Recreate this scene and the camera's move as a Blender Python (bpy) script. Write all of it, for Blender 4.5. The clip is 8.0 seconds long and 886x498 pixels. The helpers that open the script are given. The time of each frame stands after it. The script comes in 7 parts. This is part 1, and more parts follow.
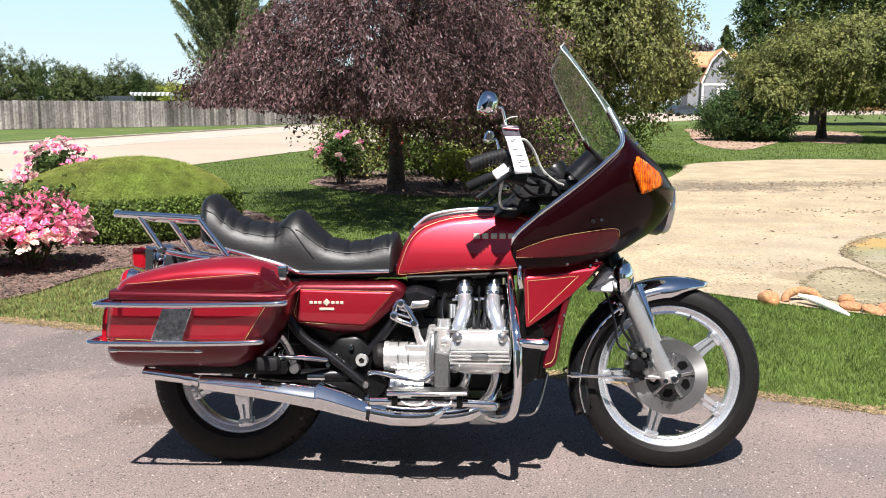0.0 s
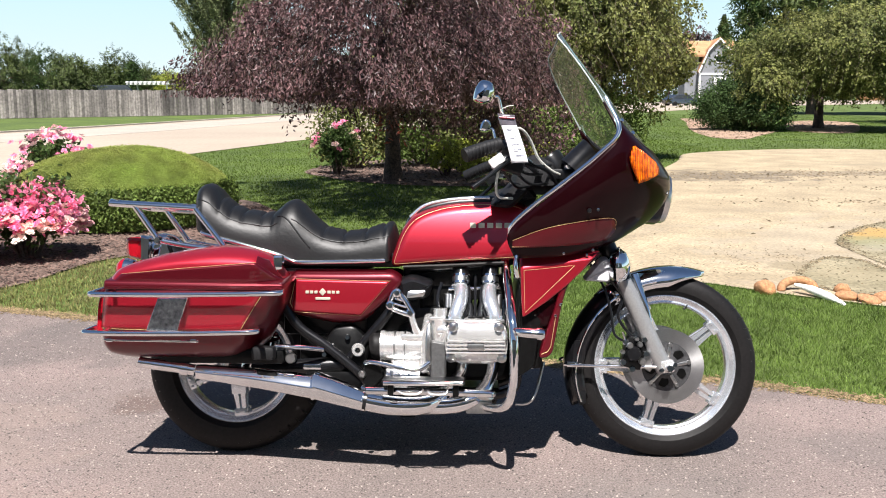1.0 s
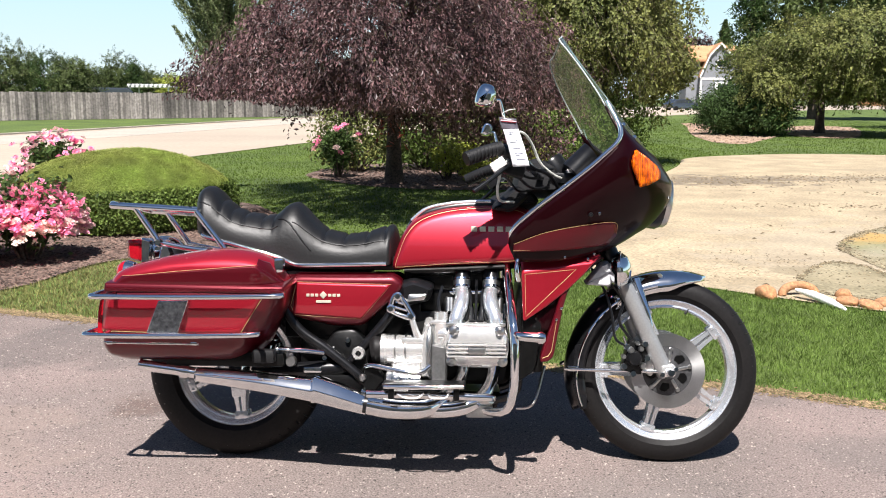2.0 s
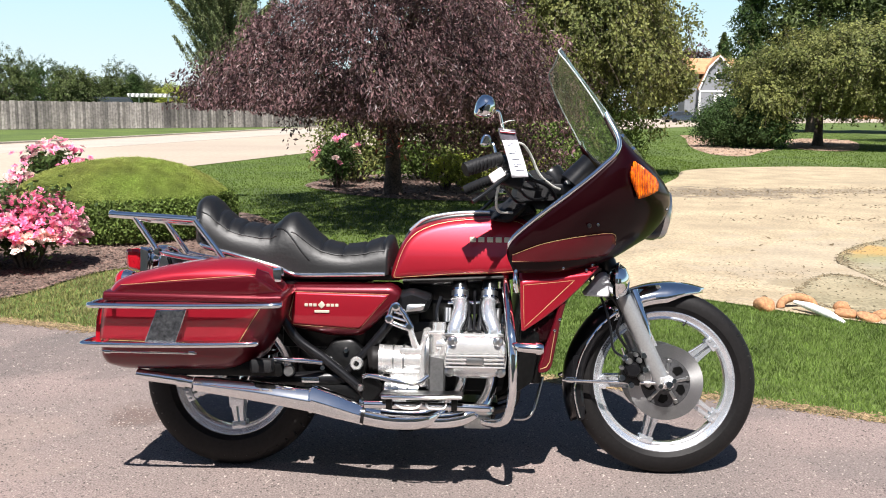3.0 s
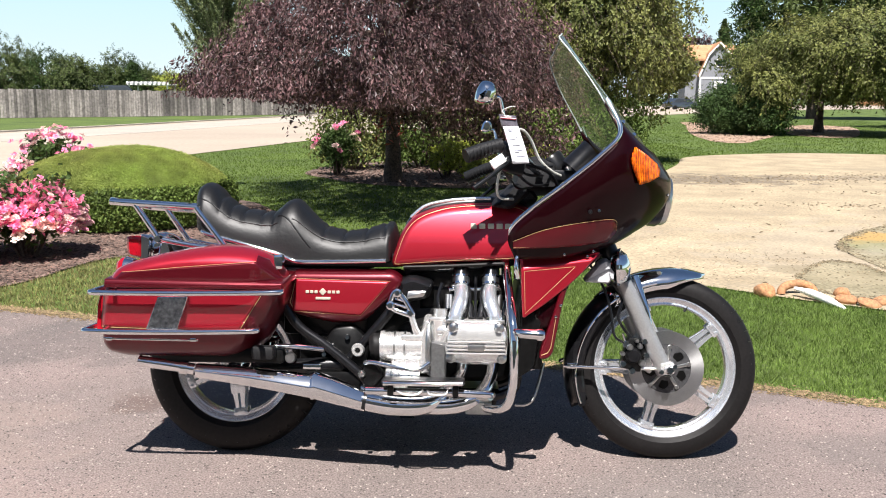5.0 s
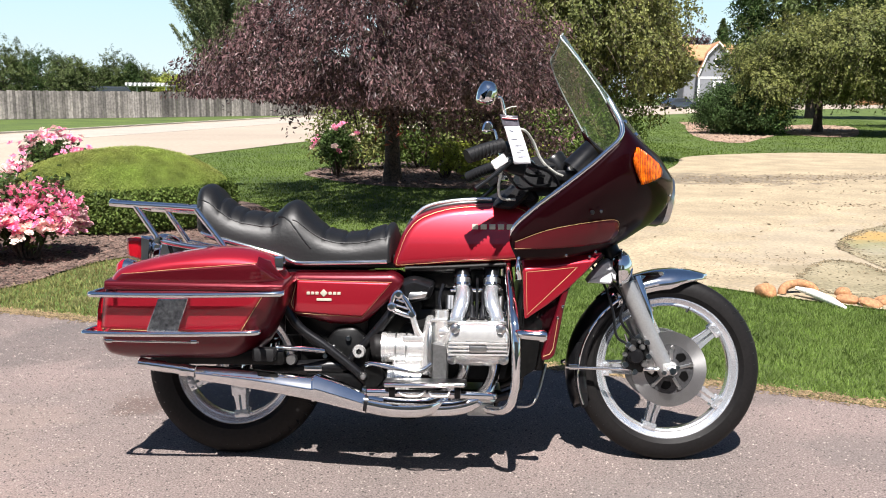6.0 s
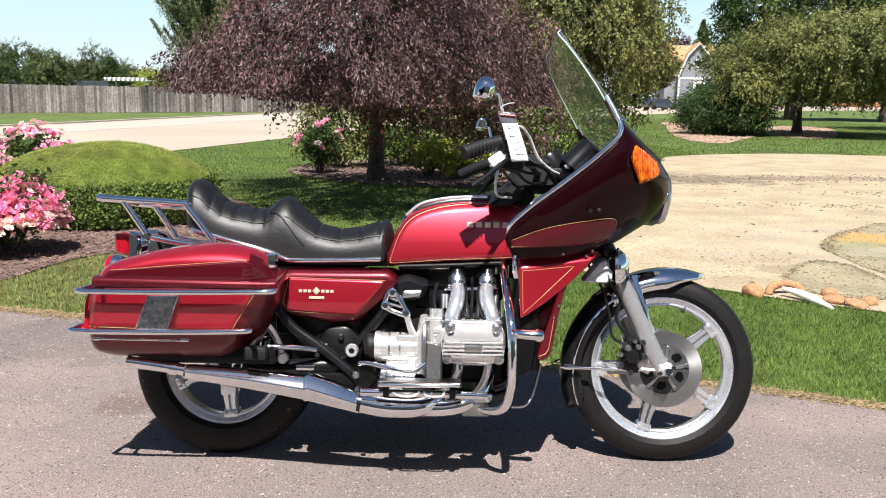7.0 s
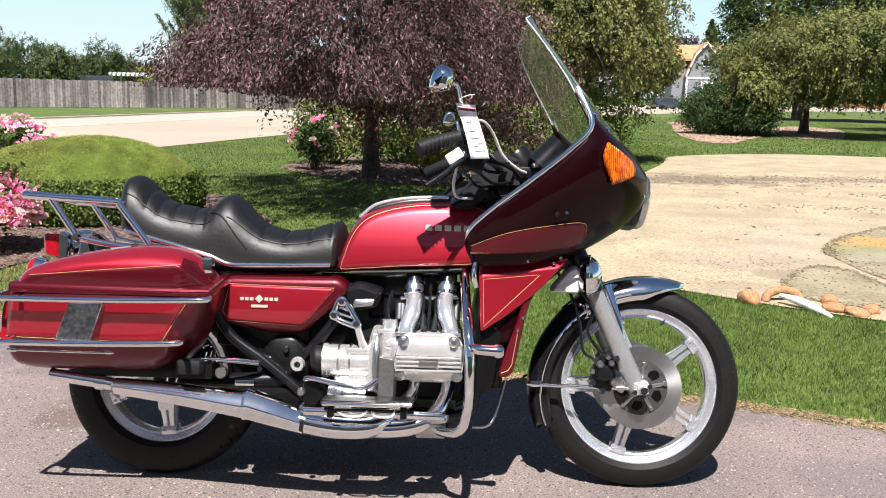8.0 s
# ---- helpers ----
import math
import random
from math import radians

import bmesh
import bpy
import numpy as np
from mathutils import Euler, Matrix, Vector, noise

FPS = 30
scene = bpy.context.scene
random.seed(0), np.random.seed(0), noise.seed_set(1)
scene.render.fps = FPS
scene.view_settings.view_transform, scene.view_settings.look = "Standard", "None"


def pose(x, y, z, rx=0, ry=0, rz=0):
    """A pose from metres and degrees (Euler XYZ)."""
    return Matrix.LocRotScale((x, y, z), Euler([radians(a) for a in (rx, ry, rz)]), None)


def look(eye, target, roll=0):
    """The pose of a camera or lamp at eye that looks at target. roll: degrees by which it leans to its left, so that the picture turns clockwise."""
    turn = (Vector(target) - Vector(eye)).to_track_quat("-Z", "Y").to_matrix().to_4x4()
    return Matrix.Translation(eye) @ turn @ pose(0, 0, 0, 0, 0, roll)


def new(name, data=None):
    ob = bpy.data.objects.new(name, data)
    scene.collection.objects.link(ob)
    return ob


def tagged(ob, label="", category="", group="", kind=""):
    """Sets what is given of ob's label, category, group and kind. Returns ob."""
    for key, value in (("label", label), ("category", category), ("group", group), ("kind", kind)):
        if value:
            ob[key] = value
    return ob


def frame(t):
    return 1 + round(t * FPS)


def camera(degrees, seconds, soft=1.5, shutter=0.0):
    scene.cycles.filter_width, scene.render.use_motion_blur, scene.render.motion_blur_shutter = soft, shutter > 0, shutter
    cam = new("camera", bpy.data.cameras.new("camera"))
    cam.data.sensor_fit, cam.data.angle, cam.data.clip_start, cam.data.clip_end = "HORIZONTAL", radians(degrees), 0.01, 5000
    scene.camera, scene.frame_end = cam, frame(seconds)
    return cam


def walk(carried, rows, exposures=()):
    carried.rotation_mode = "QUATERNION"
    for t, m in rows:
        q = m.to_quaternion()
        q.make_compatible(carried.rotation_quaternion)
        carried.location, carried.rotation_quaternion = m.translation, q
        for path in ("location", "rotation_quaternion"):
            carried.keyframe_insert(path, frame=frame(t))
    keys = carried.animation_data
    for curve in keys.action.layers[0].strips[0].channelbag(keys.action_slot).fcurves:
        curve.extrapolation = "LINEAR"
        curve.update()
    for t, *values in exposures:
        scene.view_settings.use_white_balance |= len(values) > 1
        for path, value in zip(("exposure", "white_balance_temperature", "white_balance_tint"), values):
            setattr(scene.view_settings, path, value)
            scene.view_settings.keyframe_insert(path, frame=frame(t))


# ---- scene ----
cam = camera(52.3, 8.0, soft=1.0)
METRES, EYE, TILT, LEAN, TURN = 0.415, 1.285, -9.05, 0.0, 0.0
ROWS = [
    (0.0, 0.0, 0.0, 0.0, -0.0, 0.0, 0.0),
    (0.5, 0.0015, 0.0056, -0.008, -0.18, -0.45, 0.0),
    (1.0, 0.0053, 0.0122, -0.0012, -0.2, -0.66, -0.0),
    (1.5, 0.0021, 0.022, -0.0007, -0.18, -0.61, -0.08),
    (3.0, 0.0028, 0.0147, -0.006, -0.24, 0.26, -0.49),
    (3.5, -0.0015, 0.0127, -0.0049, -0.43, 0.55, -0.49),
    (4.0, -0.0015, 0.0119, -0.0133, -0.51, 0.18, -0.53),
    (4.5, -0.0029, 0.0139, -0.0166, -0.31, -0.52, -0.48),
    (6.0, -0.0221, 0.0463, -0.0128, -0.29, -0.49, -0.21),
    (6.5, -0.0858, 0.0901, -0.0132, -0.59, -0.66, -0.4),
    (7.0, -0.1417, 0.1506, -0.0157, -1.55, -0.6, -0.59),
    (7.5, -0.0482, 0.3398, -0.0094, -1.82, -0.66, -0.45),
    (8.0, 0.2544, 0.7744, 0.0383, -1.15, -0.73, -1.11),
]
walk(cam, [(t, pose(0, 0, EYE, TILT, LEAN, TURN) @ pose(METRES * x, METRES * y, METRES * z, 90 + pitch, roll, yaw)) for t, x, y, z, yaw, pitch, roll in ROWS])

# ---- light ----
world = bpy.data.worlds.new("sky")
scene.world = world
world.use_nodes = True
wn = world.node_tree.nodes
sky = wn.new("ShaderNodeTexSky")
sky.sky_type = "NISHITA"
sky.sun_disc = False
SUN_FROM = Vector((-0.03, -0.56, 1.0)).normalized()
sky.sun_elevation = math.asin(SUN_FROM.z)
sky.sun_rotation = math.atan2(SUN_FROM.x, SUN_FROM.y)
sky.air_density, sky.dust_density, sky.ozone_density = 1.0, 0.4, 3.5
world.node_tree.links.new(sky.outputs[0], wn["Background"].inputs[0])
wn["Background"].inputs[1].default_value = 0.040
sun = new("sun", bpy.data.lights.new("sun", "SUN"))
sun.data.energy, sun.data.angle, sun.data.color = 5.0, radians(0.53), (1.0, 0.955, 0.922)
sun.matrix_world = look(SUN_FROM * 60, (0, 0, 0))
scene.view_settings.exposure = 1.03

# ---- materials ----
def material(name, color, rough=0.6, metal=0.0, vary=0.15, scale=8.0, fine=60.0, bump=0.0, bump_scale=40.0, coat=0.0,
             second=None, island=0.0, piece=0.0, spec=0.5, coords="Object"):
    """A surface with two scales of variation; second: the colour of its stains."""
    m = bpy.data.materials.new(name)
    m.use_nodes = True
    n, l = m.node_tree.nodes, m.node_tree.links
    b = n["Principled BSDF"]
    b.inputs["Roughness"].default_value, b.inputs["Metallic"].default_value = rough, metal
    b.inputs["Coat Weight"].default_value, b.inputs["Coat Roughness"].default_value = coat, 0.04
    b.inputs["Specular IOR Level"].default_value = spec
    tc = n.new("ShaderNodeTexCoord")
    big, small = n.new("ShaderNodeTexNoise"), n.new("ShaderNodeTexNoise")
    big.inputs["Scale"].default_value, small.inputs["Scale"].default_value = scale, fine
    big.inputs["Detail"].default_value, small.inputs["Detail"].default_value = 5, 3
    for t in (big, small):
        l.new(tc.outputs[coords], t.inputs["Vector"])
    ramp = n.new("ShaderNodeValToRGB")
    lo = [c * (1 - vary) for c in color] if second is None else second
    hi = [min(1, c * (1 + vary)) for c in color]
    ramp.color_ramp.elements[0].color, ramp.color_ramp.elements[1].color = (*lo, 1), (*hi, 1)
    ramp.color_ramp.elements[0].position, ramp.color_ramp.elements[1].position = 0.32, 0.66
    l.new(big.outputs[0], ramp.inputs[0])
    mul = n.new("ShaderNodeMix")
    mul.data_type, mul.blend_type = "RGBA", "MULTIPLY"
    mul.inputs[0].default_value = 1.0
    grain = n.new("ShaderNodeMapRange")
    grain.inputs[3].default_value, grain.inputs[4].default_value = 1 - vary * 1.6, 1 + vary * 1.6
    grain.inputs[1].default_value, grain.inputs[2].default_value = 0.3, 0.7
    l.new(small.outputs[0], grain.inputs[0])
    value = grain.outputs[0]
    if island or piece:
        src = n.new("ShaderNodeNewGeometry") if island else n.new("ShaderNodeObjectInfo")
        out = src.outputs["Random Per Island"] if island else src.outputs["Random"]
        spread = n.new("ShaderNodeMapRange")
        k = island or piece
        spread.inputs[3].default_value, spread.inputs[4].default_value = 1 - k, 1 + k
        l.new(out, spread.inputs[0])
        prod = n.new("ShaderNodeMath")
        prod.operation = "MULTIPLY"
        l.new(value, prod.inputs[0]), l.new(spread.outputs[0], prod.inputs[1])
        value = prod.outputs[0]
    l.new(ramp.outputs[0], mul.inputs[6]), l.new(value, mul.inputs[7])
    l.new(mul.outputs[2], b.inputs["Base Color"])
    if bump:
        bn, bp = n.new("ShaderNodeTexNoise"), n.new("ShaderNodeBump")
        bn.inputs["Scale"].default_value, bn.inputs["Detail"].default_value = bump_scale, 4
        l.new(tc.outputs[coords], bn.inputs["Vector"])
        bp.inputs["Strength"].default_value, bp.inputs["Distance"].default_value = bump, 0.01
        l.new(bn.outputs[0], bp.inputs["Height"]), l.new(bp.outputs[0], b.inputs["Normal"])
    return m


def leaf_material(name, color, vary=0.35, rough=0.45, glow=0.35, second=None, spec=0.22):
    """Leaves: colour varies from leaf to leaf, and light passes through."""
    m = material(name, color, rough, vary=0.2, scale=0.8, fine=6.0, island=vary, second=second, spec=spec)
    n, l = m.node_tree.nodes, m.node_tree.links
    tr, mix = n.new("ShaderNodeBsdfTranslucent"), n.new("ShaderNodeMixShader")
    b = n["Principled BSDF"]
    l.new(b.inputs["Base Color"].links[0].from_socket, tr.inputs[0])
    mix.inputs[0].default_value = glow
    l.new(b.outputs[0], mix.inputs[1]), l.new(tr.outputs[0], mix.inputs[2])
    l.new(mix.outputs[0], n["Material Output"].inputs[0])
    return m


PAINT = material("red_paint", (0.345, 0.0105, 0.024), 0.37, 0.55, 0.06, 2, 900, coat=1.0, spec=0.3)
CANDY = material("dark_candy_red_paint", (0.098, 0.0034, 0.009), 0.34, 0.5, 0.06, 2, 900, coat=0.7, spec=0.3)
MAROON = material("maroon_paint", (0.0105, 0.0008, 0.0018), 0.34, 0.1, 0.08, 2, 900, coat=0.3, spec=0.05)
DEEPRED = material("deep_red_paint", (0.115, 0.004, 0.010), 0.32, 0.3, 0.06, 2, 900, coat=0.6, spec=0.2)
CHROME = material("chrome", (0.86, 0.87, 0.88), 0.055, 1.0, 0.03, 6, 40)
DULL = material("satin_aluminium", (0.60, 0.60, 0.59), 0.30, 1.0, 0.05, 14, 120, bump=0.03, bump_scale=200)
ALLOY = material("silver_wheel_paint", (0.80, 0.83, 0.87), 0.24, 0.80, 0.05, 14, 160, coat=0.4)
CAST = material("cast_aluminium", (0.88, 0.87, 0.85), 0.27, 0.76, 0.06, 10, 90, bump=0.04, bump_scale=200)
DISC = material("brake_disc_steel", (0.50, 0.50, 0.50), 0.34, 0.95, 0.05, 30, 300)
dn = DISC.node_tree.nodes.new("ShaderNodeTangent")
dn.direction_type, dn.axis = "RADIAL", "Y"
DISC.node_tree.nodes["Principled BSDF"].inputs["Anisotropic"].default_value = 0.8
DISC.node_tree.links.new(dn.outputs[0], DISC.node_tree.nodes["Principled BSDF"].inputs["Tangent"])
GREYCAST = material("dark_grey_casting", (0.20, 0.20, 0.20), 0.42, 0.8, 0.1, 10, 90, bump=0.05, bump_scale=200)
# The plate's light and dark blotches are reflections painted into its colour.
PLATE = material("mottled_mirror_plate", (0.72, 0.72, 0.74), 0.22, 1.0, 0.3, 22, 70, second=(0.34, 0.34, 0.36))
FORK = material("grey_fork_paint", (0.36, 0.36, 0.36), 0.36, 0.55, 0.05, 14, 160)
PALEMETAL = material("pale_bracket_paint", (0.60, 0.61, 0.63), 0.4, 0.2, 0.06)
BLACK = material("black_enamel", (0.007, 0.007, 0.008), 0.28, 0.0, 0.2, 10, 80, coat=0.2, spec=0.35)
RUBBER = material("tyre_rubber", (0.0052, 0.0046, 0.0047), 0.55, 0.0, 0.2, 14, 90, bump=0.06, bump_scale=120, spec=0.27, second=(0.0075, 0.0066, 0.0066))
VINYL = material("black_vinyl", (0.0065, 0.0065, 0.007), 0.46, 0.0, 0.15, 9, 200, bump=0.07, bump_scale=90, spec=0.42)
PLASTIC = material("black_plastic", (0.012, 0.012, 0.013), 0.5, 0.0, 0.15, 12, 200, bump=0.05, bump_scale=300, spec=0.3)
GOLD = material("gold_line", (0.50, 0.32, 0.15), 0.4, 0.3, 0.05)
SILVER = material("silver_badge", (0.62, 0.58, 0.47), 0.35, 0.35, 0.05)
AMBER = material("amber_lens", (0.95, 0.17, 0.004), 0.25, 0.0, 0.2, 30, 60, coat=0.1, spec=0.2, second=(0.62, 0.055, 0.002))
an, al = AMBER.node_tree.nodes, AMBER.node_tree.links
aw, ab, at = an.new("ShaderNodeTexWave"), an.new("ShaderNodeBump"), an.new("ShaderNodeTexCoord")
aw.inputs["Scale"].default_value, aw.inputs["Distortion"].default_value = 48.0, 0.0
ab.inputs["Strength"].default_value, ab.inputs["Distance"].default_value = 1.0, 0.004
al.new(at.outputs["Object"], aw.inputs["Vector"]), al.new(aw.outputs["Fac"], ab.inputs["Height"]), al.new(ab.outputs[0], an["Principled BSDF"].inputs["Normal"])
REDLENS = material("red_lens", (0.30, 0.004, 0.011), 0.12, 0.0, 0.05, coat=0.8)
PAPER = material("white_card", (0.82, 0.83, 0.86), 0.5, 0.0, 0.03, coat=0.3)
PRINT = material("grey_print", (0.60, 0.61, 0.74), 0.6)
REDPRINT = material("red_print", (0.26, 0.02, 0.035), 0.4)
CABLE = material("pale_cable", (0.55, 0.55, 0.50), 0.45)
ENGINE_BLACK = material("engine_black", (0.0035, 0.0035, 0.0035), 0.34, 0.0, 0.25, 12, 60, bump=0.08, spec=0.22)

GLASS = bpy.data.materials.new("tinted_screen")
GLASS.use_nodes = True
gn, gl = GLASS.node_tree.nodes, GLASS.node_tree.links
gt, gg, gm = gn.new("ShaderNodeBsdfTransparent"), gn.new("ShaderNodeBsdfGlossy"), gn.new("ShaderNodeMixShader")
gd, gh = gn.new("ShaderNodeBsdfDiffuse"), gn.new("ShaderNodeMixShader")
gw, gk, ga = gn.new("ShaderNodeLayerWeight"), gn.new("ShaderNodeMath"), gn.new("ShaderNodeMath")
gw.inputs[0].default_value = 0.5
gk.operation, ga.operation = "POWER", "MULTIPLY_ADD"
gk.inputs[1].default_value, ga.inputs[1].default_value, ga.inputs[2].default_value = 3.2, 0.8, 0.03
gl.new(gw.outputs["Facing"], gk.inputs[0]), gl.new(gk.outputs[0], ga.inputs[0]), gl.new(ga.outputs[0], gm.inputs[0])
gt.inputs[0].default_value, gg.inputs["Roughness"].default_value = (0.87, 0.90, 0.83, 1), 0.06
gd.inputs[0].default_value, gh.inputs[0].default_value = (0.55, 0.60, 0.47, 1), 0.085
gl.new(gt.outputs[0], gh.inputs[1]), gl.new(gd.outputs[0], gh.inputs[2])
gl.new(gh.outputs[0], gm.inputs[1]), gl.new(gg.outputs[0], gm.inputs[2])
gl.new(gm.outputs[0], gn["Material Output"].inputs[0])


def stains(m, spots, target="Base Color"):
    """Lays soft-edged stains of their own colour on a ground surface: (x, y, rx, ry, strength, colour)."""
    n, l = m.node_tree.nodes, m.node_tree.links
    b = n["Principled BSDF"]
    tc = n.new("ShaderNodeTexCoord")
    warp = n.new("ShaderNodeTexNoise")
    warp.inputs["Scale"].default_value, warp.inputs["Detail"].default_value, warp.inputs["Roughness"].default_value = 2.2, 10, 0.68
    l.new(tc.outputs["Object"], warp.inputs["Vector"])
    current = b.inputs[target].links[0].from_socket
    for x, y, rx, ry, strength, colour, *loose in spots:
        mp = n.new("ShaderNodeMapping")
        mp.inputs["Location"].default_value = (-x / rx, -y / ry, 0)
        mp.inputs["Scale"].default_value = (1 / rx, 1 / ry, 0)
        ln = n.new("ShaderNodeVectorMath")
        ln.operation = "LENGTH"
        l.new(tc.outputs["Object"], mp.inputs["Vector"]), l.new(mp.outputs[0], ln.inputs[0])
        ad = n.new("ShaderNodeMath")
        ad.operation = "MULTIPLY_ADD"
        w = loose[0] if loose else 4.2
        ad.inputs[1].default_value, ad.inputs[2].default_value = w, -w / 2
        l.new(warp.outputs[0], ad.inputs[0])
        sm = n.new("ShaderNodeMath")
        l.new(ln.outputs["Value"], sm.inputs[0]), l.new(ad.outputs[0], sm.inputs[1])
        mr = n.new("ShaderNodeMapRange")
        mr.interpolation_type = "SMOOTHSTEP"
        mr.inputs[1].default_value, mr.inputs[2].default_value = 0.65, 1.2
        mr.inputs[3].default_value, mr.inputs[4].default_value = strength, 0.0
        l.new(sm.outputs[0], mr.inputs[0])
        mx = n.new("ShaderNodeMix")
        mx.data_type = "RGBA"
        mx.inputs[7].default_value = (*colour, 1)
        l.new(mr.outputs[0], mx.inputs[0]), l.new(current, mx.inputs[6])
        current = mx.outputs[2]
    l.new(current, b.inputs[target])
    return m


ASPHALT = material("worn_asphalt", (0.163, 0.125, 0.114), 0.85, 0.0, 0.34, 0.9, 150, bump=0.18, bump_scale=220, second=(0.122, 0.106, 0.098))
ROAD = material("pale_street", (0.362, 0.302, 0.238), 0.9, 0.0, 0.06, 0.15, 8, second=(0.318, 0.264, 0.210))
CONCRETE = material("kerb_concrete", (0.37, 0.33, 0.28), 0.85, 0.0, 0.08, 0.6, 9)
SAND = material("dry_sandy_soil", (0.322, 0.262, 0.172), 0.95, 0.0, 0.20, 1.6, 42, bump=0.7, bump_scale=30, second=(0.275, 0.220, 0.146))
stains(SAND, [(4.5, 14.6, 1.5, 0.9, 0.9, (0.155, 0.125, 0.09)), (6.9, 15.0, 2.6, 0.45, 0.65, (0.18, 0.145, 0.105)), (9.5, 17.0, 2.4, 0.5, 0.45, (0.21, 0.17, 0.12)), (3.2, 10.2, 0.9, 0.35, 0.3, (0.26, 0.21, 0.145)),
              (6.6, 13.0, 1.4, 0.18, 0.35, (0.21, 0.17, 0.115)), (4.3, 7.4, 1.9, 2.2, 0.4, (0.33, 0.285, 0.22)),
              (2.85, 6.75, 0.32, 0.22, 0.6, (0.19, 0.155, 0.095)), (2.3, 6.4, 0.4, 0.16, 0.4, (0.22, 0.175, 0.11)), (3.3, 7.4, 0.45, 0.12, 0.35, (0.24, 0.19, 0.125))])
stains(ASPHALT, [(-2.2, 3.3, 0.9, 0.5, 0.35, (0.25, 0.19, 0.16)), (-1.6, 2.7, 0.6, 0.2, 0.3, (0.235, 0.175, 0.15)), (1.9, 3.2, 0.6, 0.25, 0.35, (0.12, 0.105, 0.098)), (1.2, 2.6, 0.5, 0.2, 0.3, (0.235, 0.185, 0.16)),
                 (-1.25, 3.6, 0.13, 0.10, 0.45, (0.08, 0.045, 0.036)), (-1.0, 3.75, 0.35, 0.16, 0.25, (0.09, 0.055, 0.045)), (1.65, 2.75, 0.05, 0.02, 0.8, (0.05, 0.045, 0.04)), (0.5, 2.55, 0.9, 0.25, 0.25, (0.16, 0.145, 0.135)),
                 (-2.0, 4.6, 1.6, 0.35, 0.35, (0.08, 0.072, 0.07)), (0.9, 3.9, 1.6, 0.22, 0.3, (0.08, 0.072, 0.07))])
DAMP = material("damp_mud_crust", (0.25, 0.215, 0.14), 0.9, 0.0, 0.22, 2.5, 40, bump=0.5, bump_scale=24, second=(0.17, 0.145, 0.085))
stains(DAMP, [(4.3, 8.35, 0.75, 0.35, 0.9, (0.38, 0.235, 0.075)), (3.85, 8.0, 0.35, 0.3, 0.6, (0.20, 0.20, 0.10)), (4.6, 7.6, 0.9, 0.4, 0.5, (0.30, 0.27, 0.20)), (3.0, 6.5, 0.3, 0.35, 0.5, (0.27, 0.225, 0.14))])
MULCH = material("bark_mulch", (0.135, 0.090, 0.072), 0.95, 0.0, 0.4, 3, 45, bump=0.9, bump_scale=50, second=(0.085, 0.060, 0.050))
CHIP = material("bark_chip", (0.130, 0.084, 0.067), 0.95, 0.0, 0.2, 3, 45, island=0.6)
STRAW = material("dry_thatch", (0.23, 0.165, 0.09), 0.95, 0.0, 0.2, 3, 40, island=0.5)
LAWN = material("lawn_soil", (0.076, 0.112, 0.018), 0.95, 0.0, 0.25, 0.5, 30, bump=0.8, bump_scale=60, second=(0.050, 0.078, 0.015))
BLADE = leaf_material("grass_blade", (0.128, 0.186, 0.043), 0.45, 0.5, 0.35, second=(0.088, 0.140, 0.030))
LAWNBLADE = leaf_material("lawn_blade", (0.084, 0.124, 0.016), 0.4, 0.6, 0.35, second=(0.058, 0.094, 0.012), spec=0.1)
DRYBLADE = leaf_material("dry_grass_blade", (0.175, 0.190, 0.060), 0.5, 0.5, 0.35, second=(0.24, 0.205, 0.095))
STONE = material("terracotta_stone", (0.40, 0.190, 0.085), 0.85, 0.0, 0.2, 9, 60, bump=0.2, bump_scale=40, second=(0.32, 0.175, 0.09))
WHITESTONE = material("white_pipe", (0.80, 0.79, 0.76), 0.6)
BARK = material("tree_bark", (0.085, 0.060, 0.048), 0.95, 0.0, 0.35, 5, 40, bump=0.9, bump_scale=22)
PLUM = leaf_material("plum_leaf", (0.124, 0.069, 0.069), 0.85, 0.44, 0.12, second=(0.054, 0.027, 0.030), spec=0.35)
PLUMRED = leaf_material("young_plum_leaf", (0.30, 0.08, 0.055), 0.4, 0.4, 0.3)
GREEN = leaf_material("green_leaf", (0.175, 0.180, 0.056), 0.5, 0.5, 0.30, second=(0.115, 0.138, 0.044))
OLIVE = leaf_material("greyish_leaf", (0.225, 0.255, 0.125), 0.5, 0.5, 0.45, second=(0.150, 0.180, 0.088))
DARKLEAF = leaf_material("dark_needle", (0.042, 0.074, 0.020), 0.5, 0.72, 0.2)
MIDLEAF = leaf_material("mid_green_leaf", (0.088, 0.112, 0.036), 0.5, 0.5, 0.2, second=(0.055, 0.078, 0.024))
LIME = leaf_material("lime_leaf", (0.34, 0.38, 0.07), 0.4, 0.5, 0.3)
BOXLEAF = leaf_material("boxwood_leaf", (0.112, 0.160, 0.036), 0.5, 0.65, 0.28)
# Mound top: sunlight put into a paler leaf colour than the sides have.
MOUNDLEAF = leaf_material("sunlit_top_leaf", (0.245, 0.325, 0.068), 0.14, 0.5, 0.3, second=(0.260, 0.262, 0.080))
ROSELEAF = leaf_material("rose_leaf", (0.065, 0.105, 0.030), 0.5, 0.45, 0.3)
PETAL = leaf_material("pink_petal", (0.88, 0.22, 0.42), 0.2, 0.5, 0.35, second=(0.90, 0.42, 0.55))
PALEPETAL = leaf_material("pale_petal", (0.90, 0.70, 0.62), 0.15, 0.5, 0.35, second=(0.88, 0.55, 0.55))
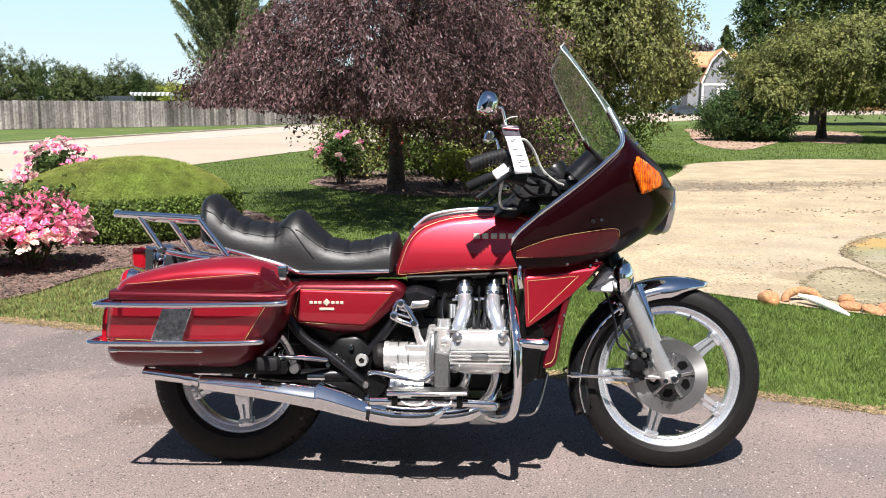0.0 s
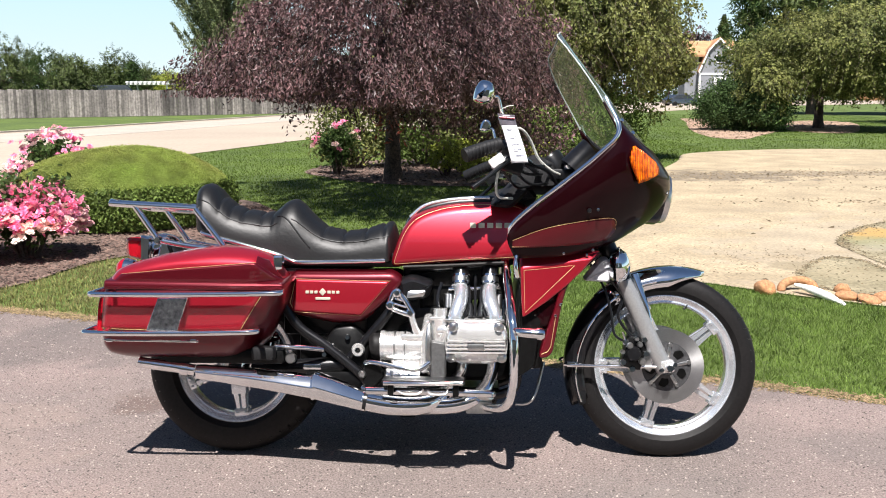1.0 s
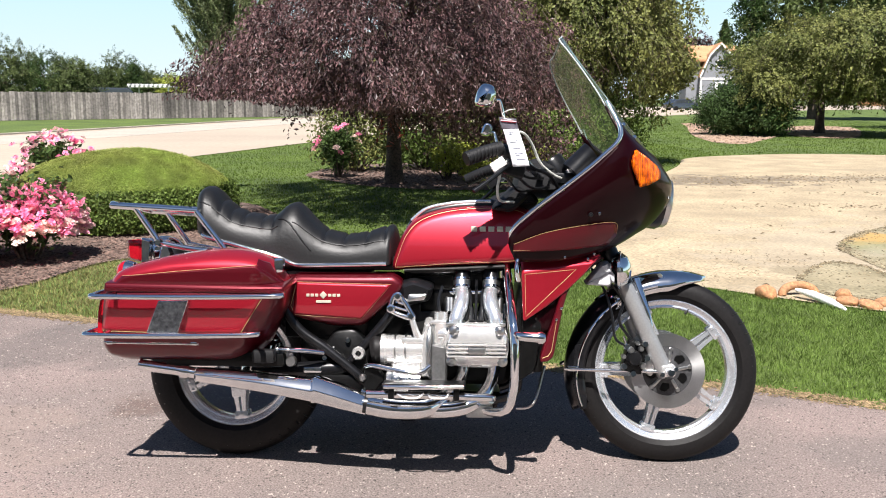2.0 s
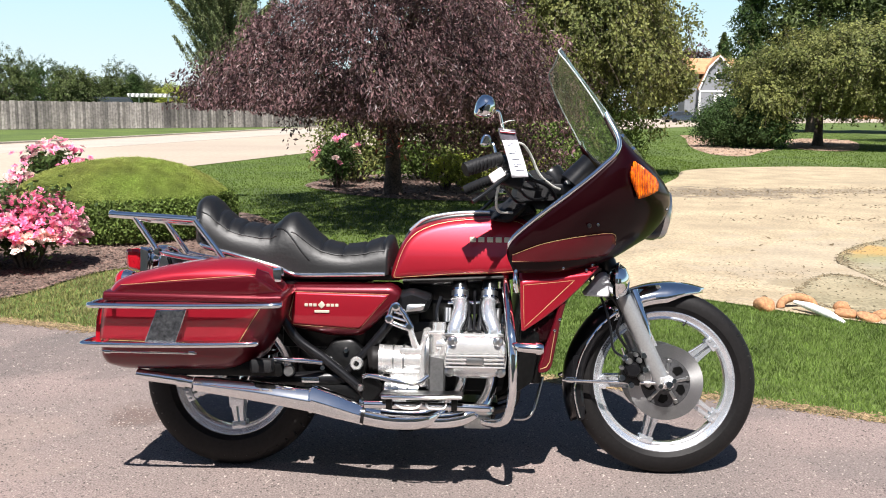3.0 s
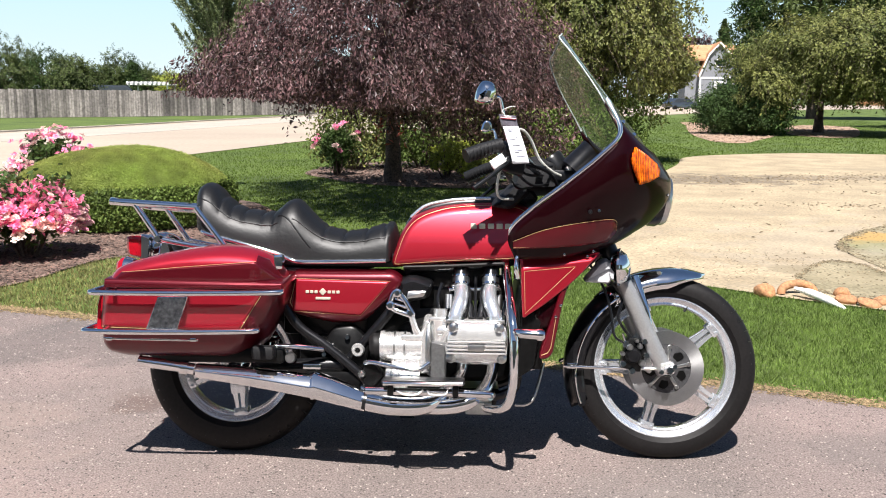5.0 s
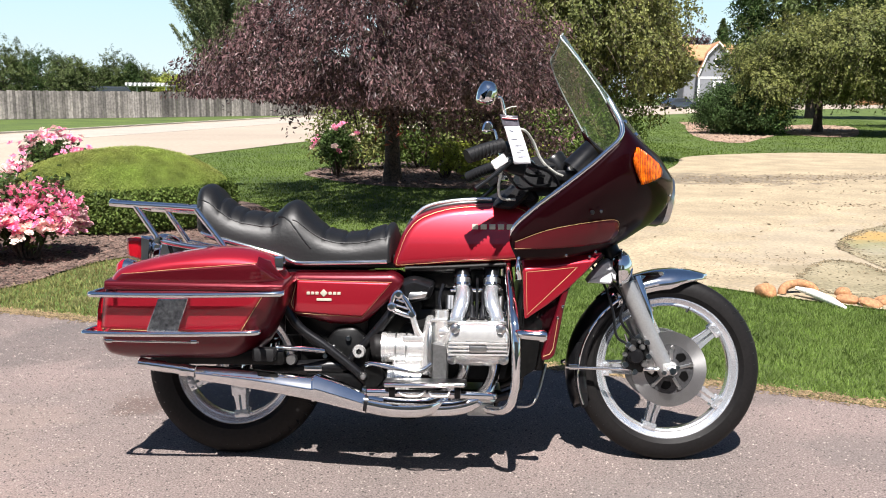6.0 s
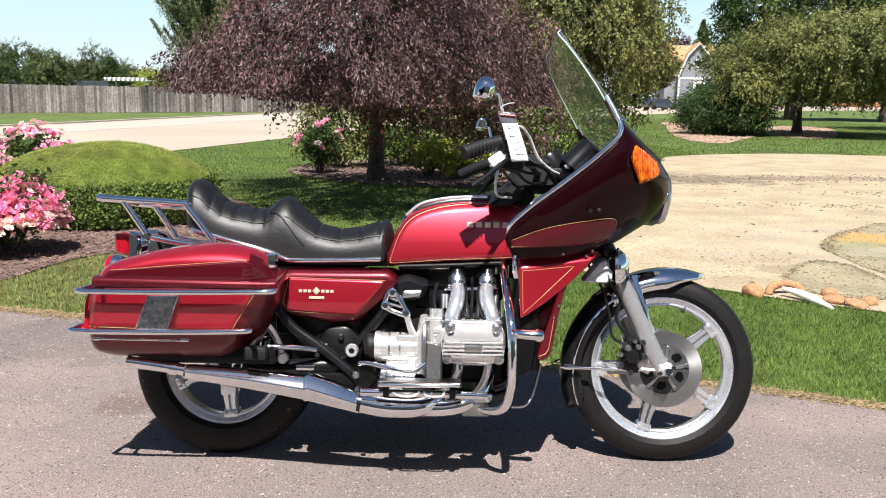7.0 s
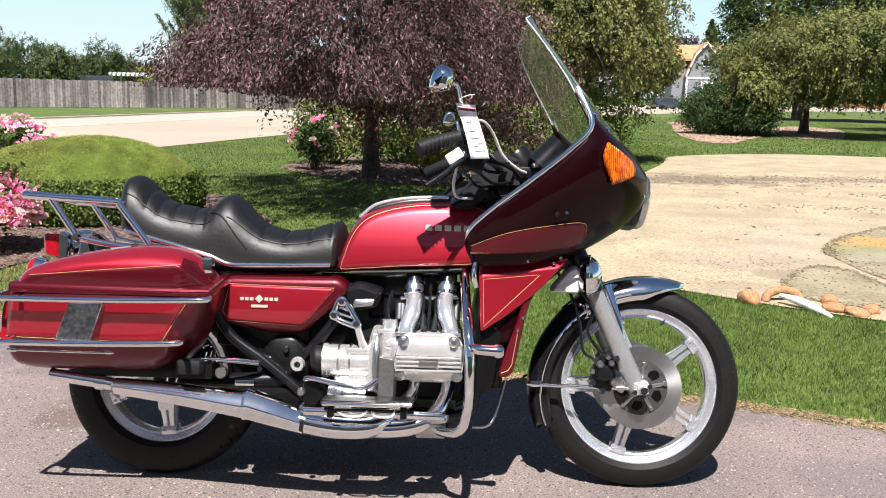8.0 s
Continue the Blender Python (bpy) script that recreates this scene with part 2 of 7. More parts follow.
FENCEWOOD = material("weathered_fence_board", (0.275, 0.240, 0.225), 0.95, 0.0, 0.20, 0.35, 7, island=0.55, second=(0.125, 0.110, 0.105))
SIDING = material("grey_siding", (0.21, 0.22, 0.24), 0.8, 0.0, 0.05)
ROOF = material("tan_shingle", (0.42, 0.225, 0.115), 0.9, 0.0, 0.15, 0.8, 6)
TRIMWHITE = material("white_trim", (0.78, 0.77, 0.76), 0.6)
DARKPANE = material("dark_pane", (0.03, 0.035, 0.045), 0.1)
CEDAR = material("cedar_fence", (0.42, 0.22, 0.10), 0.9, 0.0, 0.15, 2, 12, island=0.3)
CARPAINT = material("dark_car_paint", (0.05, 0.06, 0.075), 0.25, 0.3, 0.05, coat=1.0)


# ---- mesh helpers ----
def finish(ob, smooth=38):
    for f in ob.data.polygons:
        f.use_smooth = len(f.vertices) <= 6
    ob.data.set_sharp_from_angle(angle=radians(smooth))
    return ob


def part(name, bm, mat, parent=None, label="", smooth=38):
    """Links a bmesh as one mesh object under its parent."""
    bmesh.ops.recalc_face_normals(bm, faces=bm.faces)
    me = bpy.data.meshes.new(name)
    bm.to_mesh(me)
    bm.free()
    me.materials.append(mat)
    ob = finish(new(name, me), smooth)
    ob.parent = parent
    if label:
        ob["label"] = label
    return ob


def arrays(name, verts, faces, mat, parent=None, smooth=False):
    """Links many alike faces (all with as many corners) as one mesh."""
    verts, faces = np.asarray(verts, dtype=np.float32), np.asarray(faces, dtype=np.int32)
    me = bpy.data.meshes.new(name)
    k = faces.shape[1]
    me.vertices.add(len(verts)), me.loops.add(faces.size), me.polygons.add(len(faces))
    me.vertices.foreach_set("co", verts.ravel())
    me.loops.foreach_set("vertex_index", faces.ravel())
    me.polygons.foreach_set("loop_start", np.arange(0, faces.size, k, dtype=np.int32))
    me.polygons.foreach_set("use_smooth", np.full(len(faces), smooth))
    me.update(calc_edges=True)
    me.materials.append(mat)
    ob = new(name, me)
    ob.parent = parent
    return ob


def thing(name, m, label, category, group=""):
    ob = new(name)
    ob.matrix_world = m
    return tagged(ob, label, category, group)


def spline(pts, n=6, closed=False):
    """Catmull-Rom through the points, n steps a stretch."""
    p = [Vector(q) for q in pts]
    out, c = [], len(p)
    for i in range(c if closed else c - 1):
        a = p[(i - 1) % c] if closed or i > 0 else p[0] * 2 - p[1]
        b, d = p[i], p[(i + 1) % c]
        e = p[(i + 2) % c] if closed or i + 2 < c else p[-1] * 2 - p[-2]
        for k in range(n):
            t = k / n
            out.append(0.5 * ((2 * b) + (d - a) * t + (2 * a - 5 * b + 4 * d - e) * t * t + (3 * b - a - 3 * d + e) * t ** 3))
    if not closed:
        out.append(p[-1])
    return out


def rounded(pts, r=0.02, n=4):
    """A closed outline (x, z) with its corners rounded."""
    out, c = [], len(pts)
    for i in range(c):
        p, a, b = Vector(pts[i]), Vector(pts[i - 1]), Vector(pts[(i + 1) % c])
        ri = min(r, (a - p).length * 0.48, (b - p).length * 0.48)
        s, e = p + (a - p).normalized() * ri, p + (b - p).normalized() * ri
        for k in range(n + 1):
            t = k / n
            out.append(s * (1 - t) ** 2 + p * 2 * t * (1 - t) + e * t * t)
    return out


LEAN_ANGLE = radians(10.0)


def P(x, s, z):
    """A place on the motorcycle, which leans on its side stand: ahead of its rear, towards its right side, up its
    middle plane.
    x and z are read on an upright plane and reworked to keep their spot in the camera's view; s is the distance from
    its middle plane."""
    a = math.hypot(s, 0.02) - 0.02
    k = 0.988 + 0.058 * (z - 0.17 * a)
    up = 1.285 - (1.285 - z) * k
    return Vector((0.76 + (x - 0.76) * k, -s, (up - a * math.sin(LEAN_ANGLE)) / math.cos(LEAN_ANGLE)))


def add_tube(bm, pts, r, seg=10, closed=False, caps=True):
    rings, c, ref = [], len(pts), None
    if isinstance(r, (list, tuple)):
        r = [float(v) for v in np.interp(np.linspace(0, 1, c), np.linspace(0, 1, len(r)), r)]
    for i, p in enumerate(pts):
        a = pts[i - 1] if closed or i > 0 else p
        b = pts[(i + 1) % c] if closed or i + 1 < c else p
        d = (Vector(b) - Vector(a)).normalized()
        if ref is None:
            ref = d.orthogonal().normalized()
        ref = (ref - d * ref.dot(d)).normalized()
        u = d.cross(ref)
        ri = r[i] if isinstance(r, (list, tuple)) else r
        rings.append([bm.verts.new(Vector(p) + (ref * math.cos(t) + u * math.sin(t)) * ri) for t in (2 * math.pi * k / seg for k in range(seg))])
    for i in range(c if closed else c - 1):
        a, b = rings[i], rings[(i + 1) % c]
        for k in range(seg):
            bm.faces.new((a[k], a[(k + 1) % seg], b[(k + 1) % seg], b[k]))
    if caps and not closed:
        bm.faces.new(rings[0][::-1]), bm.faces.new(rings[-1])
    return bm


def tube(pts, r, seg=10, closed=False, n=6, smooth=True):
    path = spline(pts, n, closed) if smooth and len(pts) > 2 else [Vector(p) for p in pts]
    return add_tube(bmesh.new(), path, r, seg, closed)


def add_box(bm, c, size, bevel=0.0, m=None):
    r = bmesh.ops.create_cube(bm, size=1.0)
    vs = r["verts"]
    for v in vs:
        v.co = Vector((v.co.x * size[0], v.co.y * size[1], v.co.z * size[2]))
    if bevel:
        es = list({e for v in vs for e in v.link_edges})
        res = bmesh.ops.bevel(bm, geom=es, offset=bevel, segments=2, affect="EDGES", profile=0.6)
        vs = list({v for v in res["verts"]} | {v for v in vs if v.is_valid})
        vs = list({v for f in res["faces"] for v in f.verts} | set(vs))
    for v in vs:
        v.co = (m @ v.co if m is not None else v.co) + Vector(c)
    return bm


def box(c, size, bevel=0.004, m=None):
    return add_box(bmesh.new(), c, size, bevel, m)


def lathe(profile, centre, axis, seg=32, closed=False):
    """Turns (radius, offset along the axis) about an axis."""
    bm = bmesh.new()
    a = Vector(axis).normalized()
    u = a.orthogonal().normalized()
    w = a.cross(u)
    rings = []
    for r, h in profile:
        rings.append([bm.verts.new(Vector(centre) + a * h + (u * math.cos(t) + w * math.sin(t)) * r) for t in (2 * math.pi * k / seg for k in range(seg))])
    for i in range(len(rings) if closed else len(rings) - 1):
        p, q = rings[i], rings[(i + 1) % len(rings)]
        for k in range(seg):
            bm.faces.new((p[k], p[(k + 1) % seg], q[(k + 1) % seg], q[k]))
    if not closed:
        if profile[0][0] > 1e-5:
            bm.faces.new(rings[0][::-1])
        if profile[-1][0] > 1e-5:
            bm.faces.new(rings[-1])
    bmesh.ops.remove_doubles(bm, verts=bm.verts, dist=1e-6)
    return bm


def inset_ring(pts, d):
    """A closed (x, z) outline moved inwards by d."""
    c, out = len(pts), []
    area = sum(pts[i - 1][0] * pts[i][1] - pts[i][0] * pts[i - 1][1] for i in range(c))
    sign = 1 if area > 0 else -1
    for i in range(c):
        a, b = Vector(pts[i - 1]), Vector(pts[(i + 1) % c])
        t = (b - a)
        t = t.normalized() if t.length > 1e-7 else Vector((1, 0))
        out.append(Vector(pts[i]) + Vector((-t.y, t.x)) * d * sign)
    return out


def pillow(outline, levels):
    """A side outline (x, z) built up through levels of (side, inset)."""
    bm, rings = bmesh.new(), []
    for s, d in levels:
        rings.append([bm.verts.new(P(p[0], s, p[1])) for p in inset_ring(outline, d)])
    for a, b in zip(rings, rings[1:]):
        for k in range(len(a)):
            bm.faces.new((a[k - 1], a[k], b[k], b[k - 1]))
    bm.faces.new(rings[0]), bm.faces.new(rings[-1][::-1])
    return bm


def grid(rows, n=5):
    """A smooth sheet through rows of points."""
    lines = [spline(r, n) for r in rows]
    cols = [spline([l[k] for l in lines], n) for k in range(len(lines[0]))]
    bm = bmesh.new()
    vs = [[bm.verts.new(p) for p in c] for c in cols]
    for i in range(len(vs) - 1):
        for k in range(len(vs[0]) - 1):
            bm.faces.new((vs[i][k], vs[i + 1][k], vs[i + 1][k + 1], vs[i][k + 1]))
    return bm


def sheet_part(name, bm, mat, parent, thickness, label=""):
    ob = part(name, bm, mat, parent, label)
    mod = ob.modifiers.new("thickness", "SOLIDIFY")
    mod.thickness, mod.offset = thickness, 0
    return ob


def panel(outline, prof, wide, deep, s_in, sgn, nx=44, nz=20, drop=0.0):
    """A moulded panel within a side outline: prof(x, z) gives its face, rounded off over wide and deep at the rim, walls going in to s_in.
    Returns the mesh and a function for places on the face."""
    o = np.array([(p[0], p[1]) for p in outline])
    a, d = o, np.roll(o, -1, 0) - np.roll(o, 0, 0)

    def face(x, z):
        t = np.clip(((x - a[:, 0]) * d[:, 0] + (z - a[:, 1]) * d[:, 1]) / np.maximum((d ** 2).sum(1), 1e-12), 0, 1)
        r = float(np.hypot(a[:, 0] + t * d[:, 0] - x, a[:, 1] + t * d[:, 1] - z).min())
        k = 1 - min(1.0, r / wide)
        return prof(x, z) - deep * (1 - math.sqrt(max(0.0, 1 - k * k)))

    x0, x1 = o[:, 0].min() + 1e-4, o[:, 0].max() - 1e-4
    bm, cols = bmesh.new(), []
    for i in range(nx + 1):
        u = i / nx
        x = x0 + (x1 - x0) * (0.6 * u + 0.4 * (1 - math.cos(math.pi * u)) / 2)
        zs = []
        for (ax, az), (bx, bz) in zip(o, np.roll(o, -1, 0)):
            if (ax - x) * (bx - x) <= 0 and ax != bx:
                zs.append(az + (bz - az) * (x - ax) / (bx - ax))
        lo, hi = min(zs), max(zs)
        col = []
        for j in range(nz + 1):
            w = j / nz
            z = lo + (hi - lo) * (0.55 * w + 0.45 * (1 - math.cos(math.pi * w)) / 2)
            col.append((x, face(x, z), z))
        cols.append([(x, s_in, lo)] + col + [(x, s_in, max(lo, hi - drop))])
    vs = [[bm.verts.new(P(x, sgn * s, z)) for x, s, z in c] for c in cols]
    for p, q in zip(vs, vs[1:]):
        for j in range(len(p) - 1):
            bm.faces.new((p[j], p[j + 1], q[j + 1], q[j]))
        bm.faces.new((p[-1], p[0], q[0], q[-1]))
    bm.faces.new(vs[0]), bm.faces.new(vs[-1])
    bmesh.ops.recalc_face_normals(bm, faces=bm.faces[:])
    return bm, face


def painted_line(pts, face, sgn, r, closed=False, n=8):
    """A fine raised line along (x, z) points on a panel's face."""
    q = [Vector((*p, 0)) for p in pts]
    if closed:
        q.append(q[0])
    line = [a.lerp(c, i / n) for a, c in zip(q, q[1:]) for i in range(n)] + [q[-1]]
    return add_tube(bmesh.new(), [P(p.x, sgn * (face(p.x, p.y) + r * 0.2), p.y) for p in line], r, 6)


def inlay(corners, face, sgn, rise=0.0012, nx=36, nz=14):
    """A field of another paint within four (x, z) corners on a panel's face."""
    a, b, c, d = [Vector(q) for q in corners]
    bm = bmesh.new()
    rows = []
    for i in range(nx + 1):
        u = i / nx
        lo, hi = a.lerp(d, u), b.lerp(c, u)
        rows.append([lo.lerp(hi, j / nz) for j in range(nz + 1)])
    vs = [[bm.verts.new(P(q.x, sgn * (face(q.x, q.y) + rise), q.y)) for q in r] for r in rows]
    for p, q in zip(vs, vs[1:]):
        for j in range(nz):
            bm.faces.new((p[j], q[j], q[j + 1], p[j + 1]))
    return bm


MUFFLER = [(.72, -.92), (1.04, .12), (.46, .95), (-.46, .95), (-1.04, .12), (-.72, -.92), (-.40, -1.02), (.40, -1.02)]


def faceted_pipe(pts, radii, n=5):
    """A pipe of pressed, eight-sided section along (x, side, z) points."""
    path = spline([Vector(p) for p in pts], n)
    r = np.interp(np.linspace(0, 1, len(path)), np.linspace(0, 1, len(radii)), radii)
    section = rounded(MUFFLER, 0.09, 2)
    bm = bmesh.new()
    rings = [[bm.verts.new(P(p.x, p.y + u * w, p.z + v * w)) for u, v in section] for p, w in zip(path, r)]
    for a, c in zip(rings, rings[1:]):
        for i in range(len(a)):
            bm.faces.new((a[i - 1], a[i], c[i], c[i - 1]))
    bm.faces.new(rings[0]), bm.faces.new(rings[-1][::-1])
    return bm

# ---- ground ----
def sky_backdrop():
    """Pale hazy sky low above the horizon, all the way round, thinning out upwards."""
    m = bpy.data.materials.new("hazy_sky")
    m.use_nodes = True
    n, l = m.node_tree.nodes, m.node_tree.links
    n.remove(n["Principled BSDF"])
    tc, sep, ramp, fade = n.new("ShaderNodeTexCoord"), n.new("ShaderNodeSeparateXYZ"), n.new("ShaderNodeValToRGB"), n.new("ShaderNodeMapRange")
    em, tr, mix = n.new("ShaderNodeEmission"), n.new("ShaderNodeBsdfTransparent"), n.new("ShaderNodeMixShader")
    l.new(tc.outputs["Object"], sep.inputs[0])
    span = n.new("ShaderNodeMapRange")
    span.inputs[1].default_value, span.inputs[2].default_value = 0, 330
    l.new(sep.outputs["Z"], span.inputs[0]), l.new(span.outputs[0], ramp.inputs[0])
    ramp.color_ramp.elements[0].color, ramp.color_ramp.elements[1].color = (0.44, 0.50, 0.51, 1), (0.30, 0.455, 0.525, 1)
    fade.interpolation_type = "SMOOTHSTEP"
    fade.inputs[1].default_value, fade.inputs[2].default_value = 280, 640
    l.new(sep.outputs["Z"], fade.inputs[0])
    l.new(ramp.outputs[0], em.inputs[0])
    l.new(fade.outputs[0], mix.inputs[0]), l.new(em.outputs[0], mix.inputs[1]), l.new(tr.outputs[0], mix.inputs[2])
    l.new(mix.outputs[0], n["Material Output"].inputs[0])
    bm = bmesh.new()
    rings = [[bm.verts.new((2400 * math.cos(2 * math.pi * k / 96), 2400 * math.sin(2 * math.pi * k / 96), z)) for k in range(96)] for z in (-40, 330, 1010)]
    for a, b in zip(rings, rings[1:]):
        for k in range(96):
            bm.faces.new((a[k], a[(k + 1) % 96], b[(k + 1) % 96], b[k]))
    ob = part("backdrop", bm, m)
    ob.visible_shadow = False
    return tagged(ob, "pale blue hazy summer sky above the horizon", "sky", kind="structure")


sky_backdrop()
def flat(name, outline, z, mat, label, category="ground", thick=0.0):
    bm = bmesh.new()
    f = bm.faces.new([bm.verts.new((x, y, z)) for x, y in outline])
    if f.normal.z < 0 or sum(outline[i - 1][0] * outline[i][1] - outline[i][0] * outline[i - 1][1] for i in range(len(outline))) < 0:
        f.normal_flip()
    if thick:
        r = bmesh.ops.extrude_face_region(bm, geom=[f])
        for v in r["geom"]:
            if isinstance(v, bmesh.types.BMVert):
                v.co.z -= thick
    bmesh.ops.triangulate(bm, faces=[g for g in bm.faces if len(g.verts) > 4])
    ob = part(name, bm, mat)
    return tagged(ob, label, category, kind="structure")


def smooth2(pts, n=6):
    return [(p.x, p.y) for p in spline([(x, y, 0) for x, y in pts], n, True)]


def inside(poly, pts):
    """Which of the points lie within the outline."""
    x, y = pts[:, 0], pts[:, 1]
    r = np.zeros(len(pts), dtype=bool)
    for i in range(len(poly)):
        (x0, y0), (x1, y1) = poly[i - 1], poly[i]
        if y0 != y1:
            r ^= ((y0 > y) != (y1 > y)) & (x < (x1 - x0) * (y - y0) / (y1 - y0) + x0)
    return r


flat("ground", [(-2450, -2450), (2450, -2450), (2450, 2450), (-2450, 2450)], -0.02, LAWN, "mown green lawn reaching to the far trees")
DRIVE = [(-14, 9.65), (-2.64, 5.30), (-0.5, 4.53), (1.43, 3.86), (1.88, 3.62), (5.5, 1.95), (9, -8), (-14, -8)]
flat("driveway", DRIVE, 0.0, ASPHALT, "worn grey asphalt driveway with pale grit and stains", "driveway", 0.06)
SANDLOT = smooth2([(1.15, 6.75), (1.87, 6.15), (2.78, 5.45), (5.2, 4.0), (11, 5), (15, 14), (13.5, 20.5), (10.7, 21.6), (8.5, 21.9), (5.7, 20.4), (4.6, 17.6), (2.7, 12.8), (1.5, 8.8)])
flat("sand_lot", SANDLOT, -0.008, SAND, "pale dry sandy lot with faint tyre tracks", "ground")
MUD = [smooth2([(3.46, 6.6), (3.47, 7.6), (3.54, 7.92), (3.75, 8.3), (4.04, 8.7), (4.4, 9.05), (5.0, 9.5), (6.0, 9.3), (6.2, 7.5), (5.0, 6.2), (3.8, 5.8)]),
       smooth2([(2.59, 6.43), (2.78, 6.74), (2.99, 7.03), (3.18, 7.18), (3.32, 7.05), (3.36, 6.7), (3.32, 6.2), (3.1, 5.8), (2.75, 5.8), (2.55, 6.05)])]
flat("mud_patch", MUD[0], -0.004, DAMP, "dried puddle of orange and olive mud crust", "mud")
flat("mud_patch", MUD[1], -0.004, DAMP, "dried olive brown mud patch beside the stones", "mud")
ROAD_NEAR = [(-13, -6), (-9.4, 5), (-7.0, 14.2), (-5.2, 21.2), (-3.2, 29.0), (0.5, 41), (7, 55), (18, 73), (29, 92), (43.5, 111), (54, 122.5), (80, 147), (140, 205)]
ROAD_FAR = [(150, 262), (92.5, 211), (64, 187), (42, 164), (24, 132), (8, 96), (-4.0, 76), (-9.6, 57), (-14.9, 31), (-21, 10), (-26, -6)]
STREET = [(p.x, p.y) for p in spline([(*q, 0) for q in ROAD_NEAR], 5)] + [(p.x, p.y) for p in spline([(*q, 0) for q in ROAD_FAR], 5)]
flat("street", STREET, -0.006, ROAD, "pale sunlit concrete street curving past the lawn", "road")


def band(name, line, w, z, h, mat, label, category):
    p = spline([(*q, 0) for q in line], 5)
    bm = bmesh.new()
    rows = []
    for i, q in enumerate(p):
        d = (p[min(i + 1, len(p) - 1)] - p[max(i - 1, 0)]).normalized()
        side = Vector((-d.y, d.x, 0))
        a, b = q - side * w / 2, q + side * w / 2
        rows.append([bm.verts.new((a.x, a.y, z)), bm.verts.new((a.x, a.y, z + h)), bm.verts.new((b.x, b.y, z + h)), bm.verts.new((b.x, b.y, z))])
    for a, b in zip(rows, rows[1:]):
        for k in range(3):
            bm.faces.new((a[k], a[k + 1], b[k + 1], b[k]))
    return tagged(part(name, bm, mat, smooth=20), label, category, kind="structure")


band("pavement", [(x + 2.6, y - 0.6) for x, y in ROAD_FAR], 3.6, -0.012, 0.012, CONCRETE, "pale concrete apron along the far side of the street", "pavement")
band("kerb", ROAD_FAR, 0.25, -0.02, 0.07, CONCRETE, "pale concrete kerb on the far side of the street", "kerb")

BED_LEFT = smooth2([(-2.3, 7.38), (-2.64, 7.1), (-2.79, 6.65), (-2.87, 6.2), (-3.1, 5.88), (-3.7, 5.78), (-5.2, 6.2), (-6.3, 8.0), (-6.2, 10.6), (-4.5, 11.6), (-2.6, 11.3), (-1.9, 10.2), (-1.35, 8.8), (-1.7, 7.6)])
flat("mulch_bed", BED_LEFT, -0.009, MULCH, "reddish brown bark mulch bed under roses and a clipped mound", "mulch bed")
BED_TREE = smooth2([(-2.3, 15.6), (-1.7, 14.2), (-0.9, 13.3), (0.4, 12.9), (2.2, 13.2), (3.2, 14.2), (3.0, 16.5), (1.0, 18.5), (-1.4, 18.0)])
flat("mulch_bed", BED_TREE, -0.009, MULCH, "shaded bark mulch bed under the purple tree", "mulch bed")
BED_BUSH = smooth2([(13.3, 50), (11.9, 44), (9.5, 34.5), (8.5, 29.0), (8.5, 27.2), (9.1, 27.0), (10.2, 29.0), (11.6, 31.6), (12.6, 34), (13.2, 39), (14.4, 48)])
BED_RIGHT = smooth2([(15.7, 41.7), (13.6, 36.0), (12.9, 32.8), (13.3, 31.2), (14.4, 31.6), (16.0, 34.6), (18.6, 40.5), (19.5, 44.3), (18.4, 46.0)])
TANMULCH = material("sunlit_tan_mulch", (0.30, 0.205, 0.145), 0.95, 0.0, 0.3, 1.5, 20, bump=0.9, bump_scale=30, second=(0.20, 0.14, 0.10))
flat("mulch_bed", BED_BUSH, -0.009, TANMULCH, "sunlit tan mulch bed round the dark bush", "mulch bed")
flat("mulch_bed", BED_RIGHT, -0.009, TANMULCH, "dappled tan mulch bed under the green tree", "mulch bed")


# ---- scattered stuff ----
rng = np.random.default_rng(7)


def scatter(poly, n, x0, x1, y0, y1, avoid=(), dense=None):
    p = np.column_stack([rng.uniform(x0, x1, n), rng.uniform(y0, y1, n)])
    if dense is not None:
        p = p[rng.random(len(p)) < dense(p)]
    if poly is not None:
        p = p[inside(poly, p)]
    for a in avoid:
        p = p[~inside(a, p)]
    return p


def blades(name, p, h, w, mat, lean=0.5, parent=None):
    n = len(p)
    hh = h * rng.uniform(0.5, 1.3, n)
    a, b = rng.uniform(0, 2 * np.pi, n), rng.uniform(0, 2 * np.pi, n)
    ld = hh * lean * rng.uniform(0.1, 1.2, n)
    ww = w * rng.uniform(0.7, 1.3, n)
    base = np.column_stack([p, np.full(n, -0.02)])
    side = np.column_stack([np.cos(a) * ww, np.sin(a) * ww, np.zeros(n)])
    mid = base + np.column_stack([np.cos(b) * ld * 0.35, np.sin(b) * ld * 0.35, hh * 0.6])
    tip = base + np.column_stack([np.cos(b) * ld, np.sin(b) * ld, hh])
    v = np.stack([base - side, base + side, mid + side * 0.8, mid - side * 0.8, tip], 1).reshape(-1, 3)
    k = np.arange(n)[:, None] * 5
    f = np.concatenate([k + np.array([[0, 1, 2]]), k + np.array([[0, 2, 3]]), k + np.array([[3, 2, 4]])])
    return tagged(arrays(name, v, f, mat, parent), kind="stuff")


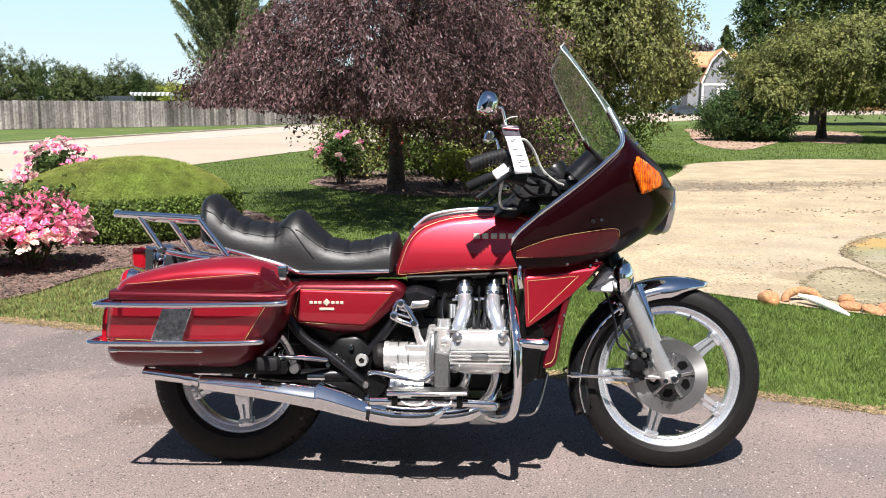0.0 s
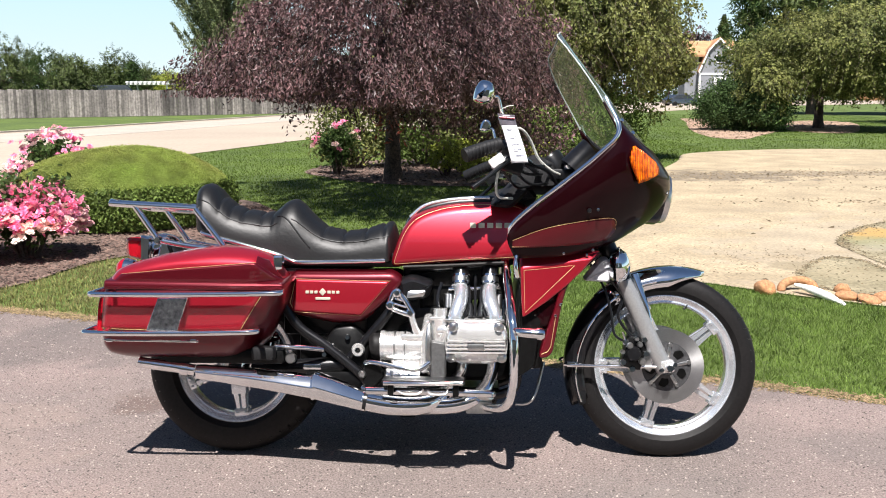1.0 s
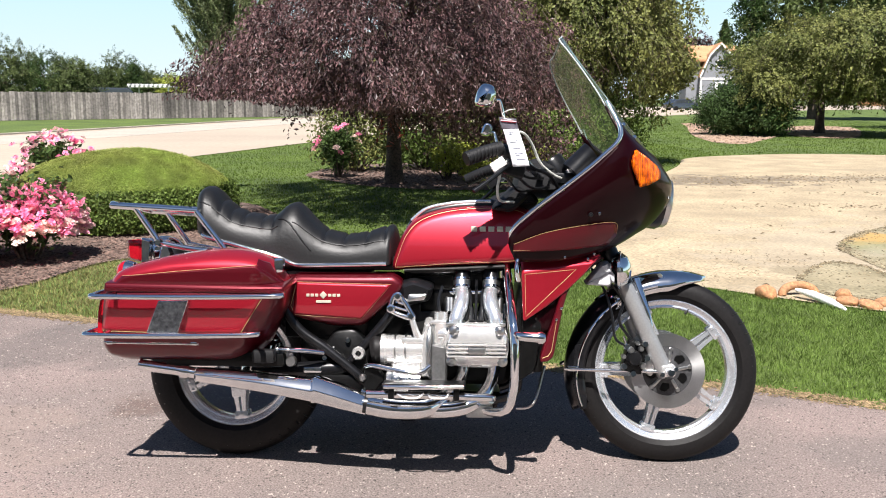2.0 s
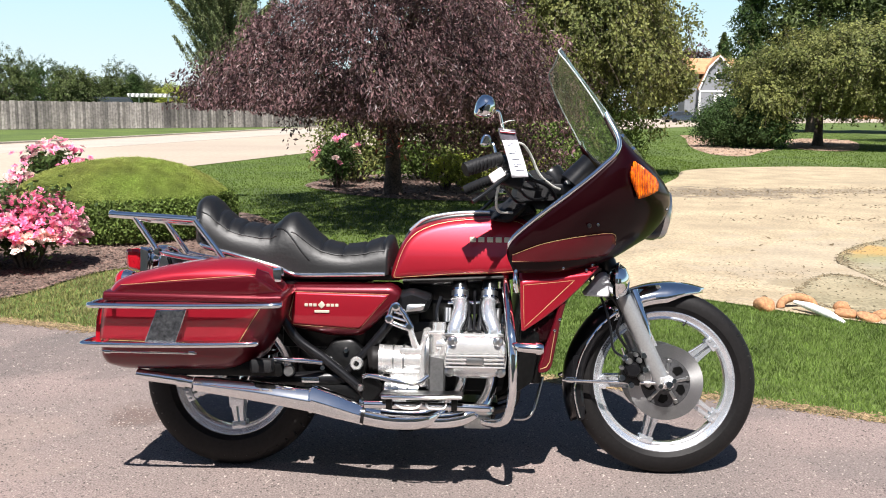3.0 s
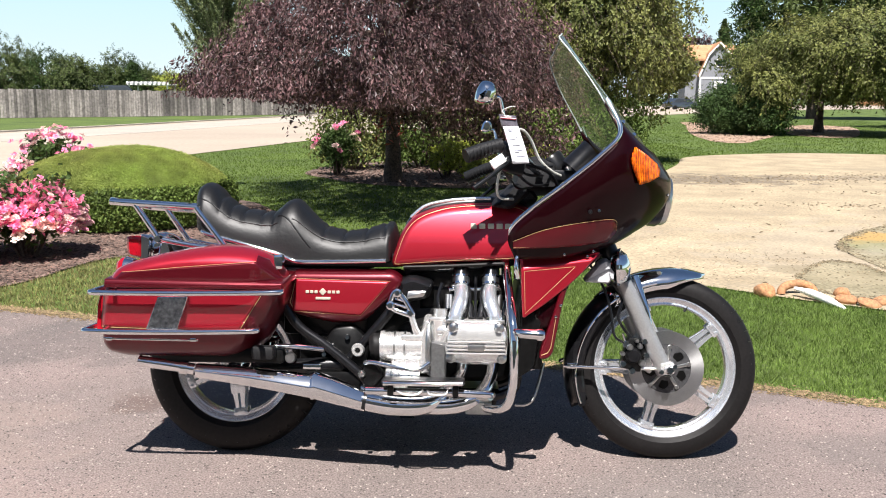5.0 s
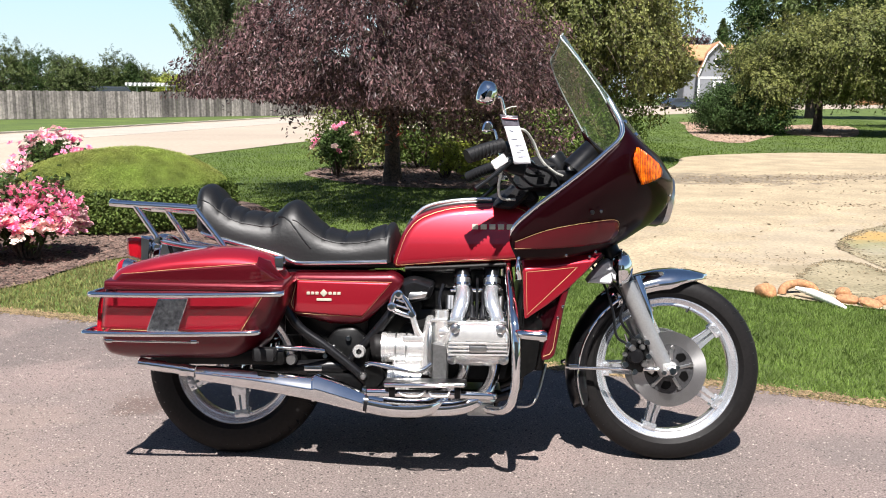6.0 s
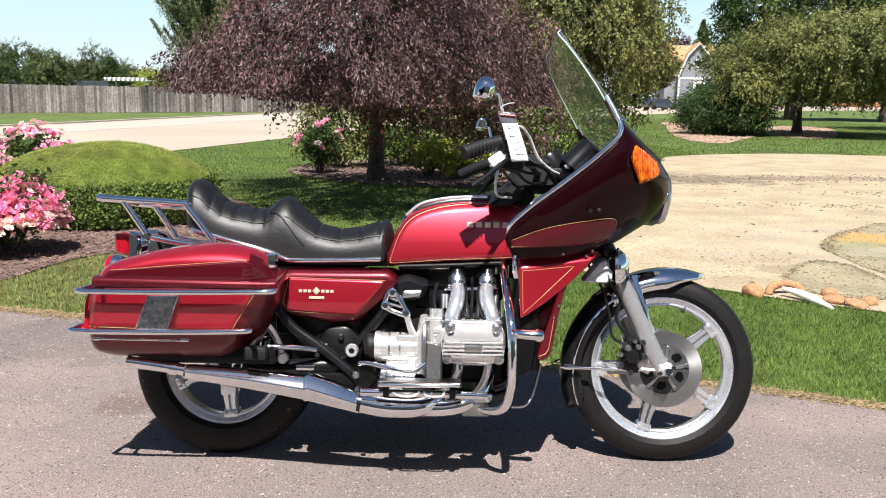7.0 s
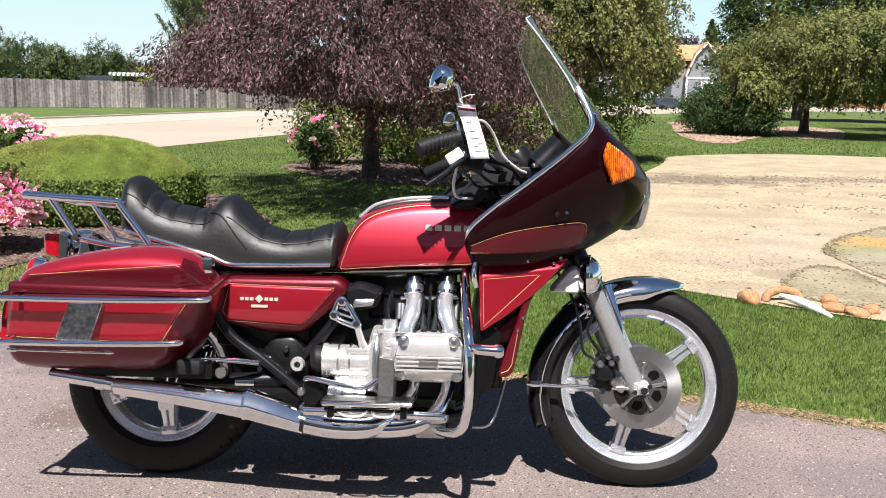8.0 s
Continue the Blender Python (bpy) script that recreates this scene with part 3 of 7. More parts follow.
HARD = [DRIVE, SANDLOT, BED_LEFT, BED_TREE, BED_BUSH, BED_RIGHT, STREET]
near = scatter(None, 300000, -1.5, 4.6, 3.0, 8.0, HARD, lambda p: np.clip(1.25 - (p[:, 1] - 3.6) / 9, 0.3, 1))
tagged(blades("grass", near, 0.024, 0.0019, BLADE, 1.0), "short bright green mown grass blades beside the driveway", "grass", kind="stuff")
left = scatter(None, 60000, -4.6, -0.9, 4.6, 8.5, HARD)
tagged(blades("grass", left, 0.026, 0.0026, DRYBLADE, 1.0), "strip of sunlit grass between driveway and mulch", "grass", kind="stuff")
lawn = scatter(None, 260000, -6.5, 6.5, 7.5, 30, HARD, lambda p: np.clip(1.3 - p[:, 1] / 26, 0.25, 1))
tagged(blades("grass", lawn, 0.022, 0.0042, LAWNBLADE, 1.1), "lawn grass under and round the purple tree", "grass", kind="stuff")
far = scatter(None, 120000, 3.5, 26, 18, 62, HARD, lambda p: np.clip(1.5 - p[:, 1] / 50, 0.2, 1))
tagged(blades("grass", far, 0.026, 0.009, LAWNBLADE, 1.1), "mown lawn beyond the sandy lot", "grass", kind="stuff")


def chips(name, p, size, mat, z=0.0, flatness=0.35, parent=None):
    n = len(p)
    c = np.column_stack([p, np.full(n, z)])
    s = size * rng.uniform(0.4, 1.5, n)
    a = rng.uniform(0, 2 * np.pi, n)
    d1 = np.column_stack([np.cos(a), np.sin(a), rng.uniform(-0.4, 0.4, n)]) * s[:, None]
    d2 = np.column_stack([-np.sin(a), np.cos(a), rng.uniform(-0.5, 0.5, n)]) * s[:, None] * flatness
    up = np.column_stack([np.zeros(n), np.zeros(n), s * 0.35])
    v = np.stack([c - d1 - d2, c + d1 - d2 * 0.6, c + d1 * 0.8 + d2, c - d1 * 0.7 + d2, c + up], 1).reshape(-1, 3)
    k = np.arange(n)[:, None] * 5
    f = np.concatenate([k + np.array([[i, (i + 1) % 4, 4]]) for i in range(4)])
    return tagged(arrays(name, v, f, mat, parent), kind="stuff")


p = scatter(BED_LEFT, 26000, -5.5, -1.2, 5.6, 10.5)
tagged(chips("bark_chips", p, 0.016, CHIP), "loose brown and tan bark chips", "mulch", kind="stuff")
p = scatter(BED_TREE, 5000, -2.4, 3.2, 11, 17)
tagged(chips("bark_chips", p, 0.03, CHIP), "loose bark chips under the purple tree", "mulch", kind="stuff")
p = np.concatenate([scatter(BED_RIGHT, 3500, 12, 20, 30, 47), scatter(BED_BUSH, 5000, 8, 15, 26, 50)])
tagged(chips("bark_chips", p, 0.05, TANMULCH), "loose bark chips round bush and tree", "mulch", kind="stuff")
# dry fringe along the driveway's edge
t = rng.random(16000)
ex = -4.2 + t * 7.2
ey = np.where(ex < 1.43, 3.86 - (ex - 1.43) * 0.3538, 3.86 - (ex - 1.43) * 0.49)
p = np.column_stack([ex, ey + rng.normal(0.03, 0.035, len(ex))])
tagged(chips("dry_thatch", p, 0.009, STRAW, 0.003, 0.22), "dry straw and clippings along the asphalt edge", "debris", kind="stuff")
p = scatter(SANDLOT, 2200, 1, 13, 5, 20)
tagged(chips("pebbles", p, 0.006, material("sand_pebble", (0.36, 0.29, 0.19), 0.95, island=0.4), -0.004, 0.7), "small pebbles and crumbs on the sand", "pebbles", kind="stuff")
rim_p = []
for poly, m in ((MUD[0], 1500), (MUD[1], 700)):
    q = np.array(poly)
    k, t = rng.integers(0, len(q), m), rng.random(m)[:, None]
    e = q[k] * (1 - t) + q[(k + 1) % len(q)] * t
    rim_p.append(e + (q.mean(0) - e) * np.abs(rng.normal(0.03, 0.05, m))[:, None] + rng.normal(0, 0.015, (m, 2)))
    rim_p.append(scatter(poly, 2600, 2.4, 6.4, 5.6, 9.8))
p = np.concatenate(rim_p)
p = p[inside(SANDLOT, p)]
tagged(chips("pebbles", p, 0.009, material("mud_crumb", (0.16, 0.125, 0.075), 0.95, island=0.6), -0.003, 0.6), "dark mud crumbs and gravel round the dried puddles", "pebbles", kind="stuff")
spots = [(4.4, 14.4, 1.0, .5, 500), (6.4, 14.9, 1.3, .35, 500), (8.6, 15.4, 1.4, .35, 350), (7.4, 12.6, 1.2, .18, 220), (5.0, 11.0, .8, .2, 120), (2.6, 7.3, .4, .3, 160), (3.0, 6.9, .35, .2, 160), (2.2, 6.6, .3, .2, 120), (3.6, 9.0, .6, .2, 90)]
p = np.concatenate([np.column_stack([rng.normal(x, a, n), rng.normal(y, b, n)]) for x, y, a, b, n in spots])
p = p[inside(SANDLOT, p)]
CRUMB = material("dead_grass_crumb", (0.20, 0.155, 0.10), 0.95, island=0.5)
tagged(chips("dead_grass", p[p[:, 1] > 9.5], 0.022, CRUMB, -0.005, 0.25), "streaks of dead grass and crumbs on the sand", "debris", kind="stuff")
tagged(chips("dead_grass", p[p[:, 1] <= 9.5], 0.009, CRUMB, -0.005, 0.25), "fine dead grass crumbs near the stones", "debris", kind="stuff")
p = scatter(SANDLOT, 60, 1.3, 7, 5.5, 14)
tagged(chips("leaf_debris", p, 0.022, material("dry_leaf", (0.13, 0.095, 0.055), 0.95, island=0.5), -0.004, 0.5), "scattered dry leaves on the sand", "debris", kind="stuff")
p = scatter(DRIVE, 30000, -3.6, 3.6, 1.6, 5.5)
tagged(chips("asphalt_grit", p, 0.0032, material("dark_grit", (0.095, 0.080, 0.073), 0.9, island=0.5), 0.0004, 0.8), "dark stones showing in the worn asphalt", "grit", kind="stuff")
p = scatter(DRIVE, 110000, -3.6, 3.6, 1.6, 5.5)
tagged(chips("asphalt_grit", p, 0.0032, material("pale_grit", (0.215, 0.182, 0.162), 0.9, island=0.6), 0.0006, 0.8), "pale grit worn out of the asphalt", "grit", kind="stuff")


def pebble(size, seed):
    bm = bmesh.new()
    bmesh.ops.create_icosphere(bm, subdivisions=3, radius=1.0)
    for v in bm.verts:
        k = 1 + 0.22 * noise.noise(v.co * 1.3 + Vector((seed * 7.1, 0, 0)))
        v.co = Vector((v.co.x * size[0] * k, v.co.y * size[1] * k, v.co.z * size[2] * k))
    return bm


for i, (x, y, sx, sy, sz, tilt) in enumerate([(2.17, 5.87, .075, .065, .058, 14), (2.40, 5.91, .15, .08, .060, 8), (2.68, 5.87, .062, .055, .044, 15),
                                              (2.62, 5.67, .078, .06, .040, 0), (2.72, 5.56, .072, .055, .038, -12), (2.83, 5.63, .06, .055, .042, 10), (3.05, 5.60, .09, .07, .04, 10)]):
    ob = part("stone", pebble((sx, sy, sz), i), STONE)
    ob.matrix_world = pose(x, y, sz * 0.55 - 0.02, 0, tilt, i * 40)
    if i == 1:
        bpy.data.objects.remove(ob)
        ob = part("stone", tube([(.115 * math.cos(radians(a)), 0, .062 * math.sin(radians(a))) for a in range(-8, 189, 14)], .028, 10, n=2), STONE)
        ob.matrix_world = pose(x, y, 0.0, -20, 0, 5)
    tagged(ob, "rounded terracotta-coloured garden stone at the sand's edge", "stone", "stones by the sand")
ob = part("broken_pipe", tube([(-.20, 0, .035), (-.08, .01, .03), (.06, .01, .015), (.19, 0, -.005)], [0.012, 0.027, 0.026, 0.010], 12, n=4), WHITESTONE)
ob.matrix_world = pose(2.45, 5.67, 0.0, 0, 3, -60)
tagged(ob, "white plaster-like fragment lying among the stones", "debris")


# ---- plants ----
def leaf_mesh(name, centres, size, mat, parent=None, up=0.6, narrow=0.45, droop=0.0, out=None, along=None):
    """Folded leaves: two triangles each, turned at random or set along their twigs."""
    n = len(centres)
    nrm = rng.normal(size=(n, 3)) + np.array([0, 0, up])
    if out is not None:
        nrm = nrm + out
    nrm /= np.linalg.norm(nrm, axis=1)[:, None]
    d = rng.normal(size=(n, 3)) * (1.0 if along is None else 0.55) + np.array([0, 0, -droop])
    if along is not None:
        d = d + along
    d -= nrm * (d * nrm).sum(1)[:, None]
    d /= np.linalg.norm(d, axis=1)[:, None]
    e = np.cross(nrm, d)
    s = (size * rng.uniform(0.6, 1.35, n))[:, None]
    v = np.stack([centres - d * s * 0.5, centres + e * s * narrow * 0.5 + nrm * s * 0.1, centres + d * s * 0.5, centres - e * s * narrow * 0.5 + nrm * s * 0.1], 1).reshape(-1, 3)
    k = np.arange(n)[:, None] * 4
    f = np.concatenate([k + np.array([[0, 1, 2]]), k + np.array([[0, 2, 3]])])
    return tagged(arrays(name, v, f, mat, parent), kind="stuff")


def clumps(centre, radii, n_clump, per, spread, hollow=0.35, flat_bottom=None, seed=1, rough=0.35):
    """Leaf places, gathered into clumps within an uneven crown. Returns leaves and clump middles."""
    g = np.random.default_rng(seed)
    d = g.normal(size=(n_clump, 3))
    d /= np.linalg.norm(d, axis=1)[:, None]
    r = hollow + (1 - hollow) * g.random(n_clump) ** 0.6
    bump = np.array([1 + rough * noise.noise(Vector(q) * 2.2 + Vector((seed * 3.7, 0, 0))) + rough * 0.6 * noise.noise(Vector(q) * 5.5 + Vector((0, seed * 2.3, 0))) for q in d])
    c = d * (r * bump)[:, None] * np.array(radii) + np.array(centre)
    if flat_bottom is not None:
        c[:, 2] = np.maximum(c[:, 2], flat_bottom + g.uniform(0, 0.5, n_clump))
    k = np.repeat(np.arange(n_clump), per)
    p = c[k] + g.normal(size=(len(k), 3)) * np.asarray(spread)
    return p, c


def sprays(centre, radii, n, per, length, droop, hollow=0.35, rough=0.35, seed=1, floor_z=None, gaps=0.0, jitter=0.03):
    """Twigs that start within an uneven crown and bend outwards and down; leaf places along them, the way each leaf points, and the twigs."""
    g = np.random.default_rng(seed)
    d = g.normal(size=(n, 3))
    d /= np.linalg.norm(d, axis=1)[:, None]
    r = hollow + (1 - hollow) * g.random(n) ** 0.6
    bump = np.array([1 + rough * noise.noise(Vector(q) * 2.2 + Vector((seed * 3.7, 0, 0))) + rough * 0.6 * noise.noise(Vector(q) * 5.5 + Vector((0, seed * 2.3, 0))) for q in d])
    c = d * (r * bump)[:, None] * np.array(radii)
    lump = np.array([noise.noise(Vector(q) * (0.55 / length) + Vector((seed * 1.9, 4.1, 0))) for q in c])
    keep = lump > gaps + g.normal(0, 0.08, n)
    c, d = c[keep] + np.array(centre), d[keep]
    n = len(c)
    if floor_z is not None:
        c[:, 2] = np.maximum(c[:, 2], floor_z + g.uniform(0, 0.5, n))
    way = d * 0.9 + g.normal(size=(n, 3)) * 0.55 + np.array([0, 0, -droop * 0.35])
    way /= np.linalg.norm(way, axis=1)[:, None]
    span = length * g.uniform(0.55, 1.3, n)
    fall = np.array([0, 0, -droop])

    def at(k, t):
        return c[k] + (way[k] * t[:, None] + fall * (t ** 2)[:, None] * 0.6) * span[k][:, None]

    k = np.repeat(np.arange(n), per)
    t = g.random(len(k)) ** 0.8
    p = at(k, t) + g.normal(size=(len(k), 3)) * jitter
    a = way[k] + fall * (1.2 * t)[:, None]
    a /= np.linalg.norm(a, axis=1)[:, None]
    e = np.arange(n)
    return p, a, [at(e, np.full(n, q)) for q in (0.0, 0.5, 1.0)]


def twig_mesh(name, lines, r, parent):
    """Thin three-sided twigs through rows of points."""
    n = len(lines[0])
    tri = np.array([[1, 0, 0.3], [-0.5, 0.87, -0.3], [-0.5, -0.87, 0.1]])
    v = np.stack([q[:, None, :] + tri * r * w for q, w in zip(lines, (1.0, 0.7, 0.3))], 1).reshape(-1, 3)
    k = np.arange(n)[:, None] * 9
    f = np.concatenate([k + np.array([[b + i, b + (i + 1) % 3, b + 3 + (i + 1) % 3, b + 3 + i]]) for b in (0, 3) for i in range(3)])
    return tagged(arrays(name, v, f, BARK, parent), kind="stuff")


def trunk_mesh(h, r, crown, limbs, seed, lean=0.0, fork=0.5):
    """A tapered trunk with bent limbs that end in the crown."""
    g = random.Random(seed)
    bm = bmesh.new()
    top = Vector((lean, 0, h))
    path = spline([Vector((0, 0, -0.1)), Vector((lean * 0.2, 0.02, h * 0.35)), Vector((lean * 0.6, -0.02, h * 0.7)), top], 4)
    k = len(path)
    add_tube(bm, path, [r * (1.35 if i == 0 else 1.12 if i == 1 else 1 - 0.55 * i / k) for i in range(k)], 12)
    for q in limbs:
        a = path[int(k * g.uniform(fork, 0.98))].copy()
        q = Vector(q)
        m1 = a.lerp(q, 0.4) + Vector((g.uniform(-.1, .1), g.uniform(-.1, .1), 0.22)) * (q - a).length * 0.5
        line = spline([a, m1, q], 5)
        add_tube(bm, line, [r * 0.42 * (1 - 0.88 * i / (len(line) - 1)) + 0.004 for i in range(len(line))], 6)
    return bm


def tree(name, x, y, h, r, centre, radii, n_clump, per, spread, leaf, mat, label, category="tree", group="", up=0.6, narrow=0.45, droop=0.0,
         hollow=0.35, flat_bottom=None, seed=1, limbs=26, rough=0.35, lean=0.0, bark=None, keep=None, face=1.5, twig=None, gaps=-0.1, bend=0.7):
    """twig: the length of leafy twigs, n_clump of them with per leaves each; without it the leaves stand in clumps of that spread."""
    root = thing(name, pose(x, y, 0), label, category, group)
    along = None
    if twig:
        p, along, lines = sprays(centre, radii, n_clump, per, twig, bend, hollow, rough, seed, flat_bottom, gaps, spread)
        c = lines[0]
        ok = np.ones(len(c), dtype=bool) if keep is None else keep(lines[2])
        twig_mesh("twig", [q[ok] for q in lines], leaf * 0.06, root)
    else:
        p, c = clumps(centre, radii, n_clump, per, spread, hollow, flat_bottom, seed, rough)
    reach = c if keep is None else c[keep(c)]
    pick = reach[:: max(1, len(reach) // limbs)][:limbs]
    part("trunk", trunk_mesh(h, r, centre, [tuple(0.78 * q + 0.22 * np.array([lean, 0, h])) for q in pick], seed, lean), bark or BARK, root, "rough brown bark")
    ok = p[:, 2] > 0.02 if keep is None else keep(p)
    p = p[ok]
    leaf_mesh("crown", p, leaf, mat, root, up, narrow, droop, (p - np.array(centre)) / np.array(radii) * face, along[ok] if twig else None)
    return root


# the purple-leaved tree
plum = tree("purple_leaf_tree", -0.72, 13.9, 1.9, 0.135, (0.03, -2.2, 1.78), (2.25, 3.4, 2.0), 14500, 25, 0.028, 0.050, PLUM,
            "purple-leaved ornamental cherry tree with drooping branches", "tree", narrow=0.36, droop=0.5, flat_bottom=1.22, seed=11, limbs=60, hollow=0.45, rough=0.5, face=0.9, twig=0.34, gaps=-0.16, bend=0.9, keep=lambda p: (p[:, 2] > 1.16 + 0.10 * np.clip((-p[:, 0] - 0.2) / 1.2, 0, 1)) & ~((p[:, 0] < -0.2) & (p[:, 1] > -0.6))
            & (p[:, 0] > -3.14 - 0.28 * p[:, 1] + 0.13 * np.sin(p[:, 2] * 9 + p[:, 1] * 2) + 0.16 * np.sin(p[:, 1] * 6 + p[:, 2] * 4) + 0.4 * np.clip(p[:, 2] - 1.4, 0, 0.35) + 1.42 * np.clip(p[:, 2] - 1.75, 0, 2)) & (p[:, 0] < 2.75 - 0.95 * np.clip(p[:, 2] - 1.1, 0, 3) + 0.15 * np.sin(p[:, 2] * 11 + p[:, 1] * 3)))
strands = []
for i in range(46):
    x = rng.uniform(-0.3, 2.5)
    q = np.array([x, -1.5 + rng.normal(0, .25), rng.uniform(1.08 - 0.24 * (x + 0.3), 1.25)])
    strands.append(q + rng.normal(size=(100, 3)) * np.array([0.13, 0.15, 0.10]))
for i in range(80):
    a, r = rng.uniform(0, 2 * np.pi), math.sqrt(rng.uniform(0.25, 1.0))
    q = np.array([0.3 + 1.9 * r * math.cos(a), -1.45 + 2.35 * r * math.sin(a), 1.3])
    m = int(rng.integers(10, 26))
    t = rng.random(m)[:, None]
    strands.append(q + t * np.array([rng.normal(0, .08), rng.normal(0, .08), -rng.uniform(.10, .34)]) + rng.normal(size=(m, 3)) * 0.035)
leaf_mesh("hanging_spray", np.concatenate(strands), 0.066, PLUM, plum, 0.3, 0.36, 1.6)
for q, n in (((-1.4, -1.0, 1.0), 46), ((-1.35, -1.0, 1.22), 70), ((-2.3, -1.2, 1.42), 130), ((0.35, -1.6, 1.08), 160), ((0.9, -1.6, 1.02), 240), ((1.5, -1.5, .88), 300), ((1.9, -1.4, .75), 300), ((2.2, -1.2, .6), 240), ((0.0, -1.5, 1.06), 120), ((0.62, -1.55, .82), 60), ((2.7, -0.4, 0.95), 220), ((2.35, -0.5, 0.6), 120), ((1.3, -1.4, 1.05), 90), ((-0.55, -1.4, 1.2), 110)):
    leaf_mesh("drooping_spray", np.array(q) + rng.normal(size=(n, 3)) * np.array([0.13 if q[0] > 0 else 0.08, 0.14 if q[0] > 0 else 0.08, 0.16]), 0.070, PLUM, plum, 0.4, 0.42, 1.2)
for q, n in (((0.05, -1.2, 0.85), 34), ((-0.05, -1.35, 1.1), 14), ((-1.95, -1.9, 1.72), 40), ((-1.0, -2.2, 2.9), 14)):
    leaf_mesh("young_spray", np.array(q) + rng.normal(size=(n, 3)) * np.array([0.12, 0.12, 0.10]), 0.11, PLUMRED, plum, 0.5, 0.4, 0.5)

# green trees behind and beside it
def crab_edge(p):
    """Trims the crab-apple's crown to fit its outline in the camera's view, with a ragged skirt."""
    x, y, z = p[:, 0] - 0.2 * (p[:, 1] + 2.3), p[:, 1], p[:, 2]
    return (x < 1.36 - 0.34 * np.clip(z - 1.9, 0, 2.2) + 0.12 * np.sin(z * 8 + y * 3)) & (z > 1.12 + 0.42 * np.clip(x - 0.1, 0, 1) + 0.08 * np.sin(x * 13 + y * 4))


crab = tree("green_ornamental_tree", 3.65, 20.5, 2.4, 0.16, (-0.86, -2.2, 3.2), (1.9, 2.2, 2.75), 7500, 16, 0.035, 0.078, GREEN,
     "green crab-apple tree with small leaves and hanging twigs", "tree", "ornamental trees", narrow=0.55, droop=0.2, flat_bottom=0.9, seed=21, rough=0.45, twig=0.42, gaps=-0.12, keep=crab_edge)
for q, n, w in (((0.95, -2.3, 1.85), 190, (.26, .3, .30)), ((0.9, -2.3, 2.35), 170, (.24, .3, .32)), ((0.5, -2.4, 1.9), 220, (.34, .4, .5)), ((0.6, -2.3, 3.1), 150, (.24, .3, .4)),
                ((1.15, -2.3, 3.05), 26, (.16, .2, .08)), ((0.85, -2.5, 4.6), 60, (.3, .3, .12)), ((0.42, -2.3, 1.14), 16, (.12, .3, .08)), ((0.75, -2.3, 1.25), 10, (.12, .2, .06))):
    p, a, lines = sprays(q, [2.0 * v for v in w], n, 18, 0.40, 0.7, 0.1, 0.3, 200 + n, None, -1.0, 0.035)
    ok, tips = (crab_edge(p), crab_edge(lines[2])) if n > 100 else (p[:, 2] > 0.7, lines[2][:, 2] > 0.7)
    leaf_mesh("low_branch", p[ok], 0.076, GREEN, crab, 0.5, 0.55, 0.2, None, a[ok])
    twig_mesh("twig", [v[tips] for v in lines], 0.005, crab)
tree("green_ornamental_tree", 1.6, 24.0, 2.6, 0.16, (0, 0, 5.0), (3.3, 2.8, 3.3), 4200, 14, 0.05, 0.11, GREEN,
     "green tree rising behind the purple one", "tree", "ornamental trees", narrow=0.55, droop=0.2, flat_bottom=1.4, seed=23, rough=0.45, twig=0.5)
tree("green_ornamental_tree", 14.9, 35.8, 2.4, 0.19, (0.7, -1.9, 2.85), (4.1, 4.2, 1.5), 9600, 15, 0.06, 0.115, GREEN,
     "green crab-apple tree in the sunlit mulch bed", "tree", "ornamental trees", narrow=0.55, droop=0.2, flat_bottom=1.5, seed=25, rough=0.5, twig=0.55, gaps=-0.2)
tree("green_ornamental_tree", 11.55, 33.2, 1.5, 0.035, (0.05, -0.9, 1.72), (0.85, 0.8, 0.85), 1000, 16, 0.05, 0.10, GREEN,
     "younger green tree leaning over the dark bush", "tree", "ornamental trees", narrow=0.55, droop=0.2, flat_bottom=0.7, seed=27, rough=0.5, twig=0.42)
tree("green_ornamental_tree", 23.6, 42.0, 2.6, 0.24, (0, 0, 3.7), (3.6, 3.4, 2.3), 3200, 14, 0.07, 0.14, GREEN,
     "green tree further along the sunlit bed", "tree", "ornamental trees", narrow=0.55, droop=0.2, flat_bottom=2.5, seed=29, rough=0.5, twig=0.6)
tree("garden_tree", 30.2, 58.5, 6, 0.4, (0, 0, 8.5), (5.0, 4, 6.8), 420, 70, (0.6, 0.6, 0.5), 0.30, MIDLEAF,
     "tall green leafy tree behind the ornamental trees", "tree", "distant trees", narrow=0.5, flat_bottom=2.6, seed=33, rough=0.5)


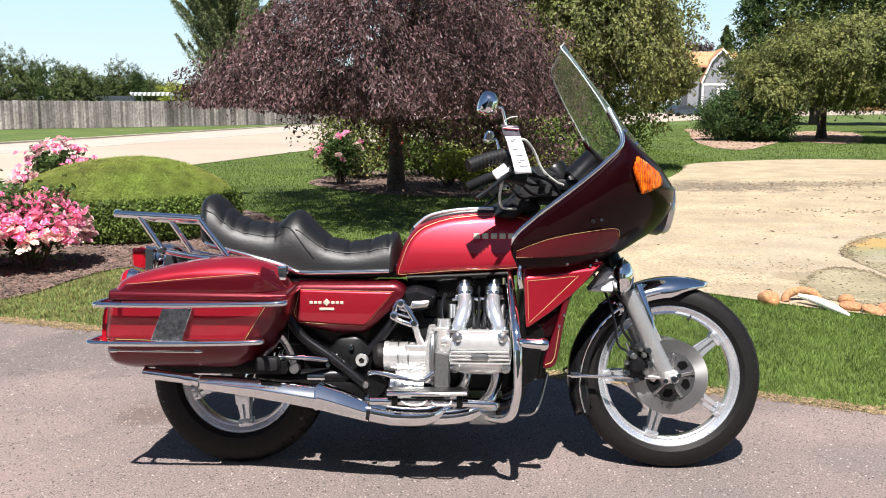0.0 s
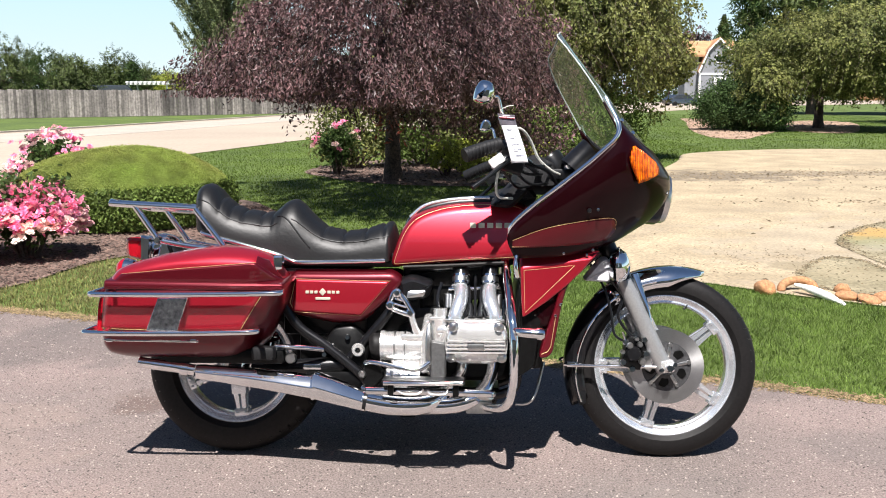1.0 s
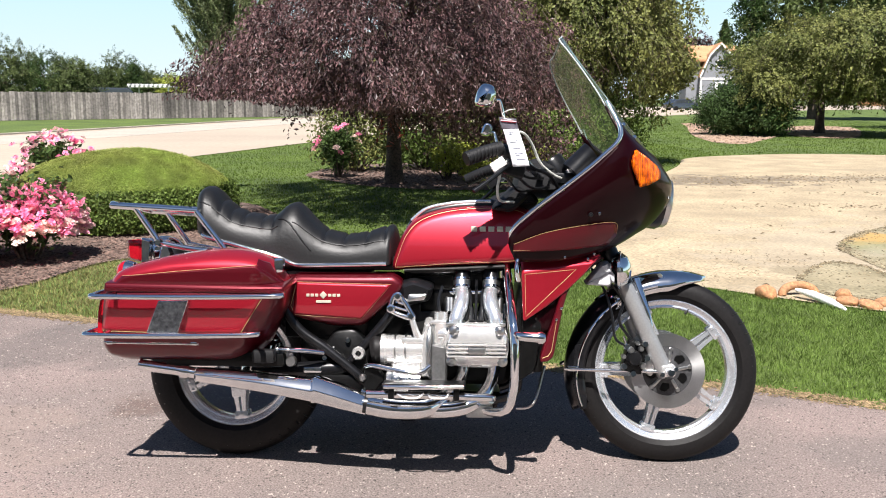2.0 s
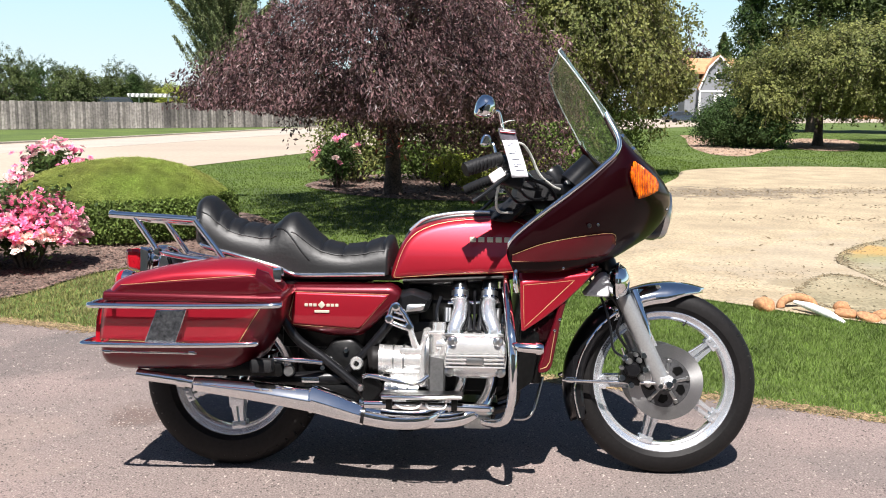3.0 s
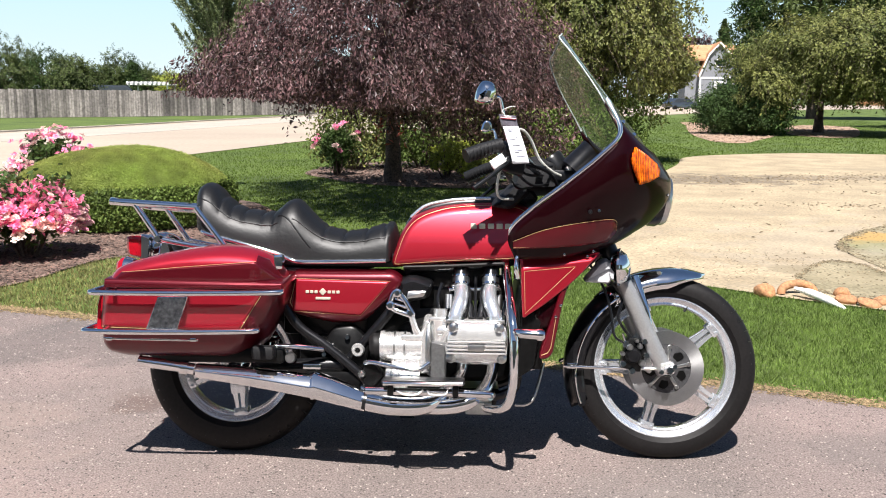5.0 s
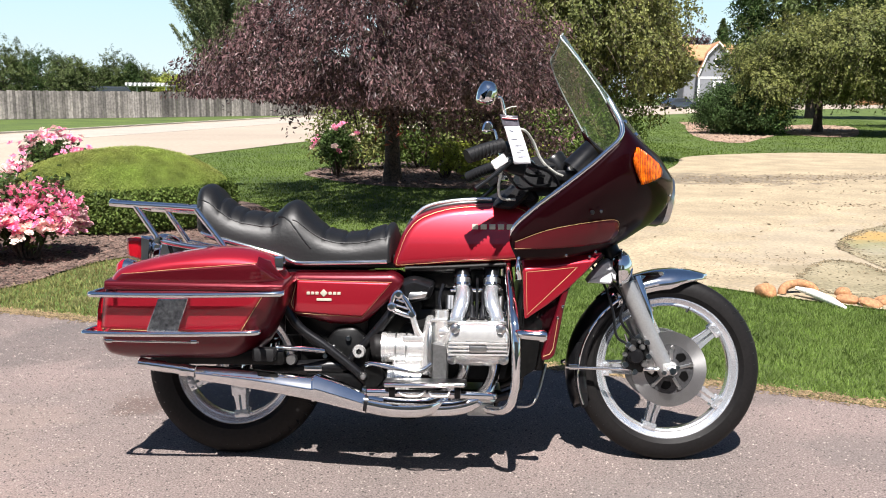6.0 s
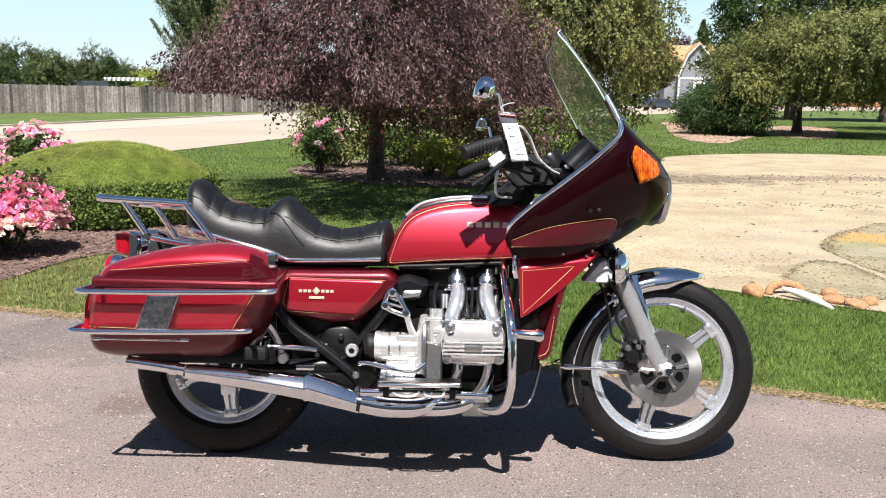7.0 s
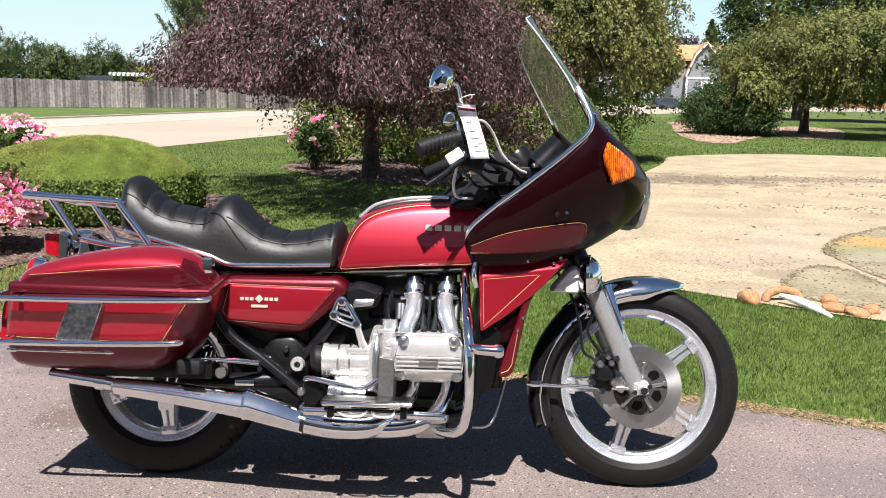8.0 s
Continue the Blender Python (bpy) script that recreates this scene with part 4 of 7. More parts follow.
def cottonwood(x, y, h, reach, label, seed):
    """A tall trunk with steep branches, each a feathery plume of narrow leaves."""
    root = thing("cottonwood_tree", pose(x, y, 0), label, "tree")
    g = np.random.default_rng(seed)
    bm = bmesh.new()
    add_tube(bm, spline([(0, 0, -0.1), (0.1, 0, h * 0.4), (-0.05, 0.1, h)], 6), [0.30 * (1 - 0.85 * i / 12) for i in range(13)], 10)
    leaves, ways = [], []
    for i in range(130):
        z = g.uniform(0.12, 0.86) * h
        a = g.uniform(0, 2 * np.pi)
        long = reach * g.uniform(0.65, 1.05) * (1.0 if z < 0.5 * h else 1.35 - 0.7 * z / h)
        out = np.array([math.cos(a), math.sin(a), 0])
        line = spline([(0, 0, z), tuple(out * long * 0.42 + np.array([0, 0, z + long * 0.28])), tuple(out * long + np.array([0, 0, z + long * g.uniform(0.75, 1.15)]))], 6)
        add_tube(bm, line, [0.06 * (1 - 0.85 * k / (len(line) - 1)) for k in range(len(line))], 5)
        q = np.array([tuple(v) for v in line])
        n = int(280 * long)
        t = g.uniform(0.22, 1.0, n) * (len(q) - 1)
        k = np.minimum(t.astype(int), len(q) - 2)
        way = q[k + 1] - q[k]
        way /= np.linalg.norm(way, axis=1)[:, None]
        side = g.normal(size=(n, 3)) * (0.21 * np.sin(np.pi * np.clip(t / (len(q) - 1), 0.05, 0.94)) ** 0.7)[:, None]
        leaves.append(q[k] + (q[k + 1] - q[k]) * (t - k)[:, None] + side + np.array([0, 0, 0.12]))
        ways.append(way + side * 1.2 + np.array([0, 0, 0.3]))
    part("trunk", bm, BARK, root, "rough grey bark")
    leaf_mesh("crown", np.concatenate(leaves), 0.20, OLIVE, root, 0.4, 0.34, 0.0, None, np.concatenate(ways))
    return root


cottonwood(-15.2, 66, 15, 4.3, "tall grey-green cottonwood with upswept feathery branches", 31)


def spruce(x, y, h, r, mat, label, seed, n=9000, leaf=0.4, clear=0.1):
    root = thing("conifer", pose(x, y, 0), label, "tree", "conifers")
    g = np.random.default_rng(seed)
    t = g.random(n) ** 0.75
    a = g.uniform(0, 2 * np.pi, n)
    ring = 0.75 + 0.3 * np.sin(t * 52 + np.sin(a * 3) * 1.5) + 0.15 * np.sin(a * 7 + t * 30)
    rad = r * (1 - t) * ring * g.uniform(0.35, 1.05, n) + 0.05
    c = np.column_stack([np.cos(a) * rad, np.sin(a) * rad, 0.4 + t * (h - 0.4) - rad * 0.18])
    c = c[c[:, 2] > clear]
    part("trunk", trunk_mesh(h * 0.95, 0.02 * h, None, [], seed), BARK, root, "dark rough bark")
    leaf_mesh("crown", c, leaf, mat, root, 0.5, 0.3, 0.3)
    return root


spruce(21.2, 63, 15, 3.0, DARKLEAF, "narrow dark spruce behind the young tree", 46, 12000, 0.34, 2.0)
spruce(25.4, 62, 19, 8.2, MIDLEAF, "tall green spruce behind the ornamental trees", 41, 34000, 0.46, 2.3)
spruce(32.2, 62, 17, 5.6, DARKLEAF, "tall dark conifer in the far garden", 42, 14000, 0.5, 2.3)
spruce(39, 60, 15, 5, DARKLEAF, "broad dark conifer in the far garden", 43, 9000, 0.6, 2.3)
spruce(45.4, 148, 13.8, 6.6, MIDLEAF, "distant blue-green spruce behind the house", 44, 3500, 0.7)
spruce(37.5, 150, 11.5, 4.6, DARKLEAF, "distant dark spruce beside the house", 45, 3500, 0.7)

for i, (x, y, h, rx, m, lab) in enumerate([(-29.3, 62, 4.9, 1.9, MIDLEAF, "broad green tree beyond the board fence"), (-40.4, 90, 5.0, 2.0, DARKLEAF, "dark green tree beyond the board fence"),
                                           (-36.4, 85, 5.6, 2.1, DARKLEAF, "tall dark green tree beyond the board fence"), (-21.6, 54.0, 3.5, 1.35, MIDLEAF, "green tree with branches hanging over the board fence"),
                                           (-31.6, 82, 3.7, 2.0, DARKLEAF, "dark green tree behind the fence"), (-28.5, 80, 5.0, 1.15, MIDLEAF, "slender light green tree beyond the fence"),
                                           (-31.9, 95, 5.1, 0.9, DARKLEAF, "narrow dark pointed tree in the distance"), (-31.9, 100, 4.4, 1.6, MIDLEAF, "round green tree in the distance"),
                                           (-29.2, 100, 3.8, 2.0, LIME, "low yellow-green tree in the distance"), (-27.0, 100, 3.8, 1.7, GREEN, "low green tree in the distance"),
                                           (-33.5, 66, 2.7, 2.2, DARKLEAF, "dark shrub-like tree behind the fence"), (-25.2, 64, 3.0, 1.5, MIDLEAF, "low green tree behind the fence")]):
    tree("garden_tree", x, y, h * 0.5, 0.14, (0, 0, h * 0.56), (rx, rx * 0.8, h * 0.44), 1100, 24, 0.06, 0.11, m, lab, "tree", "trees beyond the fence", seed=60 + i, limbs=10, rough=0.5, narrow=0.5, droop=0.2, flat_bottom=0.4,
         twig=0.4, gaps=-0.2, bend=0.5 if i in (0, 3) else -0.2, hollow=0.3)
tree("garden_tree", 41.4, 150, 6, 0.3, (0, 0, 8.2), (2.6, 2.2, 3.6), 420, 22, 0.2, 0.4, PLUM, "dark purple-brown tree beside the distant house", "tree", "distant trees", seed=77, limbs=8, rough=0.4, narrow=0.5, twig=1.0)
for i, (x, y, h, rx, m) in enumerate([(-60, 170, 5.4, 13, DARKLEAF), (-36, 175, 5.0, 12, DARKLEAF), (-14, 180, 9, 12, DARKLEAF), (10, 180, 9, 13, GREEN), (92, 222, 17, 15, DARKLEAF),
                                      (128, 215, 18, 15, MIDLEAF), (112, 228, 19, 13, DARKLEAF), (72, 224, 14, 12, MIDLEAF), (-85, 150, 7, 16, DARKLEAF), (150, 205, 20, 14, DARKLEAF), (0, 62, 7, 4, GREEN), (10, 75, 8, 5, DARKLEAF)]):
    tree("distant_tree", x, y, h * 0.4, 0.3, (0, 0, h * 0.52), (rx, rx * 0.6, h * 0.5), 260, 60, (0.7, 0.7, 0.5), 0.5, m, "distant leafy tree on the skyline", "tree", "distant trees", seed=90 + i, limbs=6, rough=0.5, narrow=0.6, flat_bottom=0.2)


def shrub(name, x, y, radii, n, leaf, mat, label, seed, base=0.0, narrow=0.5, up=0.5, group="", hollow=0.55, rough=0.3, category="bush"):
    root = thing(name, pose(x, y, 0), label, category, group)
    p, c = clumps((0, 0, base + radii[2] * 0.85), radii, n, 26, (radii[0] * 0.12, radii[1] * 0.12, radii[2] * 0.12), hollow, 0.02, seed, rough)
    p[:, 2] = np.abs(p[:, 2]) + 0.01
    bm = bmesh.new()
    for q in c[:14]:
        add_tube(bm, [Vector((q[0] * 0.15, q[1] * 0.15, -0.05)), Vector((q[0] * 0.5, q[1] * 0.5, q[2] * 0.6)), Vector(q)], [0.02, 0.014, 0.006], 5)
    part("woody_stem", bm, BARK, root, "brown woody stems")["kind"] = "stuff"
    leaf_mesh("foliage", p, leaf, mat, root, up, narrow, 0.0, (p - np.array([0, 0, radii[2] * 0.8])) / np.array(radii))
    return root


shrub("dark_bush", 11.2, 34.0, (1.65, 1.4, 0.98), 1300, 0.085, DARKLEAF, "dense dark green juniper bush in the mulch bed", 71)
shrub("dark_bush", 11.55, 32.6, (0.85, 0.9, 0.85), 420, 0.10, DARKLEAF, "dense dark green bush behind the juniper", 72)
for i, (x, y, rx, rz) in enumerate([(-1.5, 16.2, .8, .75), (-0.3, 16.8, .9, .8), (0.9, 16.6, 1.0, .8), (2.1, 16.2, 1.0, .75), (0.3, 17.8, 1.4, .9), (2.9, 17.2, 1.0, .8)]):
    shrub("dark_bush", x, y, (rx, rx * 0.8, rz), 150, 0.085, BOXLEAF if i % 2 else GREEN, "green bush in the shade of the purple tree", 80 + i, group="bushes under the tree")
for i, (x, y) in enumerate([(0.1, 14.6), (0.55, 14.3), (1.05, 14.2), (0.35, 15.2), (1.5, 14.1)]):
    shrub("lime_plant", x, y, (.28, .22, .2), 40, 0.07, LIME, "low yellow-green perennial in the mulch", 110 + i, group="low plants", hollow=0.3)


def flower(bm, c, r, g):
    """A rosette of petals about a point."""
    tilt = Matrix.Rotation(g.uniform(-0.9, 0.9), 3, "X") @ Matrix.Rotation(g.uniform(-0.9, 0.9), 3, "Y")
    for ring, (k, rr, up) in enumerate(((5, 1.0, 0.25), (4, 0.62, 0.55), (3, 0.3, 0.75))):
        for i in range(k):
            a = 2 * math.pi * (i + ring * 0.4) / k + g.uniform(-.2, .2)
            w = 0.8 / k * math.pi
            pts = [(0.1 * math.cos(a), 0.1 * math.sin(a), 0), (rr * math.cos(a - w), rr * math.sin(a - w), up * 0.8), (rr * 1.15 * math.cos(a), rr * 1.15 * math.sin(a), up), (rr * math.cos(a + w), rr * math.sin(a + w), up * 0.8)]
            bm.faces.new([bm.verts.new(Vector(c) + tilt @ (Vector(q) * r)) for q in pts])


def rose_bush(x, y, radii, n_leaf, blooms, seed, label, pale=0.4, size=0.034):
    root = thing("rose_bush", pose(x, y, 0), label, "rose bush", "rose bushes")
    g = random.Random(seed)
    p, c = clumps((0, 0, radii[2] * 0.95), [0.80 * r for r in radii], n_leaf, 22, (.06, .06, .05), 0.3, 0.1, seed, 0.4)
    p[:, 2] = np.abs(p[:, 2]) + 0.02
    bm = bmesh.new()
    for q in c[:24]:
        add_tube(bm, [Vector((q[0] * 0.2, q[1] * 0.2, -0.03)), Vector((q[0] * 0.6, q[1] * 0.6, q[2] * 0.6)), Vector(q)], [0.012, 0.009, 0.004], 5)
    part("woody_stem", bm, BARK, root, "thorny brown stems")["kind"] = "stuff"
    leaf_mesh("foliage", p, 0.055, ROSELEAF, root, 0.5, 0.6)
    pink, light = bmesh.new(), bmesh.new()
    for i in range(blooms):
        a, e = g.uniform(0, 2 * math.pi), g.uniform(-0.15, 1.0)
        k = math.sqrt(max(0, 1 - max(e, 0) ** 2)) * g.uniform(0.95, 1.15)
        q = Vector((math.cos(a) * k * radii[0], math.sin(a) * k * radii[1], radii[2] * (1.0 + e * g.uniform(0.9, 1.12))))
        low = q.z < radii[2] * 1.25 or g.random() < 0.15
        for j in range(g.randint(3, 6)):
            o = q + Vector((g.gauss(0, .035), g.gauss(0, .035), g.gauss(0, .03)))
            flower(light if (g.random() < pale + (0.3 if low else -0.25)) else pink, o, size * g.uniform(0.7, 1.2), g)
    part("pink_bloom", pink, PETAL, root, "bright pink open rose blooms")["kind"] = "stuff"
    part("pale_bloom", light, PALEPETAL, root, "faded pale pink rose blooms")["kind"] = "stuff"
    return root


rose_bush(-3.30, 7.15, (0.38, 0.40, 0.275), 110, 290, 5, "rose bush covered in pink and fading blooms", 0.4, 0.031)
rose_bush(-3.80, 6.95, (0.50, 0.5, 0.28), 130, 310, 6, "dense rose bush in full pink bloom", 0.3, 0.031)
rose_bush(-4.25, 10.0, (0.44, 0.40, 0.43), 150, 56, 8, "tall rose bush with pink and faded blooms", 0.5)
rose_bush(-4.9, 9.2, (0.42, 0.4, 0.20), 80, 90, 9, "low rose bush with fading pale blooms", 0.75)
rose_bush(-1.68, 14.9, (0.34, 0.3, 0.44), 170, 9, 10, "small rose bush with red-pink blooms at the bed's end", 0.2, 0.05)

# the clipped mound
mound = thing("clipped_mound", pose(-3.28, 9.35, 0), "broad clipped dome-shaped boxwood mound with sunlit grassy top", "hedge")
n = 130000
a = rng.uniform(0, 2 * np.pi, n)
t = rng.random(n)
k = np.sqrt(rng.random(n))
top = np.column_stack([np.cos(a) * 1.06 * k, np.sin(a) * 1.05 * k, 0.40 + 0.33 * (1 - k ** 3.0) + rng.normal(0, 0.010, n)])
top[:, 2] += 0.018 * np.sin(top[:, 0] * 5 + 1) * np.cos(top[:, 1] * 4)
ns = 26000
a2, z2 = rng.uniform(0, 2 * np.pi, ns), rng.random(ns)
rr = 1.0 + 0.05 * np.sin(z2 * 3) + 0.03 * np.sin(a2 * 9) + rng.normal(0, 0.025, ns)
side = np.column_stack([np.cos(a2) * rr * 1.04, np.sin(a2) * rr * 1.04, 0.02 + z2 * 0.40])
# Pale top and darker side leaves paint sun and shade on the mound.
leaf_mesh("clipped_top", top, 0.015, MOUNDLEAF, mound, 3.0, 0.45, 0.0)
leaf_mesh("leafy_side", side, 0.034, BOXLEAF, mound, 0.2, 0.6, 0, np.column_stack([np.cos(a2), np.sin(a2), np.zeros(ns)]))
part("core", lathe([(0.93, 0.0), (0.95, 0.2), (0.97, 0.39), (0.82, 0.54), (0.58, 0.645), (0.3, 0.70), (0.0, 0.712)], (0, 0, 0), (0, 0, 1), 40), material("hedge_shade", (0.15, 0.185, 0.045), 0.95), mound, "solid green core that fills the mound")

# ---- beyond the street ----
fence = thing("board_fence", pose(-24, 50, 0), "weathered grey vertical-board wooden fence beyond the street", "fence")
F0, F1 = Vector((-46, 26, 0)), Vector((14, 88, 0))
d = (F1 - F0).normalized()
count = int((F1 - F0).length / 0.15)
bm = bmesh.new()
g = random.Random(3)
for i in range(count):
    o = F0 + d * 0.15 * i - Vector((-24, 50, 0))
    h = 1.54 + g.uniform(-0.03, 0.03)
    w, q = 0.068, Vector((-d.y, d.x, 0)) * (0.012 + g.uniform(-.006, .006))
    vs = [bm.verts.new(o + d * sx * w + q * sy + Vector((0, 0, z))) for z in (0, h) for sx, sy in ((-1, -1), (1, -1), (1, 1), (-1, 1))]
    for f in ((0, 1, 5, 4), (1, 2, 6, 5), (2, 3, 7, 6), (3, 0, 4, 7), (4, 5, 6, 7)):
        bm.faces.new([vs[j] for j in f])
ob = part("fence_board", bm, FENCEWOOD, fence, "weathered grey boards")
ob["kind"] = "stuff"
for i in range(int((F1 - F0).length / 2.4)):
    o = F0 + d * 2.4 * i - Vector((-24, 50, 0)) - Vector((d.y, -d.x, 0)) * 0.09
    part("fence_post", box((o.x, o.y, 0.78), (0.10, 0.10, 1.56), 0.01), FENCEWOOD, fence)
for z in (0.4, 1.4):
    a, b = F0 - Vector((-24, 50, 0)) - Vector((d.y, -d.x, 0)) * 0.05, F1 - Vector((-24, 50, 0)) - Vector((d.y, -d.x, 0)) * 0.05
    part("fence_rail", tube([a + Vector((0, 0, z)), b + Vector((0, 0, z))], 0.04, 4, smooth=False), FENCEWOOD, fence)

# Unseen wall added behind the camera to darken reflections and cut sky fill.
back_wall = thing("unseen_wall", pose(0, -9, 0), "plain unseen wall added behind the camera to darken reflections", "wall")
back_wall["kind"] = "structure"
part("wall", box((0, 0, 3.2), (34, 0.3, 6.4), 0.01), material("back_wall_tone", (0.28, 0.255, 0.23), 0.9, 0.0, 0.1, 1, 12), back_wall)
part("wall_cap", box((0, 0.3, 6.5), (35, 1.2, 0.2), 0.02), material("wall_cap_board", (0.20, 0.17, 0.15), 0.8), back_wall)

house = thing("house", pose(36.8, 122, 0, 0, 0, -8), "distant grey two-storey house with white trim and tan shingle roof", "house")
def facade(name, pts, y0, y1, mat, parent, label=""):
    bm = bmesh.new()
    a = [bm.verts.new((x, y0, z)) for x, z in pts]
    b = [bm.verts.new((x, y1, z)) for x, z in pts]
    bm.faces.new(a), bm.faces.new(b[::-1])
    for i in range(len(a)):
        bm.faces.new((a[i - 1], a[i], b[i], b[i - 1]))
    return part(name, bm, mat, parent, label, 20)
GABLE = [(-2.3, 4.2), (-1.15, 7.1), (0.2, 8.6), (1.55, 7.1), (2.7, 4.2)]
facade("wall", [(-2.2, 0), (2.6, 0), (2.6, 4.2), (1.5, 7.0), (0.2, 8.4), (-1.1, 7.0), (-2.2, 4.2)], 0, 9, SIDING, house, "grey lap siding")
facade("wall", [(-3.9, 0), (-2.2, 0), (-2.2, 6.5), (-3.9, 6.5)], 1.5, 9, SIDING, house, "grey lap siding in shade")
facade("roof", [(x, z - 0.05) for x, z in GABLE] + [(x * 1.04, z + 0.2) for x, z in GABLE[::-1]], -0.3, 9.3, ROOF, house, "tan shingle roof")
bm = bmesh.new()
ends = [[bm.verts.new((x, y, z)) for y, z in ((0.9, 6.3), (5.0, 8.3), (9.2, 6.3), (9.2, 6.55), (5.0, 8.6), (0.9, 6.55))] for x in (-4.3, 9.0)]
for m in range(6):
    bm.faces.new((ends[0][m - 1], ends[0][m], ends[1][m], ends[1][m - 1]))
bm.faces.new(ends[0]), bm.faces.new(ends[1][::-1])
part("roof", bm, ROOF, house, "tan shingle roof", 20)
facade("wall", [(2.6, 0), (8.6, 0), (8.6, 6.5), (2.6, 6.5)], 3.2, 9, SIDING, house)
facade("gable_trim", [(x, z - 0.14) for x, z in GABLE] + [(x * 1.05, z + 0.12) for x, z in GABLE[::-1]], -0.42, -0.32, TRIMWHITE, house, "white bargeboard")
facade("trim", [(-2.26, 3.9), (2.6, 3.9), (2.6, 4.15), (-2.26, 4.15)], -0.06, -0.004, TRIMWHITE, house, "white band between storeys")
facade("corner_trim", [(-2.3, 0), (-2.05, 0), (-2.05, 4.2), (-2.3, 4.2)], -0.07, -0.004, TRIMWHITE, house)
win = part("window", lathe([(0.56, 0), (0.56, -0.1), (0.46, -0.1), (0.46, 0)], (0.2, -0.01, 6.0), (0, 1, 0), 20, True), TRIMWHITE, house, "oval white-framed window")
part("pane", lathe([(0.0, -0.02), (0.52, -0.02)], (0.2, -0.03, 6.0), (0, 1, 0), 20), DARKPANE, win)
win = part("window", box((0.9, -0.05, 2.5), (2.4, 0.1, 2.2), 0.01), TRIMWHITE, house, "white-framed lower window")
part("pane", box((0.9, -0.11, 2.5), (1.7, 0.02, 1.6), 0.005), DARKPANE, win)

car = thing("parked_car", pose(29.0, 110.0, 0, 0, 0, 20), "dark parked car half hidden by branches", "car")
part("body", pillow(rounded([(-2.1, .35), (2.1, .35), (2.15, .8), (1.2, .95), (.6, 1.42), (-1.1, 1.42), (-1.8, .98), (-2.15, .9)], .15), [(-.85, .06), (-.8, 0), (.8, 0), (.85, .06)]), CARPAINT, car)
part("windscreen", pillow(rounded([(.5, .98), (1.1, .98), (.62, 1.36), (-1.0, 1.36), (-1.5, .98)], .05), [(-.86, .01), (.86, .01)]), DARKPANE, car)
for x in (-1.35, 1.35):
    for s in (-.78, .78):
        part("wheel", lathe([(0, .1), (.24, .1), (.32, .07), (.32, -.07), (.24, -.1), (0, -.1)], P(x, s, .32), (0, 1, 0), 20), RUBBER, car)

cedar = thing("cedar_fence", pose(98, 214.5, 0, 0, 0, -12), "tall warm brown cedar board fence across the street", "fence")
for i in range(44):
    part("board", box((i * 0.5, 0, 2.4), (0.48, 0.06, 4.8 + 0.05 * (i % 3)), 0.008), CEDAR, cedar)
shade = thing("slatted_trailer_roof", pose(-20.7, 66, 0), "white slatted canopy roof seen above the fence", "canopy")
part("canopy_roof", box((0, 0, 2.0), (2.9, 2.2, 0.09), 0.02), TRIMWHITE, shade)
for i in range(9):
    part("slat", box((-1.3 + i * 0.325, -1.0, 2.12), (0.16, 0.9, 0.16), 0.02), TRIMWHITE, shade)
for x in (-1.35, 1.35):
    for y in (-.95, .95):
        part("post", box((x, y, 1.0), (0.1, 0.1, 2.0), 0.01), TRIMWHITE, shade)
van = thing("parked_car", pose(-22.3, 62.5, 0, 0, 0, 40), "dark car roof showing above the fence", "car")
part("body", pillow(rounded([(-2.2, .4), (2.2, .4), (2.2, 1.0), (1.4, 1.1), (.8, 1.95), (-1.6, 1.95), (-2.2, 1.2)], .2), [(-.9, .08), (-.8, 0), (.8, 0), (.9, .08)]), CARPAINT, van)
for x in (-1.35, 1.35):
    for s in (-.78, .78):
        part("wheel", lathe([(0, .1), (.24, .1), (.36, .07), (.36, -.07), (.24, -.1), (0, -.1)], P(x, s, .36), (0, 1, 0), 16), RUBBER, van)

# ---- the motorcycle ----
bike = thing("motorcycle", pose(-0.76, 3.15, 0, -math.degrees(LEAN_ANGLE), 0, -2.0), "dark red touring motorcycle with fairing and saddlebags, leaning on its stand", "motorcycle")
LAT = (0, 1, 0)


